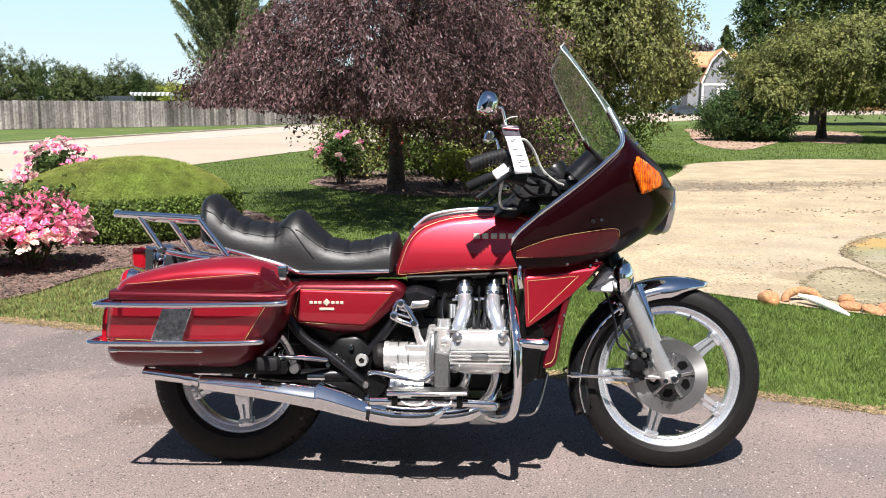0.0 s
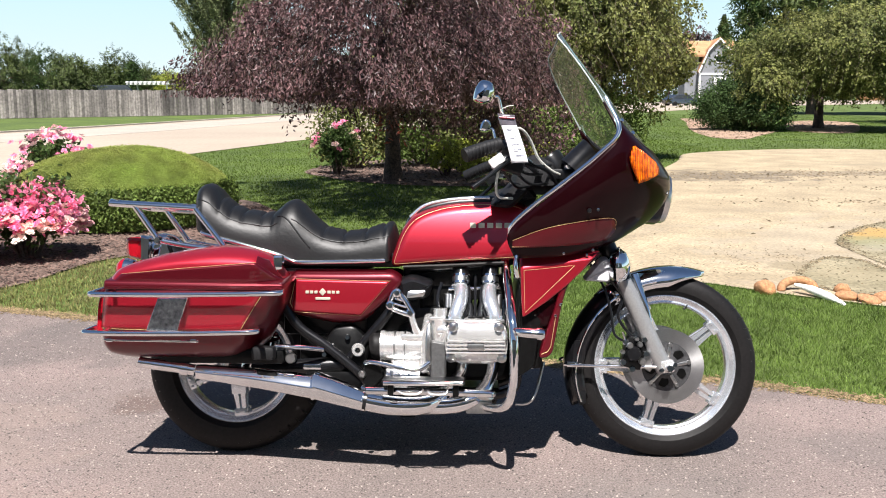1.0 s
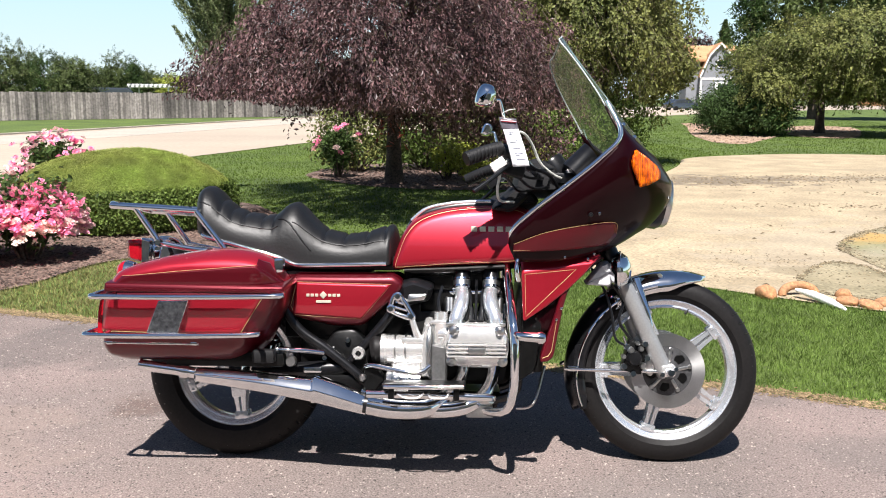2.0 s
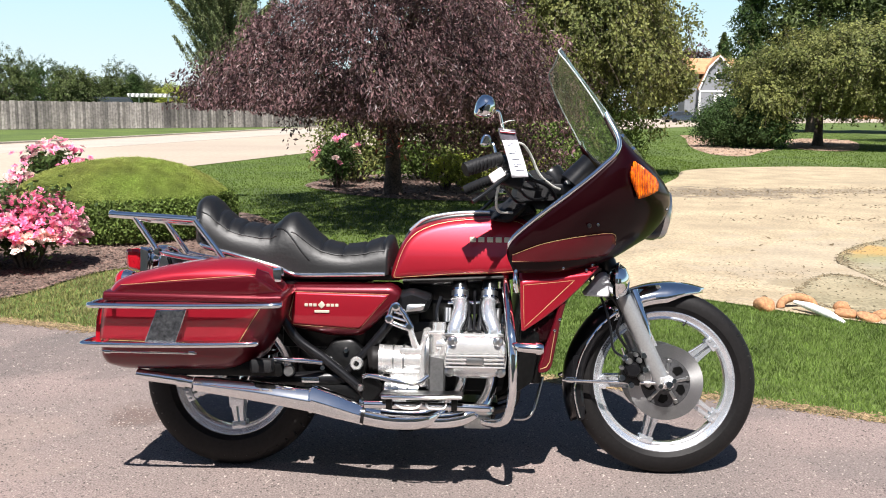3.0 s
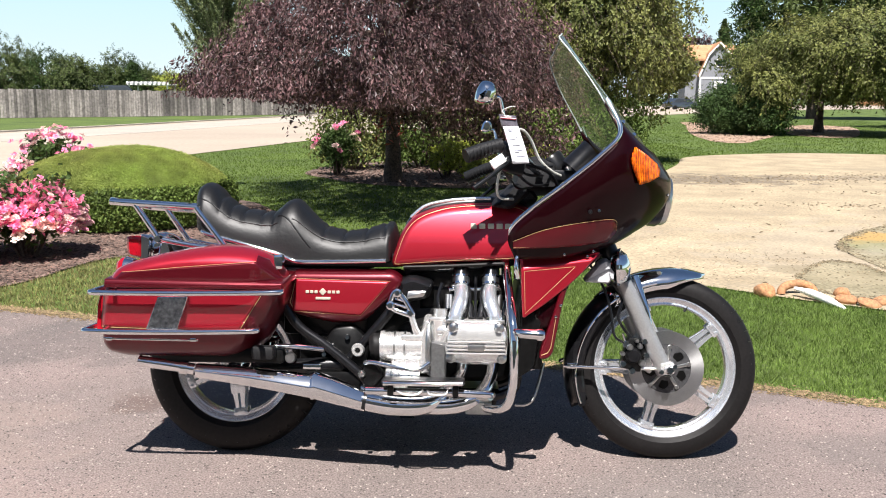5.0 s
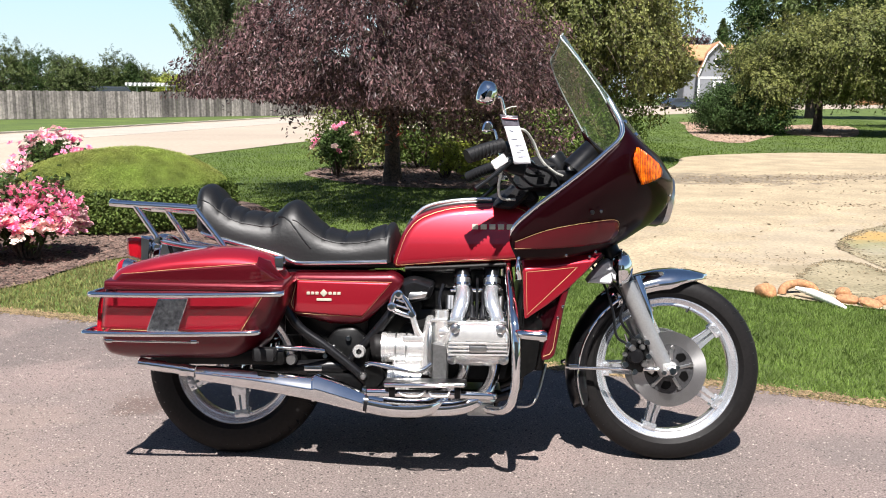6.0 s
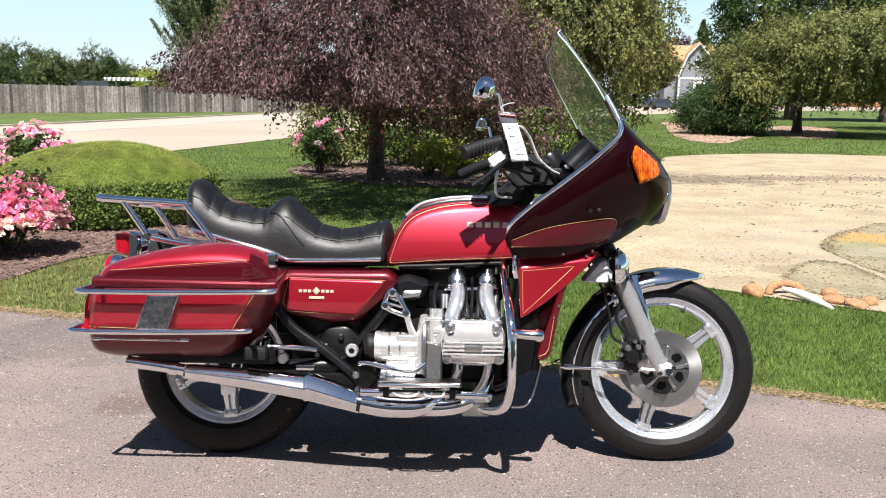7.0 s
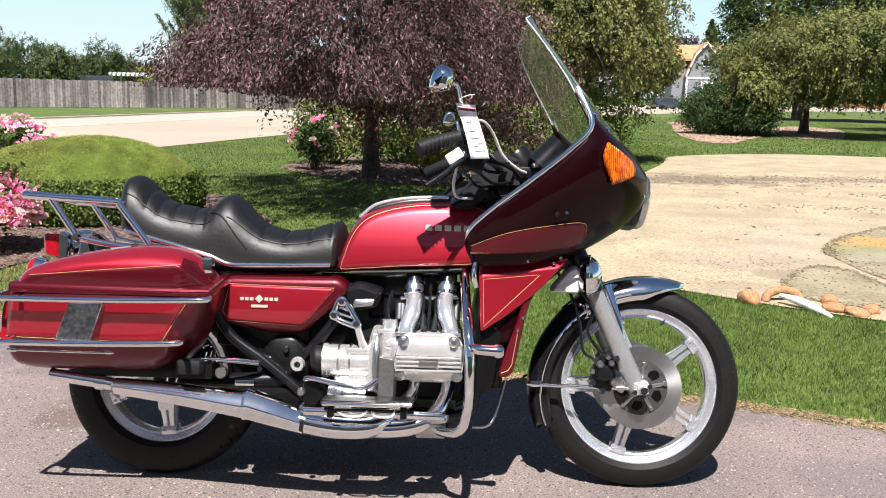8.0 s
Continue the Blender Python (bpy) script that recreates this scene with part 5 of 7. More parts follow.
def wheel(cx, cz, tyre_r, rim_r, half, name, spoke_start):
    """A tyre on a five-spoke alloy wheel; offsets along the axle are towards the left."""
    h = half
    w = part(name, lathe([(0.018, -.07), (0.034, -.07), (0.048, -.05), (0.052, .05), (0.034, .07), (0.018, .07)], P(cx, 0, cz), LAT, 24, True), CAST, bike, "cast alloy hub")
    prof = []
    for k in range(21):
        a = math.pi * k / 20
        prof.append((tyre_r - (tyre_r - rim_r - 0.004) * (1 - math.sin(a)) ** 1.25, -h * math.cos(a) * (1 + 0.13 * math.sin(a))))
    prof += [(rim_r - 0.012, h * 0.7), (rim_r - 0.012, -h * 0.7)]
    tyre = part("tyre", lathe(prof, P(cx, 0, cz), LAT, 96, True), RUBBER, w, "black road tyre with worn tread")
    bm = bmesh.new()
    for side in (-1, 1):
        for k in range(46):
            a = 2 * math.pi * k / 46
            pts = []
            for r, o, da in ((tyre_r - .004, 0.25, 0), (tyre_r - .0095, 0.55, .02), (tyre_r - .0262, 0.86, .05)):
                pts.append(P(cx + (r - .0022) * math.cos(a + da + side * .03), side * h * o * 1.05, cz + (r - .0022) * math.sin(a + da + side * .03)))
            add_tube(bm, pts, [.0022, .003, .0025], 4)
    part("tread_groove", bm, BLACK, tyre, "dark tread grooves")["kind"] = "stuff"
    part("rim", lathe([(rim_r - .002, -h * .78), (rim_r + .005, -h * .82), (rim_r + .006, -h * .70), (rim_r - .007, -h * .66), (rim_r - .014, -h * .70), (rim_r - .018, -h * .52), (rim_r - .032, -h * .40), (rim_r - .038, -h * .44), (rim_r - .043, -h * .36), (rim_r - .044, -h * .1),
                       (rim_r - .044, h * .1), (rim_r - .043, h * .36), (rim_r - .038, h * .44), (rim_r - .032, h * .40), (rim_r - .018, h * .52), (rim_r - .014, h * .70), (rim_r - .007, h * .66), (rim_r + .006, h * .70), (rim_r + .005, h * .82), (rim_r - .002, h * .78), (rim_r - .002, 0)],
                      P(cx, 0, cz), LAT, 96, True), ALLOY, w, "silver alloy rim")
    for k in range(5):
        a = radians(spoke_start + 72 * k)
        u, v = Vector((math.cos(a), 0, math.sin(a))), Vector((-math.sin(a), 0, math.cos(a)))
        turn_m, mid = Matrix.Rotation(-a, 3, "Y"), P(cx, 0, cz)
        bm = bmesh.new()
        r0, r1 = .045, rim_r - .050
        for side in (-1, 1):
            for e in (-1, 1):
                # each spoke is a pressed plate with a long slot
                for f0, f1, w0, w1 in ((0, .45, .030, .0225), (.45, .80, .0225, .0175), (.80, 1, .0175, .0175)):
                    p0, p1 = r0 + (r1 - r0) * f0, r0 + (r1 - r0) * f1
                    o0, o1 = side * h * (.66 - .28 * f0), side * h * (.66 - .28 * f1)
                    c8 = []
                    for rr, oo, ww in ((p0, o0, w0), (p1, o1, w1)):
                        for lo, yy in ((.0042, 0), (ww, 0), (ww, -side * .012), (.0042, -side * .012)):
                            c8.append(bm.verts.new(mid + u * rr + v * e * lo + Vector((0, oo + yy, 0))))
                    for q in ((0, 1, 5, 4), (1, 2, 6, 5), (2, 3, 7, 6), (3, 0, 4, 7), (0, 3, 2, 1), (4, 5, 6, 7)):
                        bm.faces.new([c8[i] for i in q])
                q = mid + u * (rim_r - .043) + v * e * .016 + Vector((0, side * (h * .40 + .003), 0))
                add_box(bm, q, (.012, .008, .012), .003, turn_m)
            add_box(bm, mid + u * (rim_r - .046) + Vector((0, side * h * .36, 0)), (.026, .012, .050), .003, turn_m)
            add_box(bm, mid + u * .075 + Vector((0, side * h * .56, 0)), (.075, .010, .052), .003, turn_m)
        part("spoke", bm, ALLOY, w)
    return w


front = wheel(1.563, 0.329, 0.328, 0.264, 0.047, "front_wheel", 38)
rear = wheel(0.026, 0.322, 0.322, 0.226, 0.060, "rear_wheel", -84)
GREYPLATE = material("dark_carrier_plate", (0.075, 0.075, 0.078), 0.45, 0.5, 0.15, 14, 120, spec=0.3)
for s in (0.082, -0.082):
    dx, dz = 1.557, .343
    d = part("brake_disc", lathe([(0.083, -.003), (0.132, -.003), (0.132, .003), (0.083, .003)], (0, 0, 0), LAT, 72, True), DISC, front, "brushed steel brake disc")
    d.location = P(dx, s, dz)
    hub = part("disc_carrier", lathe([(0.03, -.010), (0.060, -.004), (0.087, -.003), (0.087, .003), (0.06, .004), (0.03, .010)], P(dx, s, dz), LAT, 40, True), GREYPLATE, front, "dark disc carrier with black openings")
    for j in range(5):
        a = radians(12 + 72 * j)
        part("carrier_bolt", lathe([(0, .008), (.007, .008), (.009, 0)], P(dx + math.cos(a) * .078, s * 1.05, dz + math.sin(a) * .078), (0, -math.copysign(1, s), 0), 8), DULL, hub)
        a = radians(48 + 72 * j)
        part("carrier_opening", pillow(rounded([(dx + r * math.cos(a + q), dz + r * math.sin(a + q)) for r, q in ((.040, -.30), (.074, -.26), (.078, .05), (.062, .34), (.040, .30))], .008, 3), [(s * 1.03, 0), (s * 1.09, .002)]), ENGINE_BLACK, hub)
        part("carrier_rib", box(P(dx + math.cos(a + .63) * .052, s * 1.08, dz + math.sin(a + .63) * .052), (.040, .006, .012), .003, Matrix.Rotation(-a - .63, 3, "Y")), DULL, hub)
part("valve", tube([P(1.644, .01, .565), P(1.622, .02, .535)], .005, 8), BLACK, front)

# front fork
for s in (0.115, -0.115):
    leg = part("fork_leg", tube([P(1.548, s, .335), P(1.365, s, .70)], [.030, .0285], 20), FORK, bike, "satin grey fork slider")
    part("fork_tube", tube([P(1.37, s, .69), P(1.19, s, 1.05)], .0205, 16), CHROME, leg)
    part("axle_clamp", box(P(1.548, s * 1.05, .356), (.050, .055, .044), .010, Matrix.Rotation(-.1, 3, "Y")), CAST, leg, "cast axle clamp")
    part("axle_nut", lathe([(0, .028), (.012, .028), (.016, .02), (.016, -.01), (0, -.01)], P(1.552, s + math.copysign(.03, s), .357), (0, -math.copysign(1, s), 0), 6), CHROME, leg)
    for k in (-1, 1):
        part("clamp_bolt", lathe([(0, .014), (.008, .014), (.009, 0)], P(1.55 + k * .022, s + math.copysign(.026, s), .357 + k * .010), (0, -math.copysign(1, s), 0), 8), CHROME, leg)
    part("dust_boot", tube([P(1.388, s, .655), P(1.372, s, .688)], .034, 18), BLACK, leg)
    part("fork_ear", tube([P(1.36, s, .71), P(1.30, s, .83)], .032, 16), BLACK, leg)
caliper = part("brake_caliper", box(P(1.437, .098, .398), (.075, .06, .115), .014, Matrix.Rotation(.25, 3, "Y")), ENGINE_BLACK, bike, "black brake caliper")
part("caliper_piston", lathe([(0, .02), (.02, .02), (.026, .012), (.028, 0)], P(1.432, .128, .400), (0, -1, 0), 20), BLACK, caliper)
for x, z in ((1.405, .44), (1.468, .45), (1.43, .345), (1.398, .37), (1.475, .40)):
    part("caliper_bolt", lathe([(0, .016), (.010, .016), (.012, .01), (.012, 0)], P(x, .125, z), (0, -1, 0), 8), CHROME, caliper)
part("brake_hose", tube([P(1.43, .12, .45), P(1.375, .13, .53), P(1.385, .12, .60), P(1.33, .12, .68), P(1.28, .1, .76)], .0055, 8), BLACK, caliper)
for x, z, r in ((1.418, .428, .012), (1.452, .432, .010), (1.462, .372, .012), (1.395, .405, .008), (1.44, .452, .008)):
    part("caliper_pin", lathe([(0, .030), (r * .7, .030), (r, .024), (r, 0)], P(x, .118, z), (0, -1, 0), 12), DULL, caliper)
part("bleed_nipple", tube([P(1.402, .13, .452), P(1.392, .132, .478)], .004, 8), CHROME, caliper)
part("caliper_bracket", tube([P(1.478, .118, .43), P(1.495, .118, .395), P(1.505, .118, .365)], [.010, .008, .010], 10), CHROME, caliper)
part("brake_hose", tube([P(1.405, .12, .44), P(1.365, .125, .47), P(1.350, .125, .55), P(1.32, .12, .64), P(1.27, .1, .72)], .0048, 8), BLACK, caliper)
part("mount_arm", box(P(1.50, .105, .385), (.05, .03, .10), .008, Matrix.Rotation(.6, 3, "Y")), DULL, caliper)

# front mudguard: chrome crest, rear half painted black for its dark reflections
def guard(a0, a1, r, w, cx, cz, n=26):
    rows = []
    for k in range(n + 1):
        a = radians(a0 + (a1 - a0) * k / n)
        e = min(1, k / 6, (n - k) / 3)
        tp = 0.1 + 0.9 * min(1, k / 7)
        ww = w * (0.12 + 0.88 * math.sqrt(e))
        rows.append([P(cx + (r + dr) * math.cos(a), ww * o, cz + (r + dr) * math.sin(a)) for o, dr in ((-1, -.054 * tp), (-.96, -.030 * tp), (-.84, -.011 * tp), (-.5, .005), (0, .010), (.5, .005), (.84, -.011 * tp), (.96, -.030 * tp), (1, -.054 * tp))])
    bm = bmesh.new()
    vs = [[bm.verts.new(p) for p in q] for q in rows]
    for i in range(n):
        for k in range(8):
            bm.faces.new((vs[i][k], vs[i + 1][k], vs[i + 1][k + 1], vs[i][k + 1]))
    return bm
fender = sheet_part("front_mudguard", guard(70, 136, .353, .074, 1.566, .327, 20), CHROME, bike, .003, "chrome front mudguard")
sheet_part("mudguard_rear", guard(108, 206, .349, .071, 1.566, .327), BLACK, fender, .003, "rear half of the mudguard, black to imitate dark reflections")
for s in (.075, -.075):
    part("mudguard_stay", tube([P(1.520, s * 1.7, .353), P(1.225, s * 1.15, .345), P(1.217, s, .35)], .0062, 10, n=3), CHROME, fender)
    part("guard_edge", tube([P(1.566 + .322 * math.cos(radians(a)), s, .327 + .322 * math.sin(radians(a))) for a in range(100, 208, 6)], .0045, 8, n=2), CHROME, fender)
    part("mudguard_bracket", tube([P(1.43, s * .9, .665), P(1.47, s * 1.25, .56), P(1.50, s * 1.35, .45)], [.02, .016, .012], 10), CHROME, fender)
part("mudguard_clip", box(P(1.225, .085, .347), (.03, .012, .02), .004), CHROME, fender)
part("rear_flap", pillow(rounded([(1.235, .43), (1.262, .43), (1.285, .20), (1.262, .188), (1.232, .30)], .01), [(-.07, 0), (.07, 0)]), BLACK, fender, "black mudguard flap")
lamp = part("front_reflector", lathe([(0, .038), (.020, .035), (.046, .023), (.064, .0), (.064, -.006), (.048, -.026), (.022, -.036), (0, -.039)], P(1.366, .165, .715), (.97, -.24, 0), 28), CHROME, bike, "round chrome horn shell")
part("horn_rim", lathe([(.061, -.006), (.066, -.004), (.066, .003), (.061, .004)], P(1.366, .165, .715), (.97, -.24, 0), 28, True), CHROME, lamp)
part("reflector_bracket", pillow(rounded([(1.245, .665), (1.335, .66), (1.345, .71), (1.325, .745), (1.30, .735)], .012), [(.12, .004), (.13, 0), (.17, 0), (.178, .006)]), PALEMETAL, bike, "pale metal bracket")

# exhaust
for s in (.27, -.27):
    def M(x, z, k=0.0):
        return P(x, s + (k if s > 0 else -k), z)
    def T(x, z, q=0.0):
        return (x, s + (q if s > 0 else -q), z)
    muf = part("silencer", faceted_pipe([T(-.045, .366), T(.0, .362), T(.16, .345), T(.345, .318)], [.022, .025, .032, .038]), CHROME, bike, "chrome tapered silencer")
    part("silencer_collar", faceted_pipe([T(.342, .320), T(.348, .320), T(.354, .321)], [.043, .044, .043], 1), CHROME, muf)
    part("silencer_front", faceted_pipe([T(.352, .324), T(.43, .300), T(.52, .270)], [.045, .041, .033], 4), CHROME, muf)
    part("tail_pipe", tube([M(-.24, .392, -.01), M(-.11, .378), M(-.05, .368)], [.019, .019, .02], 16, n=3), CHROME, muf)
    part("pipe_clamp", tube([M(-.098, .375), M(-.072, .372)], .0235, 16), CHROME, muf)
    part("header_pipe", tube([M(.51, .270), M(.60, .254), M(.69, .252), M(.74, .260, -.02), M(.80, .290, -.07), M(.84, .34, -.12), M(.85, .42, -.13)], [.034, .034, .033, .031, .028, .024, .022], 18, n=6), CHROME, muf, "chrome header pipe")
    part("header_pipe", tube([M(.60, .252, -.03), M(.70, .243, -.03), M(.79, .243, -.025), M(.86, .260, -.02), M(.915, .288, -.05), M(.945, .345, -.10), M(.95, .42, -.12)], [.028, .028, .027, .026, .025, .022, .022], 16, n=6), CHROME, muf)
    part("heat_joint", tube([M(.515, .268), M(.527, .266)], .0355, 20), BLACK, muf)
    part("pipe_end_cap", lathe([(0, .01), (.014, .01), (.019, 0), (.019, -.04), (0, -.04)], M(.935, .295, .01), (.6, -math.copysign(.8, s), .1), 20), DULL, muf)
    part("silencer_bracket", box(M(.345, .385), (.06, .02, .018), .004), CHROME, muf)

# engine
# Crankcase and pan are black: the shade under the heads put into colour.
block = part("crankcase", pillow(rounded([(.62, .30), (1.0, .30), (1.02, .40), (.98, .52), (.80, .55), (.62, .50)], .03), [(-.15, .02), (-.13, 0), (.13, 0), (.15, .02)]), ENGINE_BLACK, bike, "crankcase, coloured black for the shade below the heads")
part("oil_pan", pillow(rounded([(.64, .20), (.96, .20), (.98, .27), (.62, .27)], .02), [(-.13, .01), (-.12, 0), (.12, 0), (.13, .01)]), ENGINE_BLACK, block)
for s in (1, -1):
    head = part("cylinder_head", pillow(rounded([(.795, .405), (.985, .405), (.995, .46), (.992, .515), (.965, .548), (.815, .548), (.788, .515), (.785, .46)], .016), [(s * .16, 0), (s * .262, 0)]), CAST, bike, "bare alloy cylinder head")
    bm, on = panel(rounded([(.798, .412), (.842, .395), (.94, .395), (.978, .412), (.992, .46), (.988, .515), (.962, .545), (.82, .545), (.792, .515), (.786, .46)], .016, 5),
                   lambda x, z: .297 - 3.4 * (z - .495) ** 2 - .25 * (x - .889) ** 2 - (.012 if .439 < z < .488 else 0), .016, .016, .25, s, 40, 64)
    cov = part("head_cover", bm, CAST, head, "silver valve cover")
    for k, z in enumerate((.444, .457, .470, .483)):
        for x0, x1 in ((.792, .862), (.917, .986)) if 0 < k < 3 else ((.792, .986),):
            part("cooling_fin", box(P((x0 + x1) / 2, s * .290, z), (x1 - x0, .026, .0058), .002), CAST, cov)
    part("cover_badge", box(P(.889, s * .291, .4635), (.056, .022, .023), .003), DULL, cov, "plain raised badge plate")
    part("lower_badge", box(P(.889, s * .268, .408), (.04, .008, .010), .003), DULL, cov)
    for x, z in ((.806, .424), (.974, .424), (.815, .530), (.962, .530)):
        part("cover_bolt", lathe([(0, .022), (.007, .022), (.012, .017), (.0125, .006), (.017, .003), (.018, 0)], P(x, s * (.290 if z > .5 else .276), z), (0, -s, 0), 16), DULL, cov)
    # intake runners with rubber sleeves
    for x0, x1, x2 in ((.835, .838, .818), (.935, .930, .952)):
        run = part("intake_runner", tube([P(x0, s * .150, .640), P(x1 + (x2 - x1) * .05, s * .180, .618), P(x1 + (x2 - x1) * .3, s * .212, .592), P(x1 + (x2 - x1) * .85, s * .232, .562), P(x2, s * .235, .535)],
                                         [.0235, .0255, .0265, .0245, .026], 20, n=6), ALLOY, bike, "alloy intake elbow")
        part("rubber_sleeve", tube([P(x0, s * .118, .70), P(x0, s * .146, .642)], .0275, 18), BLACK, run)
        part("sleeve_shell", tube([P(x0, s * .132, .668), P(x0, s * .146, .640)], [.0305, .0300], 20), DULL, run, "satin metal sleeve")
        for t in (0.1, 0.85):
            part("hose_clamp", tube([P(x0, s * (.131 + .015 * t), .671 - .030 * t), P(x0, s * (.134 + .015 * t), .6655 - .030 * t)], .0325, 20), CHROME, run)
        part("clamp_screw", tube([P(x0 - .012, s * .168, .648), P(x0 + .014, s * .168, .648)], .0045, 8), CHROME, run)
        part("runner_flange", box(P(x2, s * .236, .540), (.062, .05, .012), .004), DULL, run)
        for q in (-1, 1):
            part("flange_bolt", lathe([(0, .012), (.006, .012), (.007, 0)], P(x2 + q * .026, s * .248, .546), (0, 0, 1), 8), CHROME, run)
    for dx in (-.03, .0, .03):
        part("plug_lead", tube([P(.885 + dx, s * .12, .67), P(.885 + dx * .6, s * .19, .60), P(.885 + dx * 1.2, s * .235, .55)], .005, 8), BLACK, bike)
    part("plug_cap", tube([P(.868, s * .21, .59), P(.872, s * .24, .55)], [.008, .011], 10), BLACK, bike)
    part("plug_cap", tube([P(.905, s * .21, .59), P(.900, s * .24, .55)], [.008, .011], 10), BLACK, bike)
    # gearbox and covers
    drum = part("gearbox_drum", tube([P(.566, s * .165, .430), P(.705, s * .165, .430)], [.050, .052], 28), CAST, block, "ribbed cylindrical gearbox housing")
    part("drum_lip", tube([P(.564, s * .165, .430), P(.578, s * .165, .430)], .054, 28), CAST, drum)
    part("rubber_boot", tube([P(.528, s * .165, .428), P(.545, s * .165, .43), P(.565, s * .165, .430)], [.040, .05, .047], 22, n=3), RUBBER, drum, "black rubber boot")
    for x in (.61, .645):
        part("drum_band", tube([P(x, s * .165, .430), P(x + .006, s * .165, .430)], .0535, 28), DULL, drum)
    part("case_wall", pillow(rounded([(.700, .345), (.745, .345), (.750, .40), (.748, .50), (.738, .535), (.712, .535), (.700, .47)], .010), [(s * .11, 0), (s * .205, 0), (s * .216, .007)]), CAST, block, "alloy case wall")
    part("case_rib", tube([P(.742, s * .218, .36), P(.744, s * .220, .44), P(.738, s * .218, .525)], .006, 8), DULL, block)
    part("lower_case", pillow(rounded([(.60, .345), (.70, .345), (.70, .40), (.60, .39)], .01), [(s * .10, 0), (s * .19, 0), (s * .198, .006)]), CAST, block)
    part("clutch_cable_block", box(P(.672, s * .195, .470), (.075, .04, .024), .007), CAST, block)
    part("water_pipe", tube([P(.735, s * .2, .345), P(.728, s * .225, .40), P(.728, s * .225, .48), P(.735, s * .2, .53)], .010, 12), DULL, block)
    part("thermostat_tower", tube([P(.768, s * .18, .44), P(.768, s * .2, .54)], [.034, .03], 20), CAST, block)
    part("thermostat_cap", tube([P(.768, s * .2, .535), P(.768, s * .2, .572)], [.025, .024], 20), CAST, block)
    part("tower_flange", box(P(.768, s * .2, .538), (.074, .055, .012), .004), CAST, block)
    part("filler_elbow", tube([P(.775, s * .21, .46), P(.79, s * .225, .50), P(.765, s * .215, .50)], .017, 12), CAST, block)
    part("rear_case", pillow(rounded([(.735, .33), (.79, .33), (.79, .46), (.735, .47)], .01), [(s * .15, 0), (s * .225, 0), (s * .235, .006)]), GREYCAST, block)
    part("starter_motor", tube([P(.585, s * .20, .335), P(.70, s * .20, .332)], .026, 20), CAST, block)
    for x in (.60, .625, .66):
        part("starter_band", tube([P(x, s * .20, .335), P(x + .008, s * .20, .335)], .0285, 20), DULL, block)
    part("solenoid", tube([P(.60, s * .235, .318), P(.66, s * .235, .316)], .017, 14), CAST, block)
    for x, z in ((.74, .455), (.74, .375), (.712, .36), (.718, .50)):
        part("case_bolt", lathe([(0, .009), (.006, .009), (.007, 0)], P(x, s * .206, z), (0, -s, 0), 8), CHROME, block)
    # side stays
    arm = bmesh.new()
    tri = [P(.597, s * .20, .590), P(.622, s * .20, .632), P(.672, s * .21, .562), P(.664, s * .21, .552), P(.602, s * .20, .572)]
    add_tube(arm, spline(tri, 4, True), .0095, 10, True)
    for q in (.3, .62):
        add_tube(arm, [P(.598 + .03 * q, s * .203, .575 + .05 * q), P(.665 - .035 * q, s * .209, .556 + .07 * q)], .0048, 8)
    part("triangle_bracket", arm, CHROME, bike, "chrome triangular bracket")
    for x, z in ((.600, .583), (.623, .626), (.667, .558)):
        part("bracket_bolt", lathe([(0, .016), (.009, .016), (.010, .008), (.015, .006), (.016, 0)], P(x, s * .208, z), (0, -s, 0), 14), CHROME, bike)
    part("bracket_foot", tube([P(.668, s * .21, .556), P(.682, s * .21, .51), P(.692, s * .20, .48)], [.011, .011, .014], 10), CAST, bike)
    # engine guard
    gb = part("engine_guard", tube([P(.985, s * .10, .74), P(.99, s * .20, .68), P(1.0, s * .335, .595), P(1.008, s * .378, .52), P(1.010, s * .382, .44), P(1.006, s * .37, .34), P(.985, s * .33, .275), P(.93, s * .26, .245), P(.86, s * .18, .24)],
                                   .0145, 16, n=7), CHROME, bike, "chrome tubular engine guard")
    part("highway_peg", tube([P(1.012, s * .385, .545), P(1.03, s * .405, .543), P(1.082, s * .41, .541)], [.011, .015, .016], 16, n=3), CHROME, gb, "chrome forward foot peg")
    part("peg_end", lathe([(0, .02), (.014, .018), (.020, .008), (.019, -.006)], P(1.084, s * .41, .541), (1, 0, 0), 18), CHROME, gb)
    part("guard_plate", pillow(rounded([(.855, .222), (.95, .222), (.945, .262), (.87, .262)], .01), [(s * .22, 0), (s * .255, 0)]), DULL, gb)
    # foot board and pedal
    fb = part("foot_board", box(P(.72, s * .335, .362), (.27, .10, .014), .006), BLACK, bike, "black foot board edged in chrome")
    part("board_edge", tube([P(.592, s * .385, .367), P(.72, s * .39, .368), P(.848, s * .387, .370)], .0068, 12), CHROME, fb)
    part("board_link", tube([P(.53, s * .325, .322), P(.75, s * .33, .322), P(.92, s * .325, .316), P(.945, s * .30, .306)], .0125, 14), CHROME, fb)
    for x in (.615, .825):
        part("board_bracket", box(P(x, s * .37, .345), (.02, .02, .045), .004), ENGINE_BLACK, fb)
    part("board_spring", tube([P(.635, s * .37, .338), P(.66, s * .38, .330), P(.70, s * .38, .330), P(.72, s * .37, .342)], .0045, 8), CAST, fb)
    part("board_spring", tube([P(.735, s * .37, .342), P(.745, s * .38, .331), P(.79, s * .38, .331), P(.80, s * .37, .345)], .0045, 8), CAST, fb)
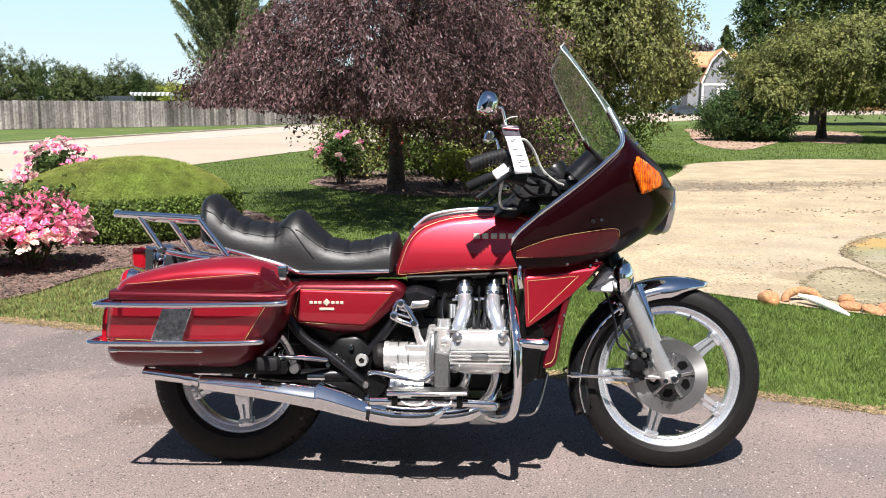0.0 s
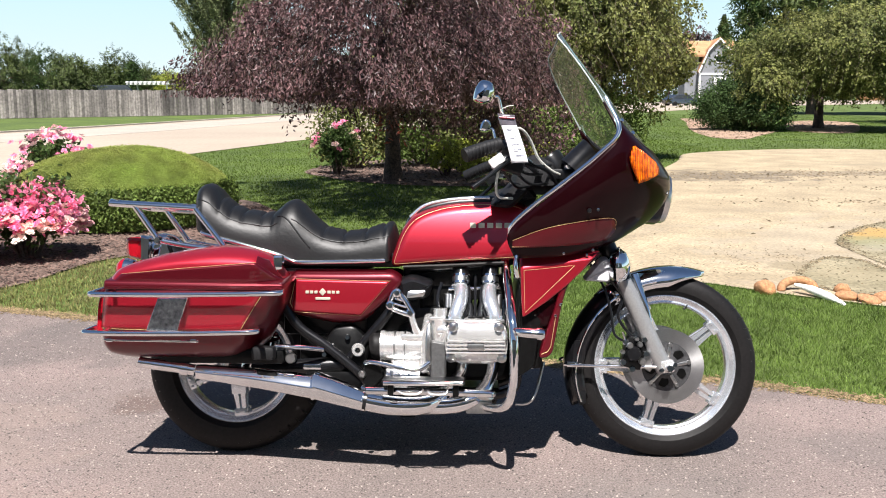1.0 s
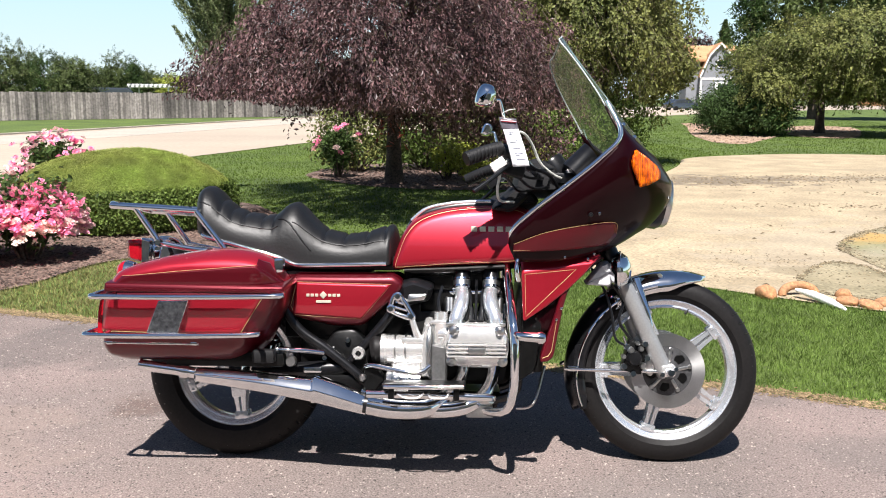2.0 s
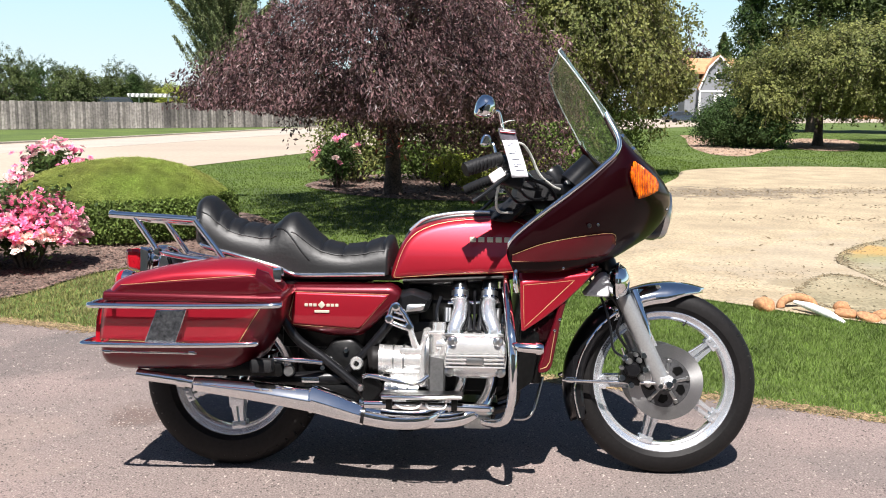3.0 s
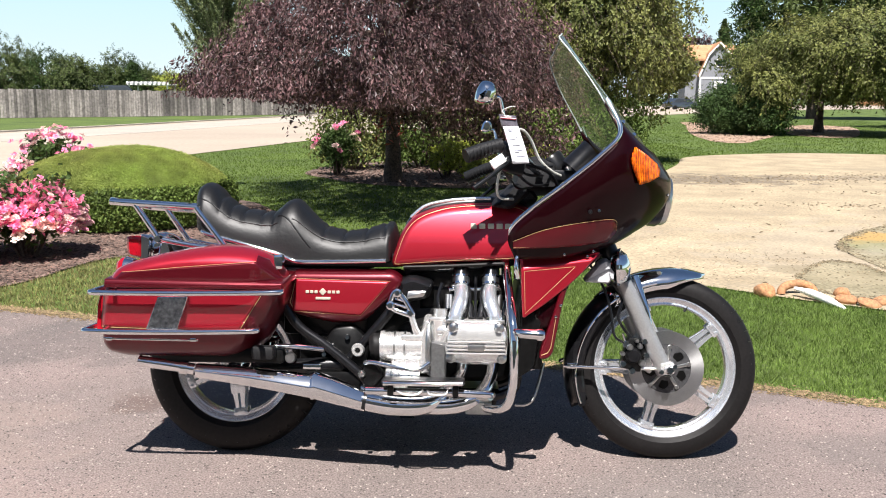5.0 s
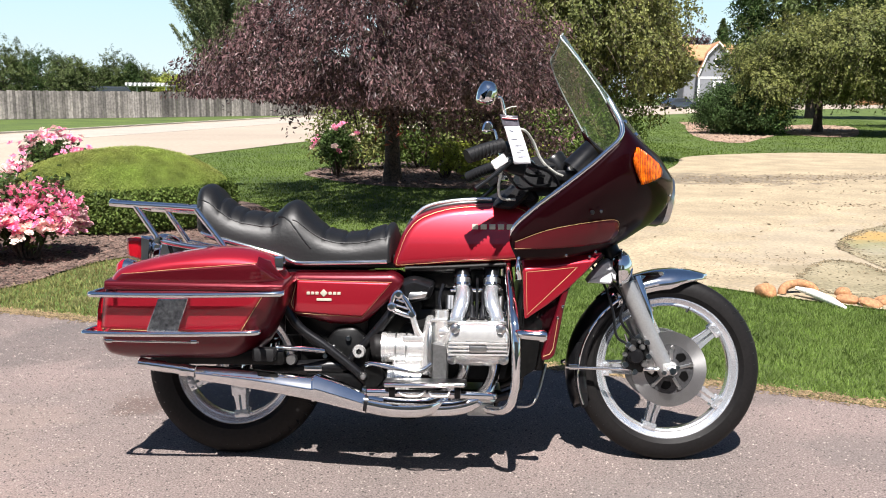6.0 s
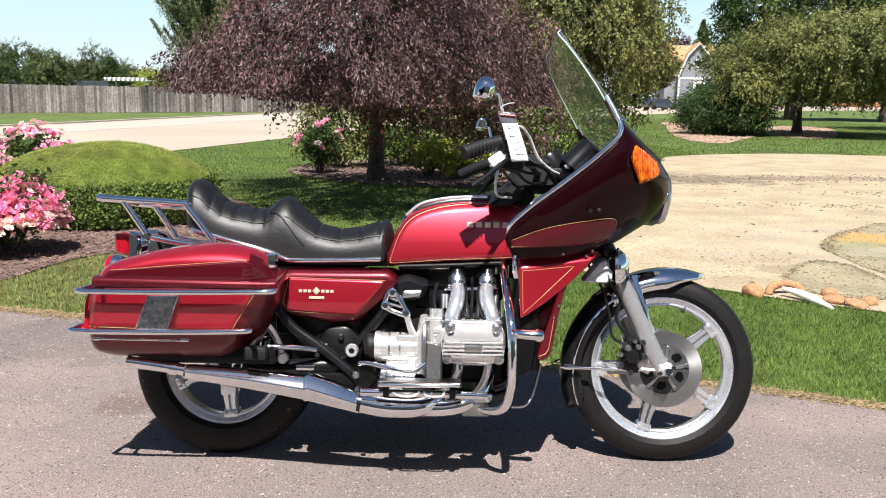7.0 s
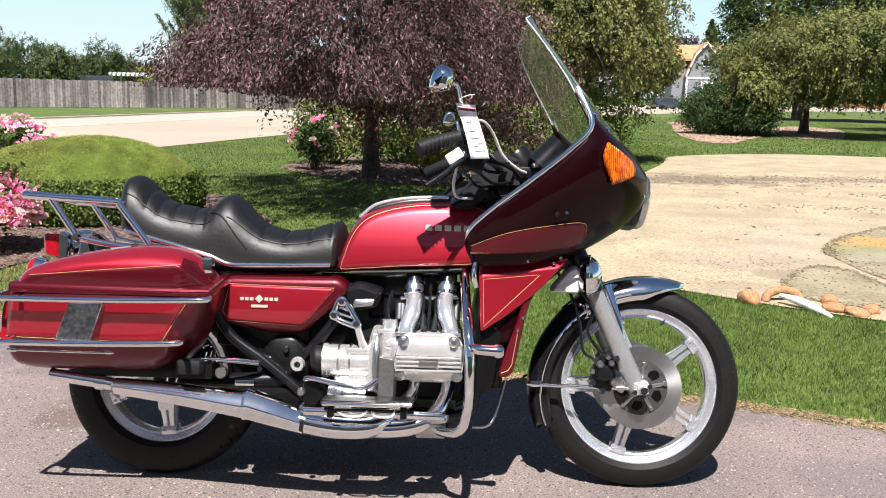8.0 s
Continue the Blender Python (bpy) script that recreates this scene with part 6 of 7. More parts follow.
    part("brake_pedal", tube([P(.515, s * .22, .385), P(.545, s * .235, .392), P(.64, s * .25, .377), P(.70, s * .25, .375), P(.735, s * .24, .395)], .0085, 10), CHROME, bike, "chrome pedal lever")
    part("pedal_plate", pillow(rounded([(.505, .305), (.545, .295), (.585, .345), (.54, .395), (.51, .385)], .02), [(s * .19, .004), (s * .20, 0), (s * .215, 0), (s * .22, .004)]), ENGINE_BLACK, bike)
    part("pivot_cap", lathe([(0, .012), (.009, .012), (.013, .006), (.014, 0)], P(.505, s * .22, .345), (0, -s, 0), 18), DULL, bike)
    part("peg_joint", lathe([(0, .014), (.008, .014), (.011, 0)], P(.51, s * .225, .302), (0, -s, 0), 10), CHROME, bike)

# frame and rear
for s in (1, -1):
    part("frame_tube", tube([P(.20, s * .17, .66), P(.27, s * .175, .515), P(.38, s * .18, .43), P(.50, s * .185, .33), P(.53, s * .17, .27)], .0165, 14), BLACK, bike, "black frame tube")
    part("frame_tube", tube([P(.43, s * .16, .36), P(.52, s * .165, .46), P(.60, s * .16, .56), P(.66, s * .12, .66)], .017, 14), BLACK, bike)
    part("frame_tube", tube([P(.66, s * .10, .69), P(.85, s * .11, .705), P(1.02, s * .10, .725), P(1.18, s * .05, .80)], .018, 14), BLACK, bike)
    part("down_tube", tube([P(1.10, s * .10, .76), P(1.07, s * .14, .55), P(1.04, s * .14, .35), P(.98, s * .13, .25), P(.6, s * .14, .22)], .016, 12), BLACK, bike)
    part("swing_arm", tube([P(.50, s * .14, .36), P(.30, s * .15, .35), P(.03, s * .13, .325)], [.03, .028, .026], 14), BLACK, bike)
    part("pivot_nut", lathe([(.009, .004), (.010, .014), (.019, .014), (.023, .006), (.024, 0), (.009, 0)], P(.487, s * .185, .42), (0, -s, 0), 22, True), CAST, bike)
    part("frame_gusset", pillow(rounded([(.36, .43), (.50, .33), (.53, .44), (.47, .50), (.40, .49)], .02), [(s * .13, 0), (s * .165, 0), (s * .17, .006)]), ENGINE_BLACK, bike)
    for x, z in ((.395, .43), (.418, .405), (.45, .462), (.37, .40)):
        part("gusset_bolt", lathe([(0, .012), (.008, .012), (.011, 0)], P(x, s * .172, z), (0, -s, 0), 10), CHROME, bike)
    sh = part("shock_absorber", tube([P(.18, s * .20, .64), P(.105, s * .20, .36)], .020, 14), CHROME, bike, "chrome shock absorber")
    bm = bmesh.new()
    add_tube(bm, [P(.175 - .06 * k / 80 + .031 * math.cos(k * .62), s * .20 + .031 * math.sin(k * .62), .62 - .21 * k / 80) for k in range(81)], .0055, 6)
    part("shock_spring", bm, CHROME, sh)
    part("passenger_peg_bar", tube([P(.215, s * .24, .445), P(.30, s * .23, .44), P(.37, s * .20, .425)], .0085, 10), CHROME, bike, "chrome bar beneath the side panel")
    part("bar_end", lathe([(0, .02), (.016, .02), (.019, .012), (.019, 0)], P(.267, s * .235, .405), (0, -s, 0), 18), DULL, bike)
    # Black filler bar stands in for the shade between bag and rim.
    part("under_bag_filler", box(P(.05, s * .25, .415), (.40, .05, .05), .012), ENGINE_BLACK, bike)
    part("hinge_block", box(P(.19, s * .30, .44), (.075, .06, .045), .012), PLASTIC, bike)
part("final_drive", lathe([(0, .06), (.06, .06), (.085, .03), (.09, -.03), (.05, -.06), (0, -.06)], P(.03, -.11, .322), LAT, 28), ENGINE_BLACK, bike)
# Dark filler box added to close the gap under the saddle rail.
part("under_seat_filler", box(P(.38, 0, .705), (.50, .27, .05), .01), ENGINE_BLACK, bike)
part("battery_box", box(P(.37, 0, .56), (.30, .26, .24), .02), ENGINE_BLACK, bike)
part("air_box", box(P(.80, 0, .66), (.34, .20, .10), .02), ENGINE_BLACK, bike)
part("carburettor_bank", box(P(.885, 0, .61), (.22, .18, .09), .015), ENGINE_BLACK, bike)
part("carburettor_linkage", tube([P(.795, .13, .625), P(.885, .145, .63), P(.97, .13, .63)], .007, 10), CHROME, bike)
for x in (.79, .80, .965):
    part("carburettor_bowl", tube([P(x, .11, .60), P(x, .125, .555)], [.016, .012], 12), DULL, bike)
part("breather_hose", tube([P(.77, .15, .65), P(.757, .17, .60), P(.765, .18, .545)], .006, 8), BLACK, bike)
part("radiator", box(P(1.085, 0, .52), (.05, .44, .36), .01), ENGINE_BLACK, bike)
part("radiator_shroud", pillow(rounded([(1.02, .33), (1.09, .38), (1.12, .62), (1.03, .68), (1.01, .5)], .02), [(-.25, .01), (-.22, 0), (.22, 0), (.25, .01)]), ENGINE_BLACK, bike)
horn = part("tool_pouch", pillow(rounded([(.632, .580), (.727, .600), (.745, .655), (.67, .680), (.622, .66)], .018), [(.10, .01), (.12, 0), (.16, 0), (.175, .006), (.185, .016)]), BLACK, bike, "black plastic housing with grey face")
part("housing_face", pillow(rounded([(.650, .600), (.712, .608), (.722, .632), (.655, .630)], .01), [(.180, 0), (.186, .002), (.188, .006)]), DULL, horn)
# Dark filler added behind the housing so that no lawn shows through.
part("gap_filler", box(P(.765, 0, .565), (.17, .19, .14), .02), ENGINE_BLACK, bike)
# Hidden boxes added to block sunlight, so the bike's shadow stays solid.
part("sun_blocker", box(P(.54, 0, .270), (.48, .37, .09), .02), ENGINE_BLACK, bike, "hidden black box added to block sunlight under the engine")
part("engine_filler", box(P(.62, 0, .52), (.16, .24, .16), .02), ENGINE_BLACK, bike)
part("inner_sun_blocker", box(P(.52, 0, .42), (.50, .24, .24), .02), ENGINE_BLACK, bike)
part("centre_stand", tube([P(1.128, .10, .36), P(1.10, .12, .25), P(1.072, .13, .218), P(1.03, .13, .214)], .0055, 8, n=3), DULL, bike, "thin bent metal stay")
stand = part("side_stand", tube([Vector((.64, .17, .22)), Vector((.63, .27, .13)), Vector((.62, .37, .074))], .012, 10, n=3), BLACK, bike, "black side stand")
part("stand_foot", box((.62, .375, .070), (.06, .05, .010), .003, Matrix.Rotation(LEAN_ANGLE, 3, "X")), BLACK, stand)
part("rear_mudguard", guard(40, 172, .365, .09, .026, .322), BLACK, bike, "black rear mudguard")

# fuel tank
tank_out = [(p.x, p.y) for p in spline([(.601, .708, 0), (.612, .772, 0), (.640, .838, 0), (.686, .883, 0), (.77, .913, 0), (.88, .926, 0), (.99, .925, 0), (1.06, .90, 0), (1.09, .82, 0), (1.08, .745, 0), (1.0, .728, 0), (.80, .718, 0), (.68, .708, 0)], 5, True)]
def tank_face(x, z):
    return .170 - 1.35 * max(0.0, z - .735) ** 2 - .10 * (x - .83) ** 2


tank = None
for s in (1, -1):
    bm, on = panel(tank_out, tank_face, .030, .040, -.002, s, 60, 26)
    half = part("tank_half" if tank else "fuel_tank", bm, PAINT, tank or bike, "glossy red fuel tank with gold line")
    tank = tank or half
    part("gold_line", painted_line([(p.x, p.y) for p in inset_ring(tank_out, .013)], on, s, .0010, True, 2), GOLD, half, "thin gold pinstripe")
part("tank_top_cover", pillow([(p.x, p.y) for p in spline([(.640, .835, 0), (.668, .882, 0), (.71, .912, 0), (.80, .934, 0), (.90, .941, 0), (.96, .938, 0), (.96, .90, 0), (.80, .88, 0), (.70, .85, 0)], 5, True)],
                              [(.105, .016), (.10, .006), (.085, 0), (-.085, 0), (-.10, .006), (-.105, .016)]), BLACK, tank, "black tank top lid")
for s in (.098, -.098):
    part("tank_trim", tube([P(.66, s, .868), P(.71, s, .908), P(.79, s, .927), P(.88, s, .934), P(.93, s, .934)], .0065, 10), ALLOY, tank, "bright trim strip")
    part("lower_tank_trim", tube([P(.64, s * 1.6, .705), P(.80, s * 1.6, .712), P(.98, s * 1.6, .722)], .006, 8), RUBBER, tank)
for s in (1, -1):
    badge = bmesh.new()
    for k in range(5):
        x = .874 + k * .029
        add_box(badge, P(x, s * .1535, .848), (.021, .008, .018), .002)
    part("tank_badge", badge, SILVER, tank, "silver badge of plain bars")
part("knee_pad", pillow(rounded([(.925, .915), (.955, .945), (1.01, 1.0), (1.06, .965), (1.0, .905)], .02), [(.06, .01), (.08, 0), (.16, 0), (.18, .012)]), PLASTIC, bike, "black vinyl fairing pocket")
part("knee_pad", pillow(rounded([(.90, .925), (.945, .955), (1.05, .99), (1.10, .93), (1.0, .90)], .02), [(-.18, .012), (-.16, 0), (.06, 0), (.08, .01)]), PLASTIC, bike)

# seat
SEAT = spline([Vector(q) for q in ((-.088, .925, .885), (-.078, .955, .84), (-.05, .972, .815), (-.02, .962, .80), (.01, .930, .79), (.05, .898, .78), (.10, .881, .768), (.17, .874, .75), (.20, .886, .742),
                                   (.225, .908, .735), (.25, .918, .728), (.275, .910, .722), (.31, .873, .72), (.35, .836, .72), (.40, .814, .72), (.46, .810, .72), (.52, .822, .722), (.57, .838, .722), (.598, .838, .725), (.612, .80, .73))], 9)
PLEATS = [SEAT[i].x for i in (36, 44, 52, 60, 67, 120, 131, 142, 153)]


def seat_at(i, a, grow=0.0):
    """A place on the saddle's skin at station i; a: angle over its top from the right side."""
    x, zt, zb = SEAT[i]
    e = min(1.0, (x + .09) / .05, (.618 - x) / .04)
    hw = .158 * math.sqrt(max(.12, 1 - (1 - e) ** 2)) + grow
    c, d = math.cos(a), math.sin(a)
    top = max(0.0, min(1.0, (d - .50) / .12))
    zt = zt - top * sum(.0075 * math.exp(-((x - q) / .0055) ** 2) for q in PLEATS) + top * .003
    return P(x, hw * math.copysign(abs(c) ** .62, c), zb + (zt + grow - zb) * abs(d) ** .62)


bm = bmesh.new()
rings = [[bm.verts.new(seat_at(i, math.pi * k / 28)) for k in range(29)] for i in range(len(SEAT))]
for q, r in zip(rings, rings[1:]):
    for k in range(28):
        bm.faces.new((q[k], q[k + 1], r[k + 1], r[k]))
    bm.faces.new((q[0], r[0], r[28], q[28]))
bm.faces.new(rings[0]), bm.faces.new(rings[-1][::-1])
seat = part("saddle", bm, VINYL, bike, "black stitched vinyl touring saddle", 70)
for a in (.62, math.pi - .62):
    part("seam_piping", tube([seat_at(i, a, .001) for i in range(15, 81, 6)], .0022, 8, n=3), VINYL, seat, "raised seam")
    part("seam_piping", tube([seat_at(i, a, .001) for i in range(93, 162, 6)], .0022, 8, n=3), VINYL, seat)
    part("cushion_seam", tube([seat_at(75 + 3 * k, (.85 - .055 * k) if a < 1 else math.pi - (.85 - .055 * k), .001) for k in range(13)], .0026, 8, n=3), VINYL, seat)
for i in (36, 44, 52, 60, 67, 120, 131, 142, 153):
    part("tuck", tube([seat_at(i, .62 + (math.pi - 1.24) * k / 8, -.0005) for k in range(9)], .0018, 6, n=2), BLACK, seat, "stitched tuck")
for s in (1, -1):
    part("seat_rail", tube([P(-.045, s * .16, .822), P(-.02, s * .168, .812), P(.12, s * .172, .775), P(.215, s * .172, .748), (P(.262, s * .174, .727)), P(.30, s * .175, .722), P(.44, s * .175, .725), P(.58, s * .172, .729)], .0072, 12), CHROME, bike, "chrome saddle rail")

# side covers
def cover_face(x, z):
    return .194 - 1.1 * (z - .63) ** 2 - 4.0 * max(0.0, .565 - z) ** 2 - .12 * (x - .42) ** 2


def bag_face(x, z):
    return float(np.interp(z, [.40, .445, .475, .51, .535, .62, .65, .69], [.270, .318, .342, .358, .380, .388, .390, .389])) - .05 * (x + .03) ** 2 - .52 * (x - .150 - (z - .53) * .672 + math.hypot(x - .150 - (z - .53) * .672, .022))


def lid_face(x, z):
    return float(np.interp(z, [.66, .70, .735, .755, .775, .80], [.379, .384, .388, .386, .375, .346])) - .05 * (x + .03) ** 2 - .8 * max(0.0, x - .190)


for s in (1, -1):
    sc = rounded([(.222, .612), (.262, .690), (.612, .692), (.640, .665), (.632, .640), (.50, .508), (.40, .505), (.265, .540), (.238, .565)], .026, 6)
    bm, on = panel(sc, cover_face, .022, .018, .13, s, 56, 22)
    cv = part("side_cover", bm, CANDY, bike, "two-tone red side cover with gold outline")
    sheet_part("bright_field", inlay([(.264, .556), (.279, .667), (.597, .661), (.496, .541)], on, s), PAINT, cv, .001, "brighter red painted field")
    part("gold_line", painted_line([(.258, .585), (.280, .668), (.598, .662), (.496, .540), (.272, .553)], on, s, .0010, True), GOLD, cv, "thin gold pinstripe")
    em = bmesh.new()
    for j in range(8):
        x = .318 + j * .0148
        if j not in (3, 4):
            add_box(em, P(x, s * .196, .624), (.0115, .004, .010), .0015)
    add_box(em, P(.3705, s * .197, .625), (.019, .005, .019), .002, Matrix.Rotation(math.pi / 4, 3, "Y"))
    add_box(em, P(.371, s * .196, .602), (.052, .004, .009), .002)
    part("side_badge", em, SILVER, cv, "silver badge of plain shapes")

# saddlebags
for s in (1, -1):
    bm, on = panel(rounded([(-.345, .458), (-.335, .425), (-.28, .403), (.13, .407), (.190, .455), (.258, .60), (.274, .690), (-.290, .690), (-.315, .655)], .03, 6), bag_face, .032, .05, .18, s, 60, 30)
    bag = part("saddlebag", bm, CANDY, bike, "two-tone glossy red hard saddlebag")
    sheet_part("bright_field", inlay([(-.318, .540), (-.292, .660), (.208, .660), (.130, .532)], on, s), PAINT, bag, .001, "brighter red painted field")
    part("gold_line", painted_line([(.210, .658), (.172, .600), (.130, .532)], lambda x, z: on(x, z) + .0015, s, .0010), GOLD, bag)
    part("gold_line", painted_line([(-.318, .538), (-.10, .534), (.130, .531)], lambda x, z: on(x, z) + .0015, s, .0010), GOLD, bag)
    lid_out = [(p.x, p.y) for p in spline([(-.296, .682, 0), (-.278, .715, 0), (-.235, .740, 0), (-.12, .772, 0), (.03, .795, 0), (.13, .795, 0), (.205, .778, 0), (.245, .740, 0), (.274, .684, 0), (.25, .666, 0), (-.02, .664, 0), (-.275, .664, 0)], 6, True)]
    bm, on = panel(lid_out, lid_face, .034, .06, .18, s, 60, 26, .055)
    lid = part("lid", bm, PAINT, bag, "domed red lid")
    sheet_part("dark_field", inlay([(-.284, .680), (-.244, .7175), (.190, .757), (.262, .690)], on, s), CANDY, lid, .001, "darker red painted lower band")
    sheet_part("dark_field", inlay([(.190, .757), (.190, .774), (.222, .758), (.262, .690)], on, s), CANDY, lid, .001)
    part("lid_seam", pillow(rounded([(-.300, .668), (.278, .668), (.276, .692), (-.297, .698)], .006), [(s * .18, 0), (s * .384, 0), (s * .390, .002), (s * .393, .007)]), CANDY, bag, "lid edge moulding")
    part("gold_line", painted_line([(-.243, .718), (-.05, .738), (.188, .7575)], on, s, .0010), GOLD, lid, "thin gold pinstripe")
    for z0, x0, x1 in ((.662, -.322, .272), (.537, -.350, .195)):
        rail = part("guard_rail", tube([P(x1 - .02, s * .36, z0 + .006), P(x1, s * .40, z0 + .006), P(x1 - .03, s * .425, z0 + .005), P((x0 + x1) / 2, s * .43, z0), P(x0 + .02, s * .425, z0 - .002), P(x0 - .005, s * .40, z0 - .002), P(x0 + .01, s * .34, z0 - .002)],
                                        .0088, 12), CHROME, bag, "chrome guard rail")
        part("rail_foot", tube([P(x1 - .04, s * .38, z0 + .005), P(x1 - .035, s * .425, z0 + .005)], .007, 8), CHROME, rail)
        part("rail_foot", tube([P(x0 + .06, s * .38, z0), P(x0 + .06, s * .425, z0)], .007, 8), CHROME, rail)
    part("mirror_plate", pillow(rounded([(-.160, .541), (-.060, .541), (-.022, .648), (-.118, .646)], .003, 2), [(s * .380, 0), (s * .412, 0), (s * .414, .002)]), PLATE, bag, "square polished metal plate")
    part("latch", tube([P(-.285, s * .392, .506), P(-.28, s * .402, .506), P(-.02, s * .402, .504), P(-.008, s * .392, .504)], .0035, 8, n=3), CHROME, bag, "slim chrome latch bar")
    for x in (-.283, -.012):
        part("latch_end", box(P(x, s * .398, .505), (.022, .016, .012), .004), CHROME, bag)
    part("side_reflector", pillow(rounded([(-.342, .52), (-.318, .52), (-.305, .63), (-.325, .64), (-.335, .60)], .008), [(s * .30, 0), (s * .355, 0), (s * .36, .003)]), REDLENS, bag, "red rear reflector")
    part("lid_hinge", box(P(.248, s * .31, .745), (.032, .04, .05), .01), CHROME, bag)

# carrier and tail
rack = part("luggage_rack", tube([P(-.345, .150, .918), P(-.325, .165, .917), P(-.056, .165, .902)], .0112, 14, n=3), CHROME, bike, "chrome tubular luggage rack")
part("rack_tube", tube([P(-.06, .165, .902), P(-.06, -.165, .902)], .0105, 14), CHROME, rack)
part("rack_tube", tube([P(-.325, -.165, .917), P(-.056, -.165, .902)], .0112, 14), CHROME, rack)
part("rack_tube", tube([P(-.325, .165, .917), P(-.362, .11, .918), P(-.368, -.11, .918), P(-.325, -.165, .917)], .0112, 14), CHROME, rack)
for s in (.055, -.055):
    part("rack_tube", tube([P(-.365, s, .912), P(-.06, s, .897)], .0065, 10), CHROME, rack)
for s in (.165, -.165):
    part("rack_leg", tube([P(-.266, s, .909), P(-.190, s, .793)], .0105, 14), CHROME, rack)
    part("rack_leg", tube([P(-.060, s * 1.04, .900), P(.043, s * 1.06, .764)], .0105, 14), CHROME, rack)
    part("rack_rail", tube([P(-.190, s, .793), P(-.09, s, .774), P(.043, s * 1.06, .762)], .0105, 14), CHROME, rack)
    part("rack_knuckle", lathe([(0, .017), (.010, .016), (.015, .006), (.015, -.006), (0, -.012)], P(-.190, s * 1.03, .794), (0, -math.copysign(1, s), 0), 16), CHROME, rack)
part("rack_joint", box(P(-.225, .10, .902), (.022, .02, .018), .005), CHROME, rack)
part("rack_plate", box(P(-.16, 0, .895), (.12, .22, .004), .001), CHROME, rack, "thin chrome plate under the rails")
tail = part("tail_light", pillow(rounded([(-.340, .716), (-.290, .705), (-.287, .788), (-.342, .786)], .014), [(-.08, .010), (-.07, 0), (.055, 0), (.066, .010)]), REDLENS, bike, "red tail light")
part("tail_housing", pillow(rounded([(-.290, .696), (-.255, .705), (-.245, .785), (-.285, .800)], .012), [(-.095, .006), (-.085, 0), (.075, 0), (.085, .006)]), CHROME, tail, "chrome tail light housing")
part("tail_stalk", tube([P(-.27, .0, .74), P(-.21, .0, .75), P(-.17, .0, .70)], [.05, .045, .05], 18), CHROME, tail)
part("tail_bracket", pillow(rounded([(-.225, .69), (-.15, .69), (-.175, .775), (-.205, .785)], .015), [(.05, .006), (.06, 0), (.10, 0), (.11, .008)]), CHROME, tail)
part("tail_boot", tube([P(-.19, .06, .755), P(-.165, .05, .70)], [.036, .045], 18), BLACK, tail)
for s in (.235, -.235):
    sg = part("turn_signal", lathe([(0, .035), (.02, .035), (.038, .025), (.046, .0), (.042, -.018), (0, -.03)], P(-.275, s, .700), (1, 0, 0), 24), CHROME, bike, "round chrome turn signal")
    part("signal_lens", lathe([(.045, .0), (.043, -.012), (.03, -.026), (0, -.032)], P(-.280, s, .700), (1, 0, 0), 24), REDLENS, sg, "red lens")
    part("signal_stem", tube([P(-.26, s, .70), P(-.2, s * .6, .70), P(-.17, s * .3, .70)], .011, 10), CHROME, sg)

# fairing
def fairing_rows(s):
    return [[P(x, k * s, z) for x, z, k in row] for row in (
        [(1.008, .762, .295), (1.15, .768, .295), (1.295, .790, .23), (1.40, .826, .14), (1.45, .838, 0)],
        [(.984, .842, .325), (1.15, .846, .335), (1.33, .868, .275), (1.45, .868, .155), (1.495, .866, 0)],
        [(1.050, .918, .350), (1.20, .925, .365), (1.37, .935, .30), (1.50, .938, .17), (1.542, .935, 0)],
        [(1.150, 1.0, .375), (1.27, 1.008, .385), (1.40, 1.01, .325), (1.505, 1.005, .20), (1.548, .995, 0)],
        [(1.255, 1.090, .385), (1.33, 1.09, .380), (1.41, 1.078, .325), (1.48, 1.055, .21), (1.52, 1.045, 0)],
        [(1.312, 1.160, .372), (1.35, 1.148, .358), (1.405, 1.118, .30), (1.455, 1.095, .19), (1.485, 1.09, 0)],
        [(1.272, 1.258, .328), (1.312, 1.215, .315), (1.375, 1.155, .262), (1.435, 1.11, .155), (1.468, 1.105, 0)])]
bm = bmesh.new()
fair = None
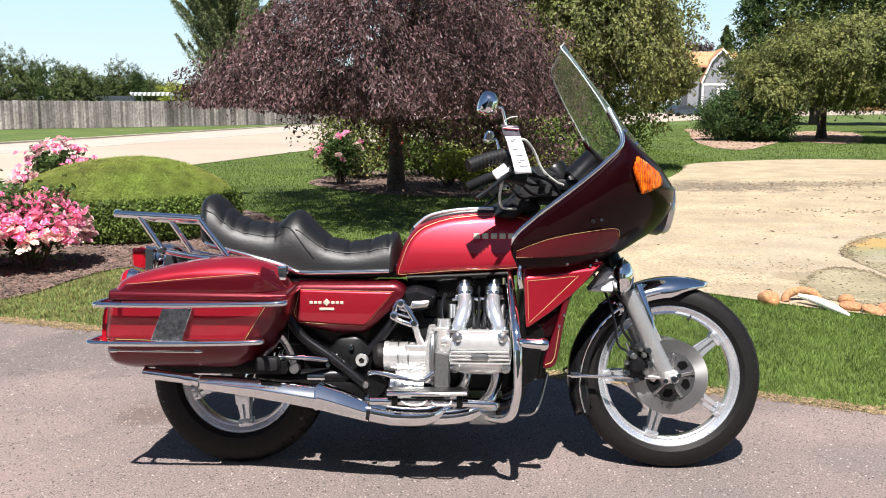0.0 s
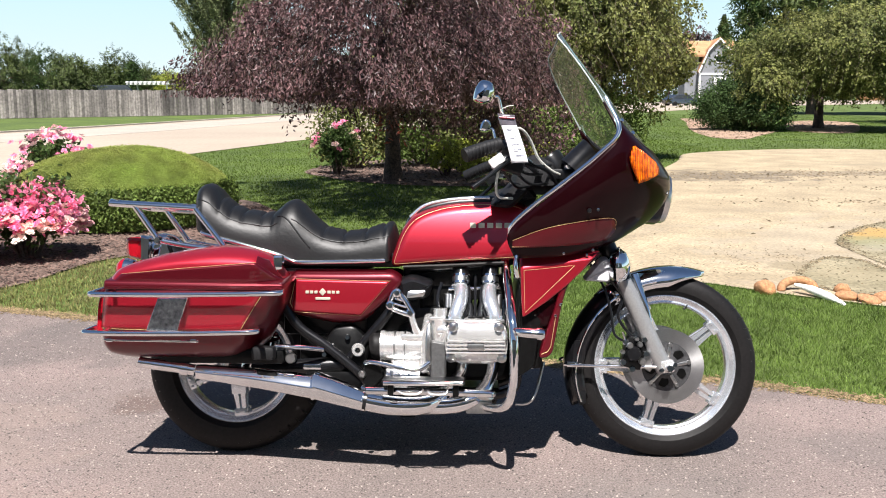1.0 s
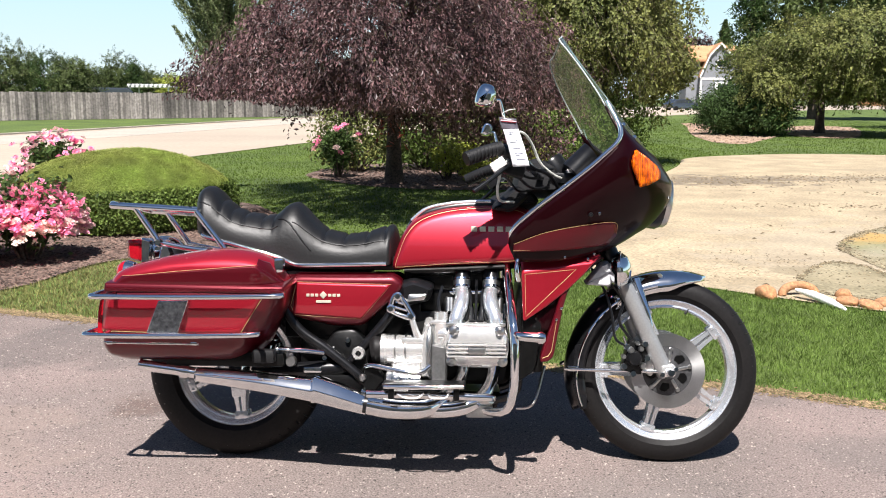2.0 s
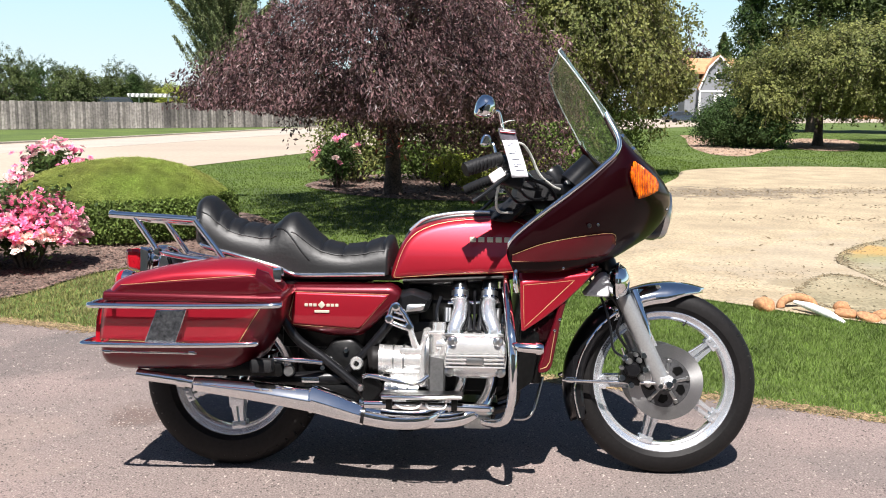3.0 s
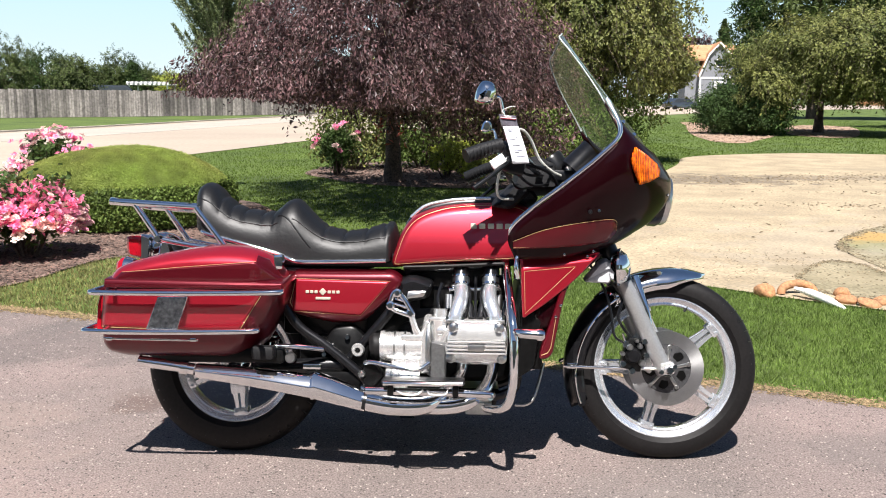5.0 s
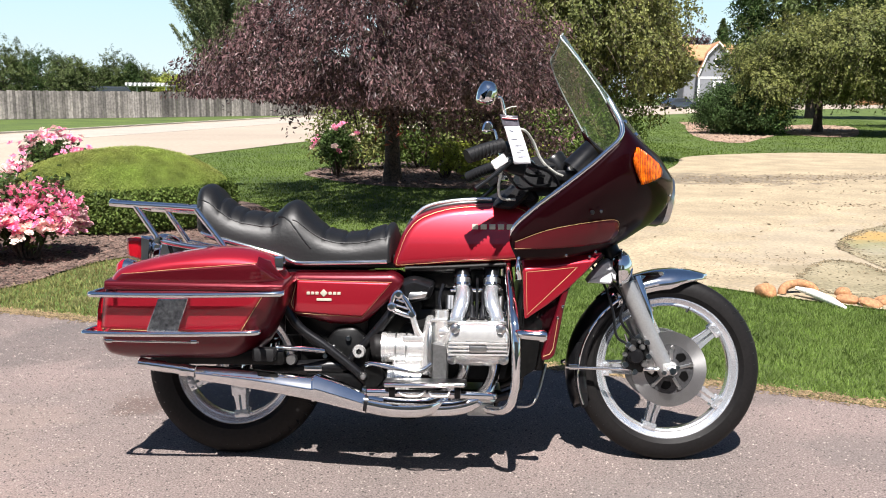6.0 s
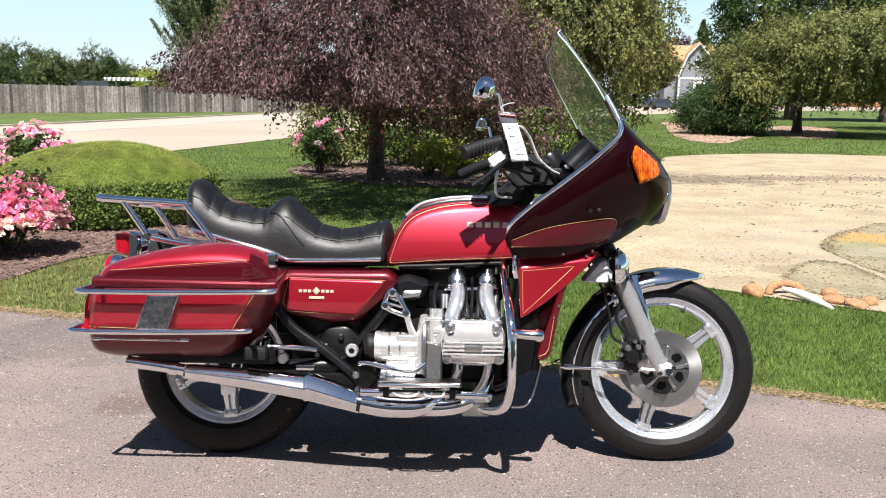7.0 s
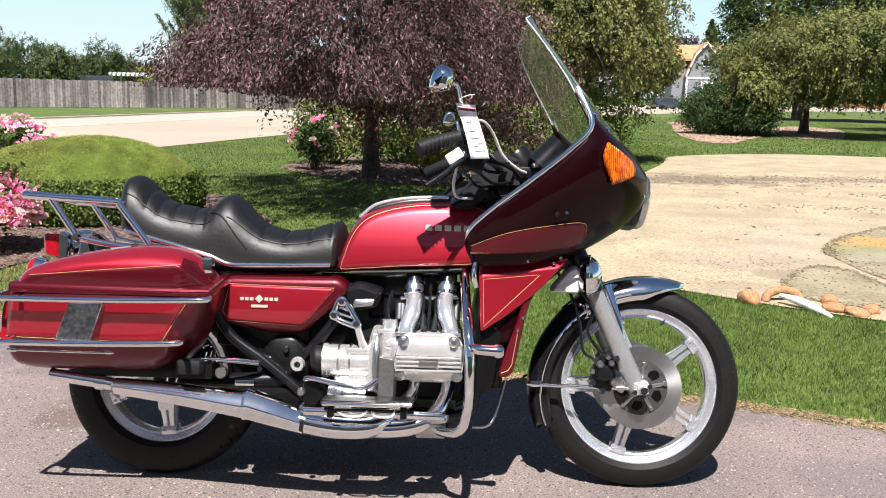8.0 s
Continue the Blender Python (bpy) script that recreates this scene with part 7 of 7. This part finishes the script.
for s in (1, -1):
    rows = fairing_rows(s)
    sh = sheet_part("fairing_shell" if fair else "fairing", grid(rows, 5), MAROON, fair or bike, .006, "glossy maroon touring fairing shell")
    fair = fair or sh
    edge = [r[0] + P(-.003, 0, 0) for r in rows]
    part("edge_trim", tube([P(1.02, s * .305, .70), P(1.012, s * .312, .74)] + edge[0:1] + edge[1:], .0078, 10), CHROME, fair, "bright grey edge moulding")
    # lower strip, paler red
    low = [[P(x, s * (q + .010), z) for x, z, q in row] for row in ([(1.000, .799, .311), (1.106, .804, .316), (1.223, .810, .290), (1.308, .816, .247)],
                                                                     [(1.000, .812, .314), (1.105, .838, .333), (1.232, .853, .316), (1.330, .855, .274)],
                                                                     [(1.000, .824, .319), (1.103, .867, .345), (1.241, .892, .335), (1.320, .893, .302)])]
    strip = sheet_part("lower_strip", grid(low, 5), DEEPRED, fair, .003, "red lower fairing band")
    part("gold_line", tube([p + Vector((0, -s * .002, .003)) for p in low[0]], .0010, 6), GOLD, strip, "thin gold pinstripe")
    part("gold_line", tube([p + Vector((0, -s * .002, 0)) for p in low[2]] + [low[1][3] + Vector((0, -s * .002, 0))], .0007, 6), GOLD, strip)
    # leg shield below
    shield = [(1.027, .762), (1.290, .778), (1.264, .7526), (1.232, .715), (1.182, .665), (1.119, .614), (1.0445, .561), (1.0377, .5645)]
    bm, on = panel(rounded(shield, .006, 3), lambda x, z: .280 - .9 * max(0.0, z - .727 - .12 * (x - 1.03)) - .10 * max(0.0, x - 1.10), .008, .008, .225, s, 44, 30)
    ls = part("leg_shield", bm, PAINT, fair, "red leg shield below the fairing")
    part("gold_line", painted_line([(1.041, .7185), (1.206, .7345), (1.047, .578)], on, s, .0009, True), GOLD, ls, "thin gold triangle line")
    # Maroon puts the shade on this turned-away facet into its colour.
    sheet_part("lower_facet", grid([[P(1.285, s * .255, .772), P(1.30, s * .21, .765), P(1.305, s * .17, .76)], [P(1.175, s * .255, .662), P(1.195, s * .225, .672), P(1.205, s * .18, .675)],
                                    [P(1.085, s * .252, .60), P(1.15, s * .245, .575), P(1.165, s * .19, .57)], [P(1.085, s * .24, .52), P(1.125, s * .245, .52), P(1.145, s * .20, .51)]], 4), MAROON, ls, .006, "inner leg panel, coloured maroon for the shade on it")
    strap = [(1.184, .662), (1.168, .594), (1.144, .436), (1.126, .419), (1.098, .420), (1.099, .437), (1.1225, .5175), (1.143, .585), (1.160, .655)]
    bm, on = panel(rounded(strap, .008, 3), lambda x, z: .268 - .35 * max(0.0, x - 1.105 - .27 * (z - .43)), .008, .008, .235, s, 24, 40)
    part("leg_strip", bm, DEEPRED, ls, "red front strip")
    part("panel_line", painted_line([(1.150, .569), (1.136, .459), (1.1255, .4415), (1.105, .435)], on, s, .0013), GOLD, ls)
    part("inner_panel", pillow(rounded([(1.06, .44), (1.12, .44), (1.18, .675), (1.27, .765), (1.05, .755), (1.05, .6)], .01), [(s * .17, 0), (s * .205, 0)]), ENGINE_BLACK, ls)
    for x, z, k in ((1.064, .770, .283), (1.166, .778, .284), (1.262, .785, .256), (1.244, .768, .252), (1.1625, .603, .252), (1.148, .566, .254)):
        part("fairing_screw", lathe([(0, .006), (.004, .005), (.006, 0)], P(x, s * (k + .012), z), (0, -s, 0), 12), CHROME, fair)
    sgl = sheet_part("turn_signal_lens", grid([[P(x, s * (k + .024), z) for x, z, k in r] for r in ([(1.387, 1.010, .330), (1.422, 1.018, .300), (1.460, 1.030, .250)],
                                               [(1.354, 1.082, .358), (1.405, 1.062, .318), (1.461, 1.046, .242)],
                                               [(1.365, 1.126, .345), (1.405, 1.100, .312), (1.457, 1.062, .235)])], 5), AMBER, fair, .008, "ribbed amber turn signal")
    for k in range(9):
        t = k / 8
        a, b = P(1.388 + .070 * t, s * (.357 - .080 * t), 1.014 + .018 * t), P(1.367 + .088 * t, s * (.372 - .108 * t), 1.120 - .060 * t)
        part("lens_rib", tube([a, b], .0022, 5), AMBER, sgl)
    for k in range(5):
        part("vent_rib", tube([P(1.475 + .008 * k, s * (.205 - .016 * k), 1.066 - .008 * k), P(1.463 + .012 * k, s * (.245 - .016 * k), 1.005 - .012 * k)], .003, 6), BLACK, fair)
    part("socket_hole", lathe([(0, .004), (.006, .004), (.008, 0)], P(1.235, s * .368, .925), (0, -s, 0), 16), BLACK, fair)
    part("socket_screw", lathe([(0, .005), (.005, .004), (.006, 0)], P(1.262, s * .366, .928), (0, -s, 0), 10), CHROME, fair)
    part("inner_dash", grid([[P(1.02, s * .29, .80), P(1.10, s * .18, .84), P(1.16, 0, .86)], [P(1.07, s * .335, .925), P(1.16, s * .2, .96), P(1.20, 0, .97)], [P(1.17, s * .36, 1.01), P(1.24, s * .2, 1.03), P(1.27, 0, 1.03)],
                             [P(1.27, s * .37, 1.10), P(1.34, s * .2, 1.08), P(1.38, 0, 1.07)]], 4), PLASTIC, fair, "black inner dash panel")
    part("speaker_pod", tube([P(1.20, s * .14, 1.035), P(1.245, s * .14, 1.085), P(1.262, s * .14, 1.10)], [.05, .045, .047], 22, n=2), BLACK, fair, "round gauge pod")
    part("screen_strip", tube([P(1.30, s * .325, 1.235), P(1.33, s * .30, 1.19), P(1.385, s * .24, 1.135), P(1.44, s * .14, 1.10), P(1.468, 0, 1.098)], .005, 8), BLACK, fair)
    for x, z, k in ((1.335, 1.20, .29), (1.375, 1.16, .262)):
        part("screen_bolt", lathe([(0, .008), (.006, .007), (.008, 0)], P(x, s * k, z), (.4, -s * .8, .3), 10), CHROME, fair)
hl = part("headlight", lathe([(0, .02), (.04, .018), (.068, .004), (.078, -.012), (.078, -.06)], P(1.541, 0, .928), (1, 0, -.12), 36), CHROME, bike, "round chrome-rimmed headlight")
part("headlight_rim", lathe([(.070, .012), (.082, .012), (.090, 0), (.090, -.05), (.07, -.05)], P(1.534, 0, .928), (1, 0, -.12), 36, True), DULL, hl)
part("nose_gap", lathe([(.088, .02), (.1, 0), (.1, -.06)], P(1.511, 0, .932), (1, 0, -.12), 32), BLACK, hl)

def screen_rows():
    half = ([(1.468, 1.100, 0), (1.435, 1.106, .155), (1.375, 1.15, .262), (1.275, 1.256, .322)],
            [(1.385, 1.20, 0), (1.352, 1.205, .155), (1.30, 1.235, .255), (1.248, 1.302, .315)],
            [(1.290, 1.32, 0), (1.268, 1.322, .145), (1.232, 1.335, .235), (1.203, 1.368, .292)],
            [(1.205, 1.425, 0), (1.195, 1.420, .125), (1.180, 1.418, .20), (1.163, 1.425, .25)],
            [(1.158, 1.487, 0), (1.154, 1.483, .09), (1.146, 1.475, .145), (1.138, 1.464, .19)])
    return [[P(x, -k, z) for x, z, k in r[:0:-1]] + [P(x, k, z) for x, z, k in r] for r in half]
rows = screen_rows()
screen = sheet_part("windscreen", grid(rows, 5), GLASS, bike, .003, "clear slightly tinted plastic windscreen")
screen.visible_shadow = False
rim = [r[0] for r in rows] + rows[-1][1:-1] + [r[-1] for r in rows[::-1]]
# Pale thick edge paints in the grazing reflection along the screen.
part("screen_edge", tube(rim, .0024, 8), material("screen_edge_plastic", (0.52, 0.56, 0.56), 0.2, spec=0.6), screen, "screen edge, coloured pale to imitate the glare along it")

# handlebar and controls
bar = part("handlebar", tube([P(1.10, -.05, 1.00), P(1.10, .05, 1.00), P(1.09, .14, 1.02), P(1.055, .25, 1.055), P(1.0, .31, 1.11), P(.95, .34, 1.115), P(.87, .38, 1.10)], .0112, 12), CHROME, bike, "chrome handlebar")
part("handlebar_tube", tube([P(1.10, -.05, 1.00), P(1.09, -.14, 1.02), P(1.055, -.25, 1.055), P(1.0, -.31, 1.11), P(.95, -.34, 1.115), P(.87, -.38, 1.10)], .0112, 12), CHROME, bar)
for s in (1, -1):
    part("grip", tube([P(.955, s * .338, 1.128), P(.90, s * .362, 1.116), P(.845, s * .388, 1.096)], [.023, .021, .023], 16), PLASTIC, bar, "black rubber grip")
    for k in range(9):
        t = k / 8
        part("grip_ring", tube([P(.945 - .09 * t, s * (.342 + .042 * t), 1.126 - .028 * t), P(.9415 - .09 * t, s * (.3435 + .042 * t), 1.1255 - .028 * t)], .0238, 14), PLASTIC, bar)
    part("switch_box", box(P(.978, s * .328, 1.112), (.04, .045, .05), .010), BLACK, bar)
    part("lever", tube([P(.985, s * .345, 1.085), P(.955, s * .37, 1.06), P(.915, s * .40, 1.03), P(.87, s * .425, 1.0)], [.010, .008, .007, .008], 10), BLACK, bar, "black control lever")
    part("lever_perch", box(P(.985, s * .33, 1.085), (.035, .03, .03), .008), CHROME, bar)
    part("cylinder_cap", box(P(.945, s * .36, 1.078), (.05, .03, .032), .005, Matrix.Rotation(-.6, 3, "Y")), TRIMWHITE if s > 0 else BLACK, bar, "pale square cap" if s > 0 else "")
    face = rounded([(.868, 1.268), (.875, 1.302), (.893, 1.327), (.925, 1.321), (.937, 1.296), (.926, 1.259), (.897, 1.251), (.871, 1.259)], .012, 3)
    if s < 0:
        face = [Vector((.918 + (q.x - .902) * .62, 1.284 + (q.y - 1.289) * .62)) for q in face]
    mr = part("mirror", pillow(face, [(s * .362, .006), (s * .366, 0), (s * .385, .001), (s * .398, .006), (s * .406, .016), (s * .409, .026)]), CHROME, bar, "faceted chrome mirror shell")
    part("mirror_glass", pillow(face, [(s * .358, .008), (s * .361, .007)]), CHROME, mr)
    part("mirror_stem", tube([P(.935, s * .38, 1.275), P(.950, s * .37, 1.262), P(.972, s * .345, 1.15), P(.975, s * .335, 1.11)], .0055, 10), CHROME, mr)
part("instrument_pod", lathe([(0, .03), (.045, .03), (.05, .02), (.046, -.05), (0, -.06)], P(1.14, .07, 1.05), (-.6, 0, .8), 24), BLACK, bar)
part("instrument_pod", lathe([(0, .03), (.045, .03), (.05, .02), (.046, -.05), (0, -.06)], P(1.14, -.07, 1.05), (-.6, 0, .8), 24), BLACK, bar)
part("instrument_cowl", pillow(rounded([(1.0, .965), (1.015, 1.05), (1.07, 1.085), (1.15, 1.06), (1.16, .97)], .02), [(-.16, .012), (-.14, 0), (.11, 0), (.13, .012)]), PLASTIC, bar, "black instrument cowl")
part("master_cylinder", box(P(.995, .315, 1.06), (.075, .05, .05), .010, Matrix.Rotation(.3, 3, "Y")), BLACK, bar, "black brake fluid reservoir")
part("reservoir_cap", box(P(.992, .318, 1.088), (.06, .042, .010), .004, Matrix.Rotation(.3, 3, "Y")), PLASTIC, bar)
for x0, z0, x1, z1 in ((.97, 1.10, 1.10, 1.02), (.985, 1.06, 1.12, .99), (.96, 1.05, 1.06, .98), (1.0, 1.12, 1.13, 1.05)):
    part("control_cable", tube([P(x0, .32, z0), P((x0 + x1) / 2, .27, (z0 + z1) / 2 - .025), P(x1, .15, z1)], .0048, 8), BLACK, bar)
part("throttle_housing", tube([P(.955, .336, 1.117), P(.98, .325, 1.112)], [.026, .027], 16), BLACK, bar)
part("bar_clamp", tube([P(1.02, .285, 1.09), P(1.05, .255, 1.06)], .016, 14), CHROME, bar)
part("fork_bridge", box(P(1.17, 0, 1.0), (.09, .28, .04), .012), BLACK, bar)
part("control_cable", tube([P(.985, .31, 1.17), P(1.020, .30, 1.175), P(1.052, .26, 1.14), P(1.085, .22, 1.075), P(1.13, .18, 1.035), P(1.16, .15, 1.02)], .0045, 8), CABLE, bar)
part("control_cable", tube([P(.955, .335, 1.06), P(.945, .33, 1.0), P(.955, .30, .96), P(1.0, .25, .95)], .0045, 8), CABLE, bar)
part("brake_hose", tube([P(.98, .33, 1.07), P(1.05, .27, 1.06), P(1.12, .2, 1.03), P(1.17, .12, .95)], .006, 8), BLACK, bar)

# hanging sale card
tag = thing("price_card", bike.matrix_world.copy(), "white printed price card in a clear sleeve hanging on the handlebar", "card")
cr = [[P(.957, .378, 1.187), P(1.004, .381, 1.188)], [P(.966, .381, 1.16), P(1.014, .384, 1.160)], [P(.978, .383, 1.12), P(1.028, .386, 1.12)], [P(.990, .385, 1.073), P(1.041, .388, 1.076)]]
sheet_part("card", grid(cr, 4), PAPER, tag, .0012)
sleeve = sheet_part("sleeve_top", grid([[P(.944, .374, 1.224), P(.997, .377, 1.219)], [P(.948, .376, 1.205), P(1.000, .379, 1.203)], [P(.955, .378, 1.184), P(1.006, .381, 1.184)]], 3), material("grey_sleeve", (0.10, 0.09, 0.105), 0.25, 0.0, 0.1, coat=0.6), tag, .001, "dark clear plastic sleeve top")
part("red_band", tube([P(.950, .3785, 1.213), P(.997, .3815, 1.209)], .0035, 8), REDPRINT, sleeve, "dark red seal strip")
for z, x0, x1 in ((1.186, .972, .990), (1.181, .975, .986), (1.160, .978, 1.002), (1.154, .979, .998), (1.134, .988, 1.012), (1.118, .994, 1.020), (1.112, .996, 1.010), (1.098, 1.000, 1.030)):
    part("print_bar", box(P((x0 + x1) / 2, .3885, z), (x1 - x0, .001, .0028), 0), PRINT, tag, "grey bar of unreadable print")
part("tie", tube([P(.962, .375, 1.222), P(.955, .37, 1.235), P(.975, .36, 1.245), P(.995, .36, 1.248)], .0015, 6), CABLE, tag)
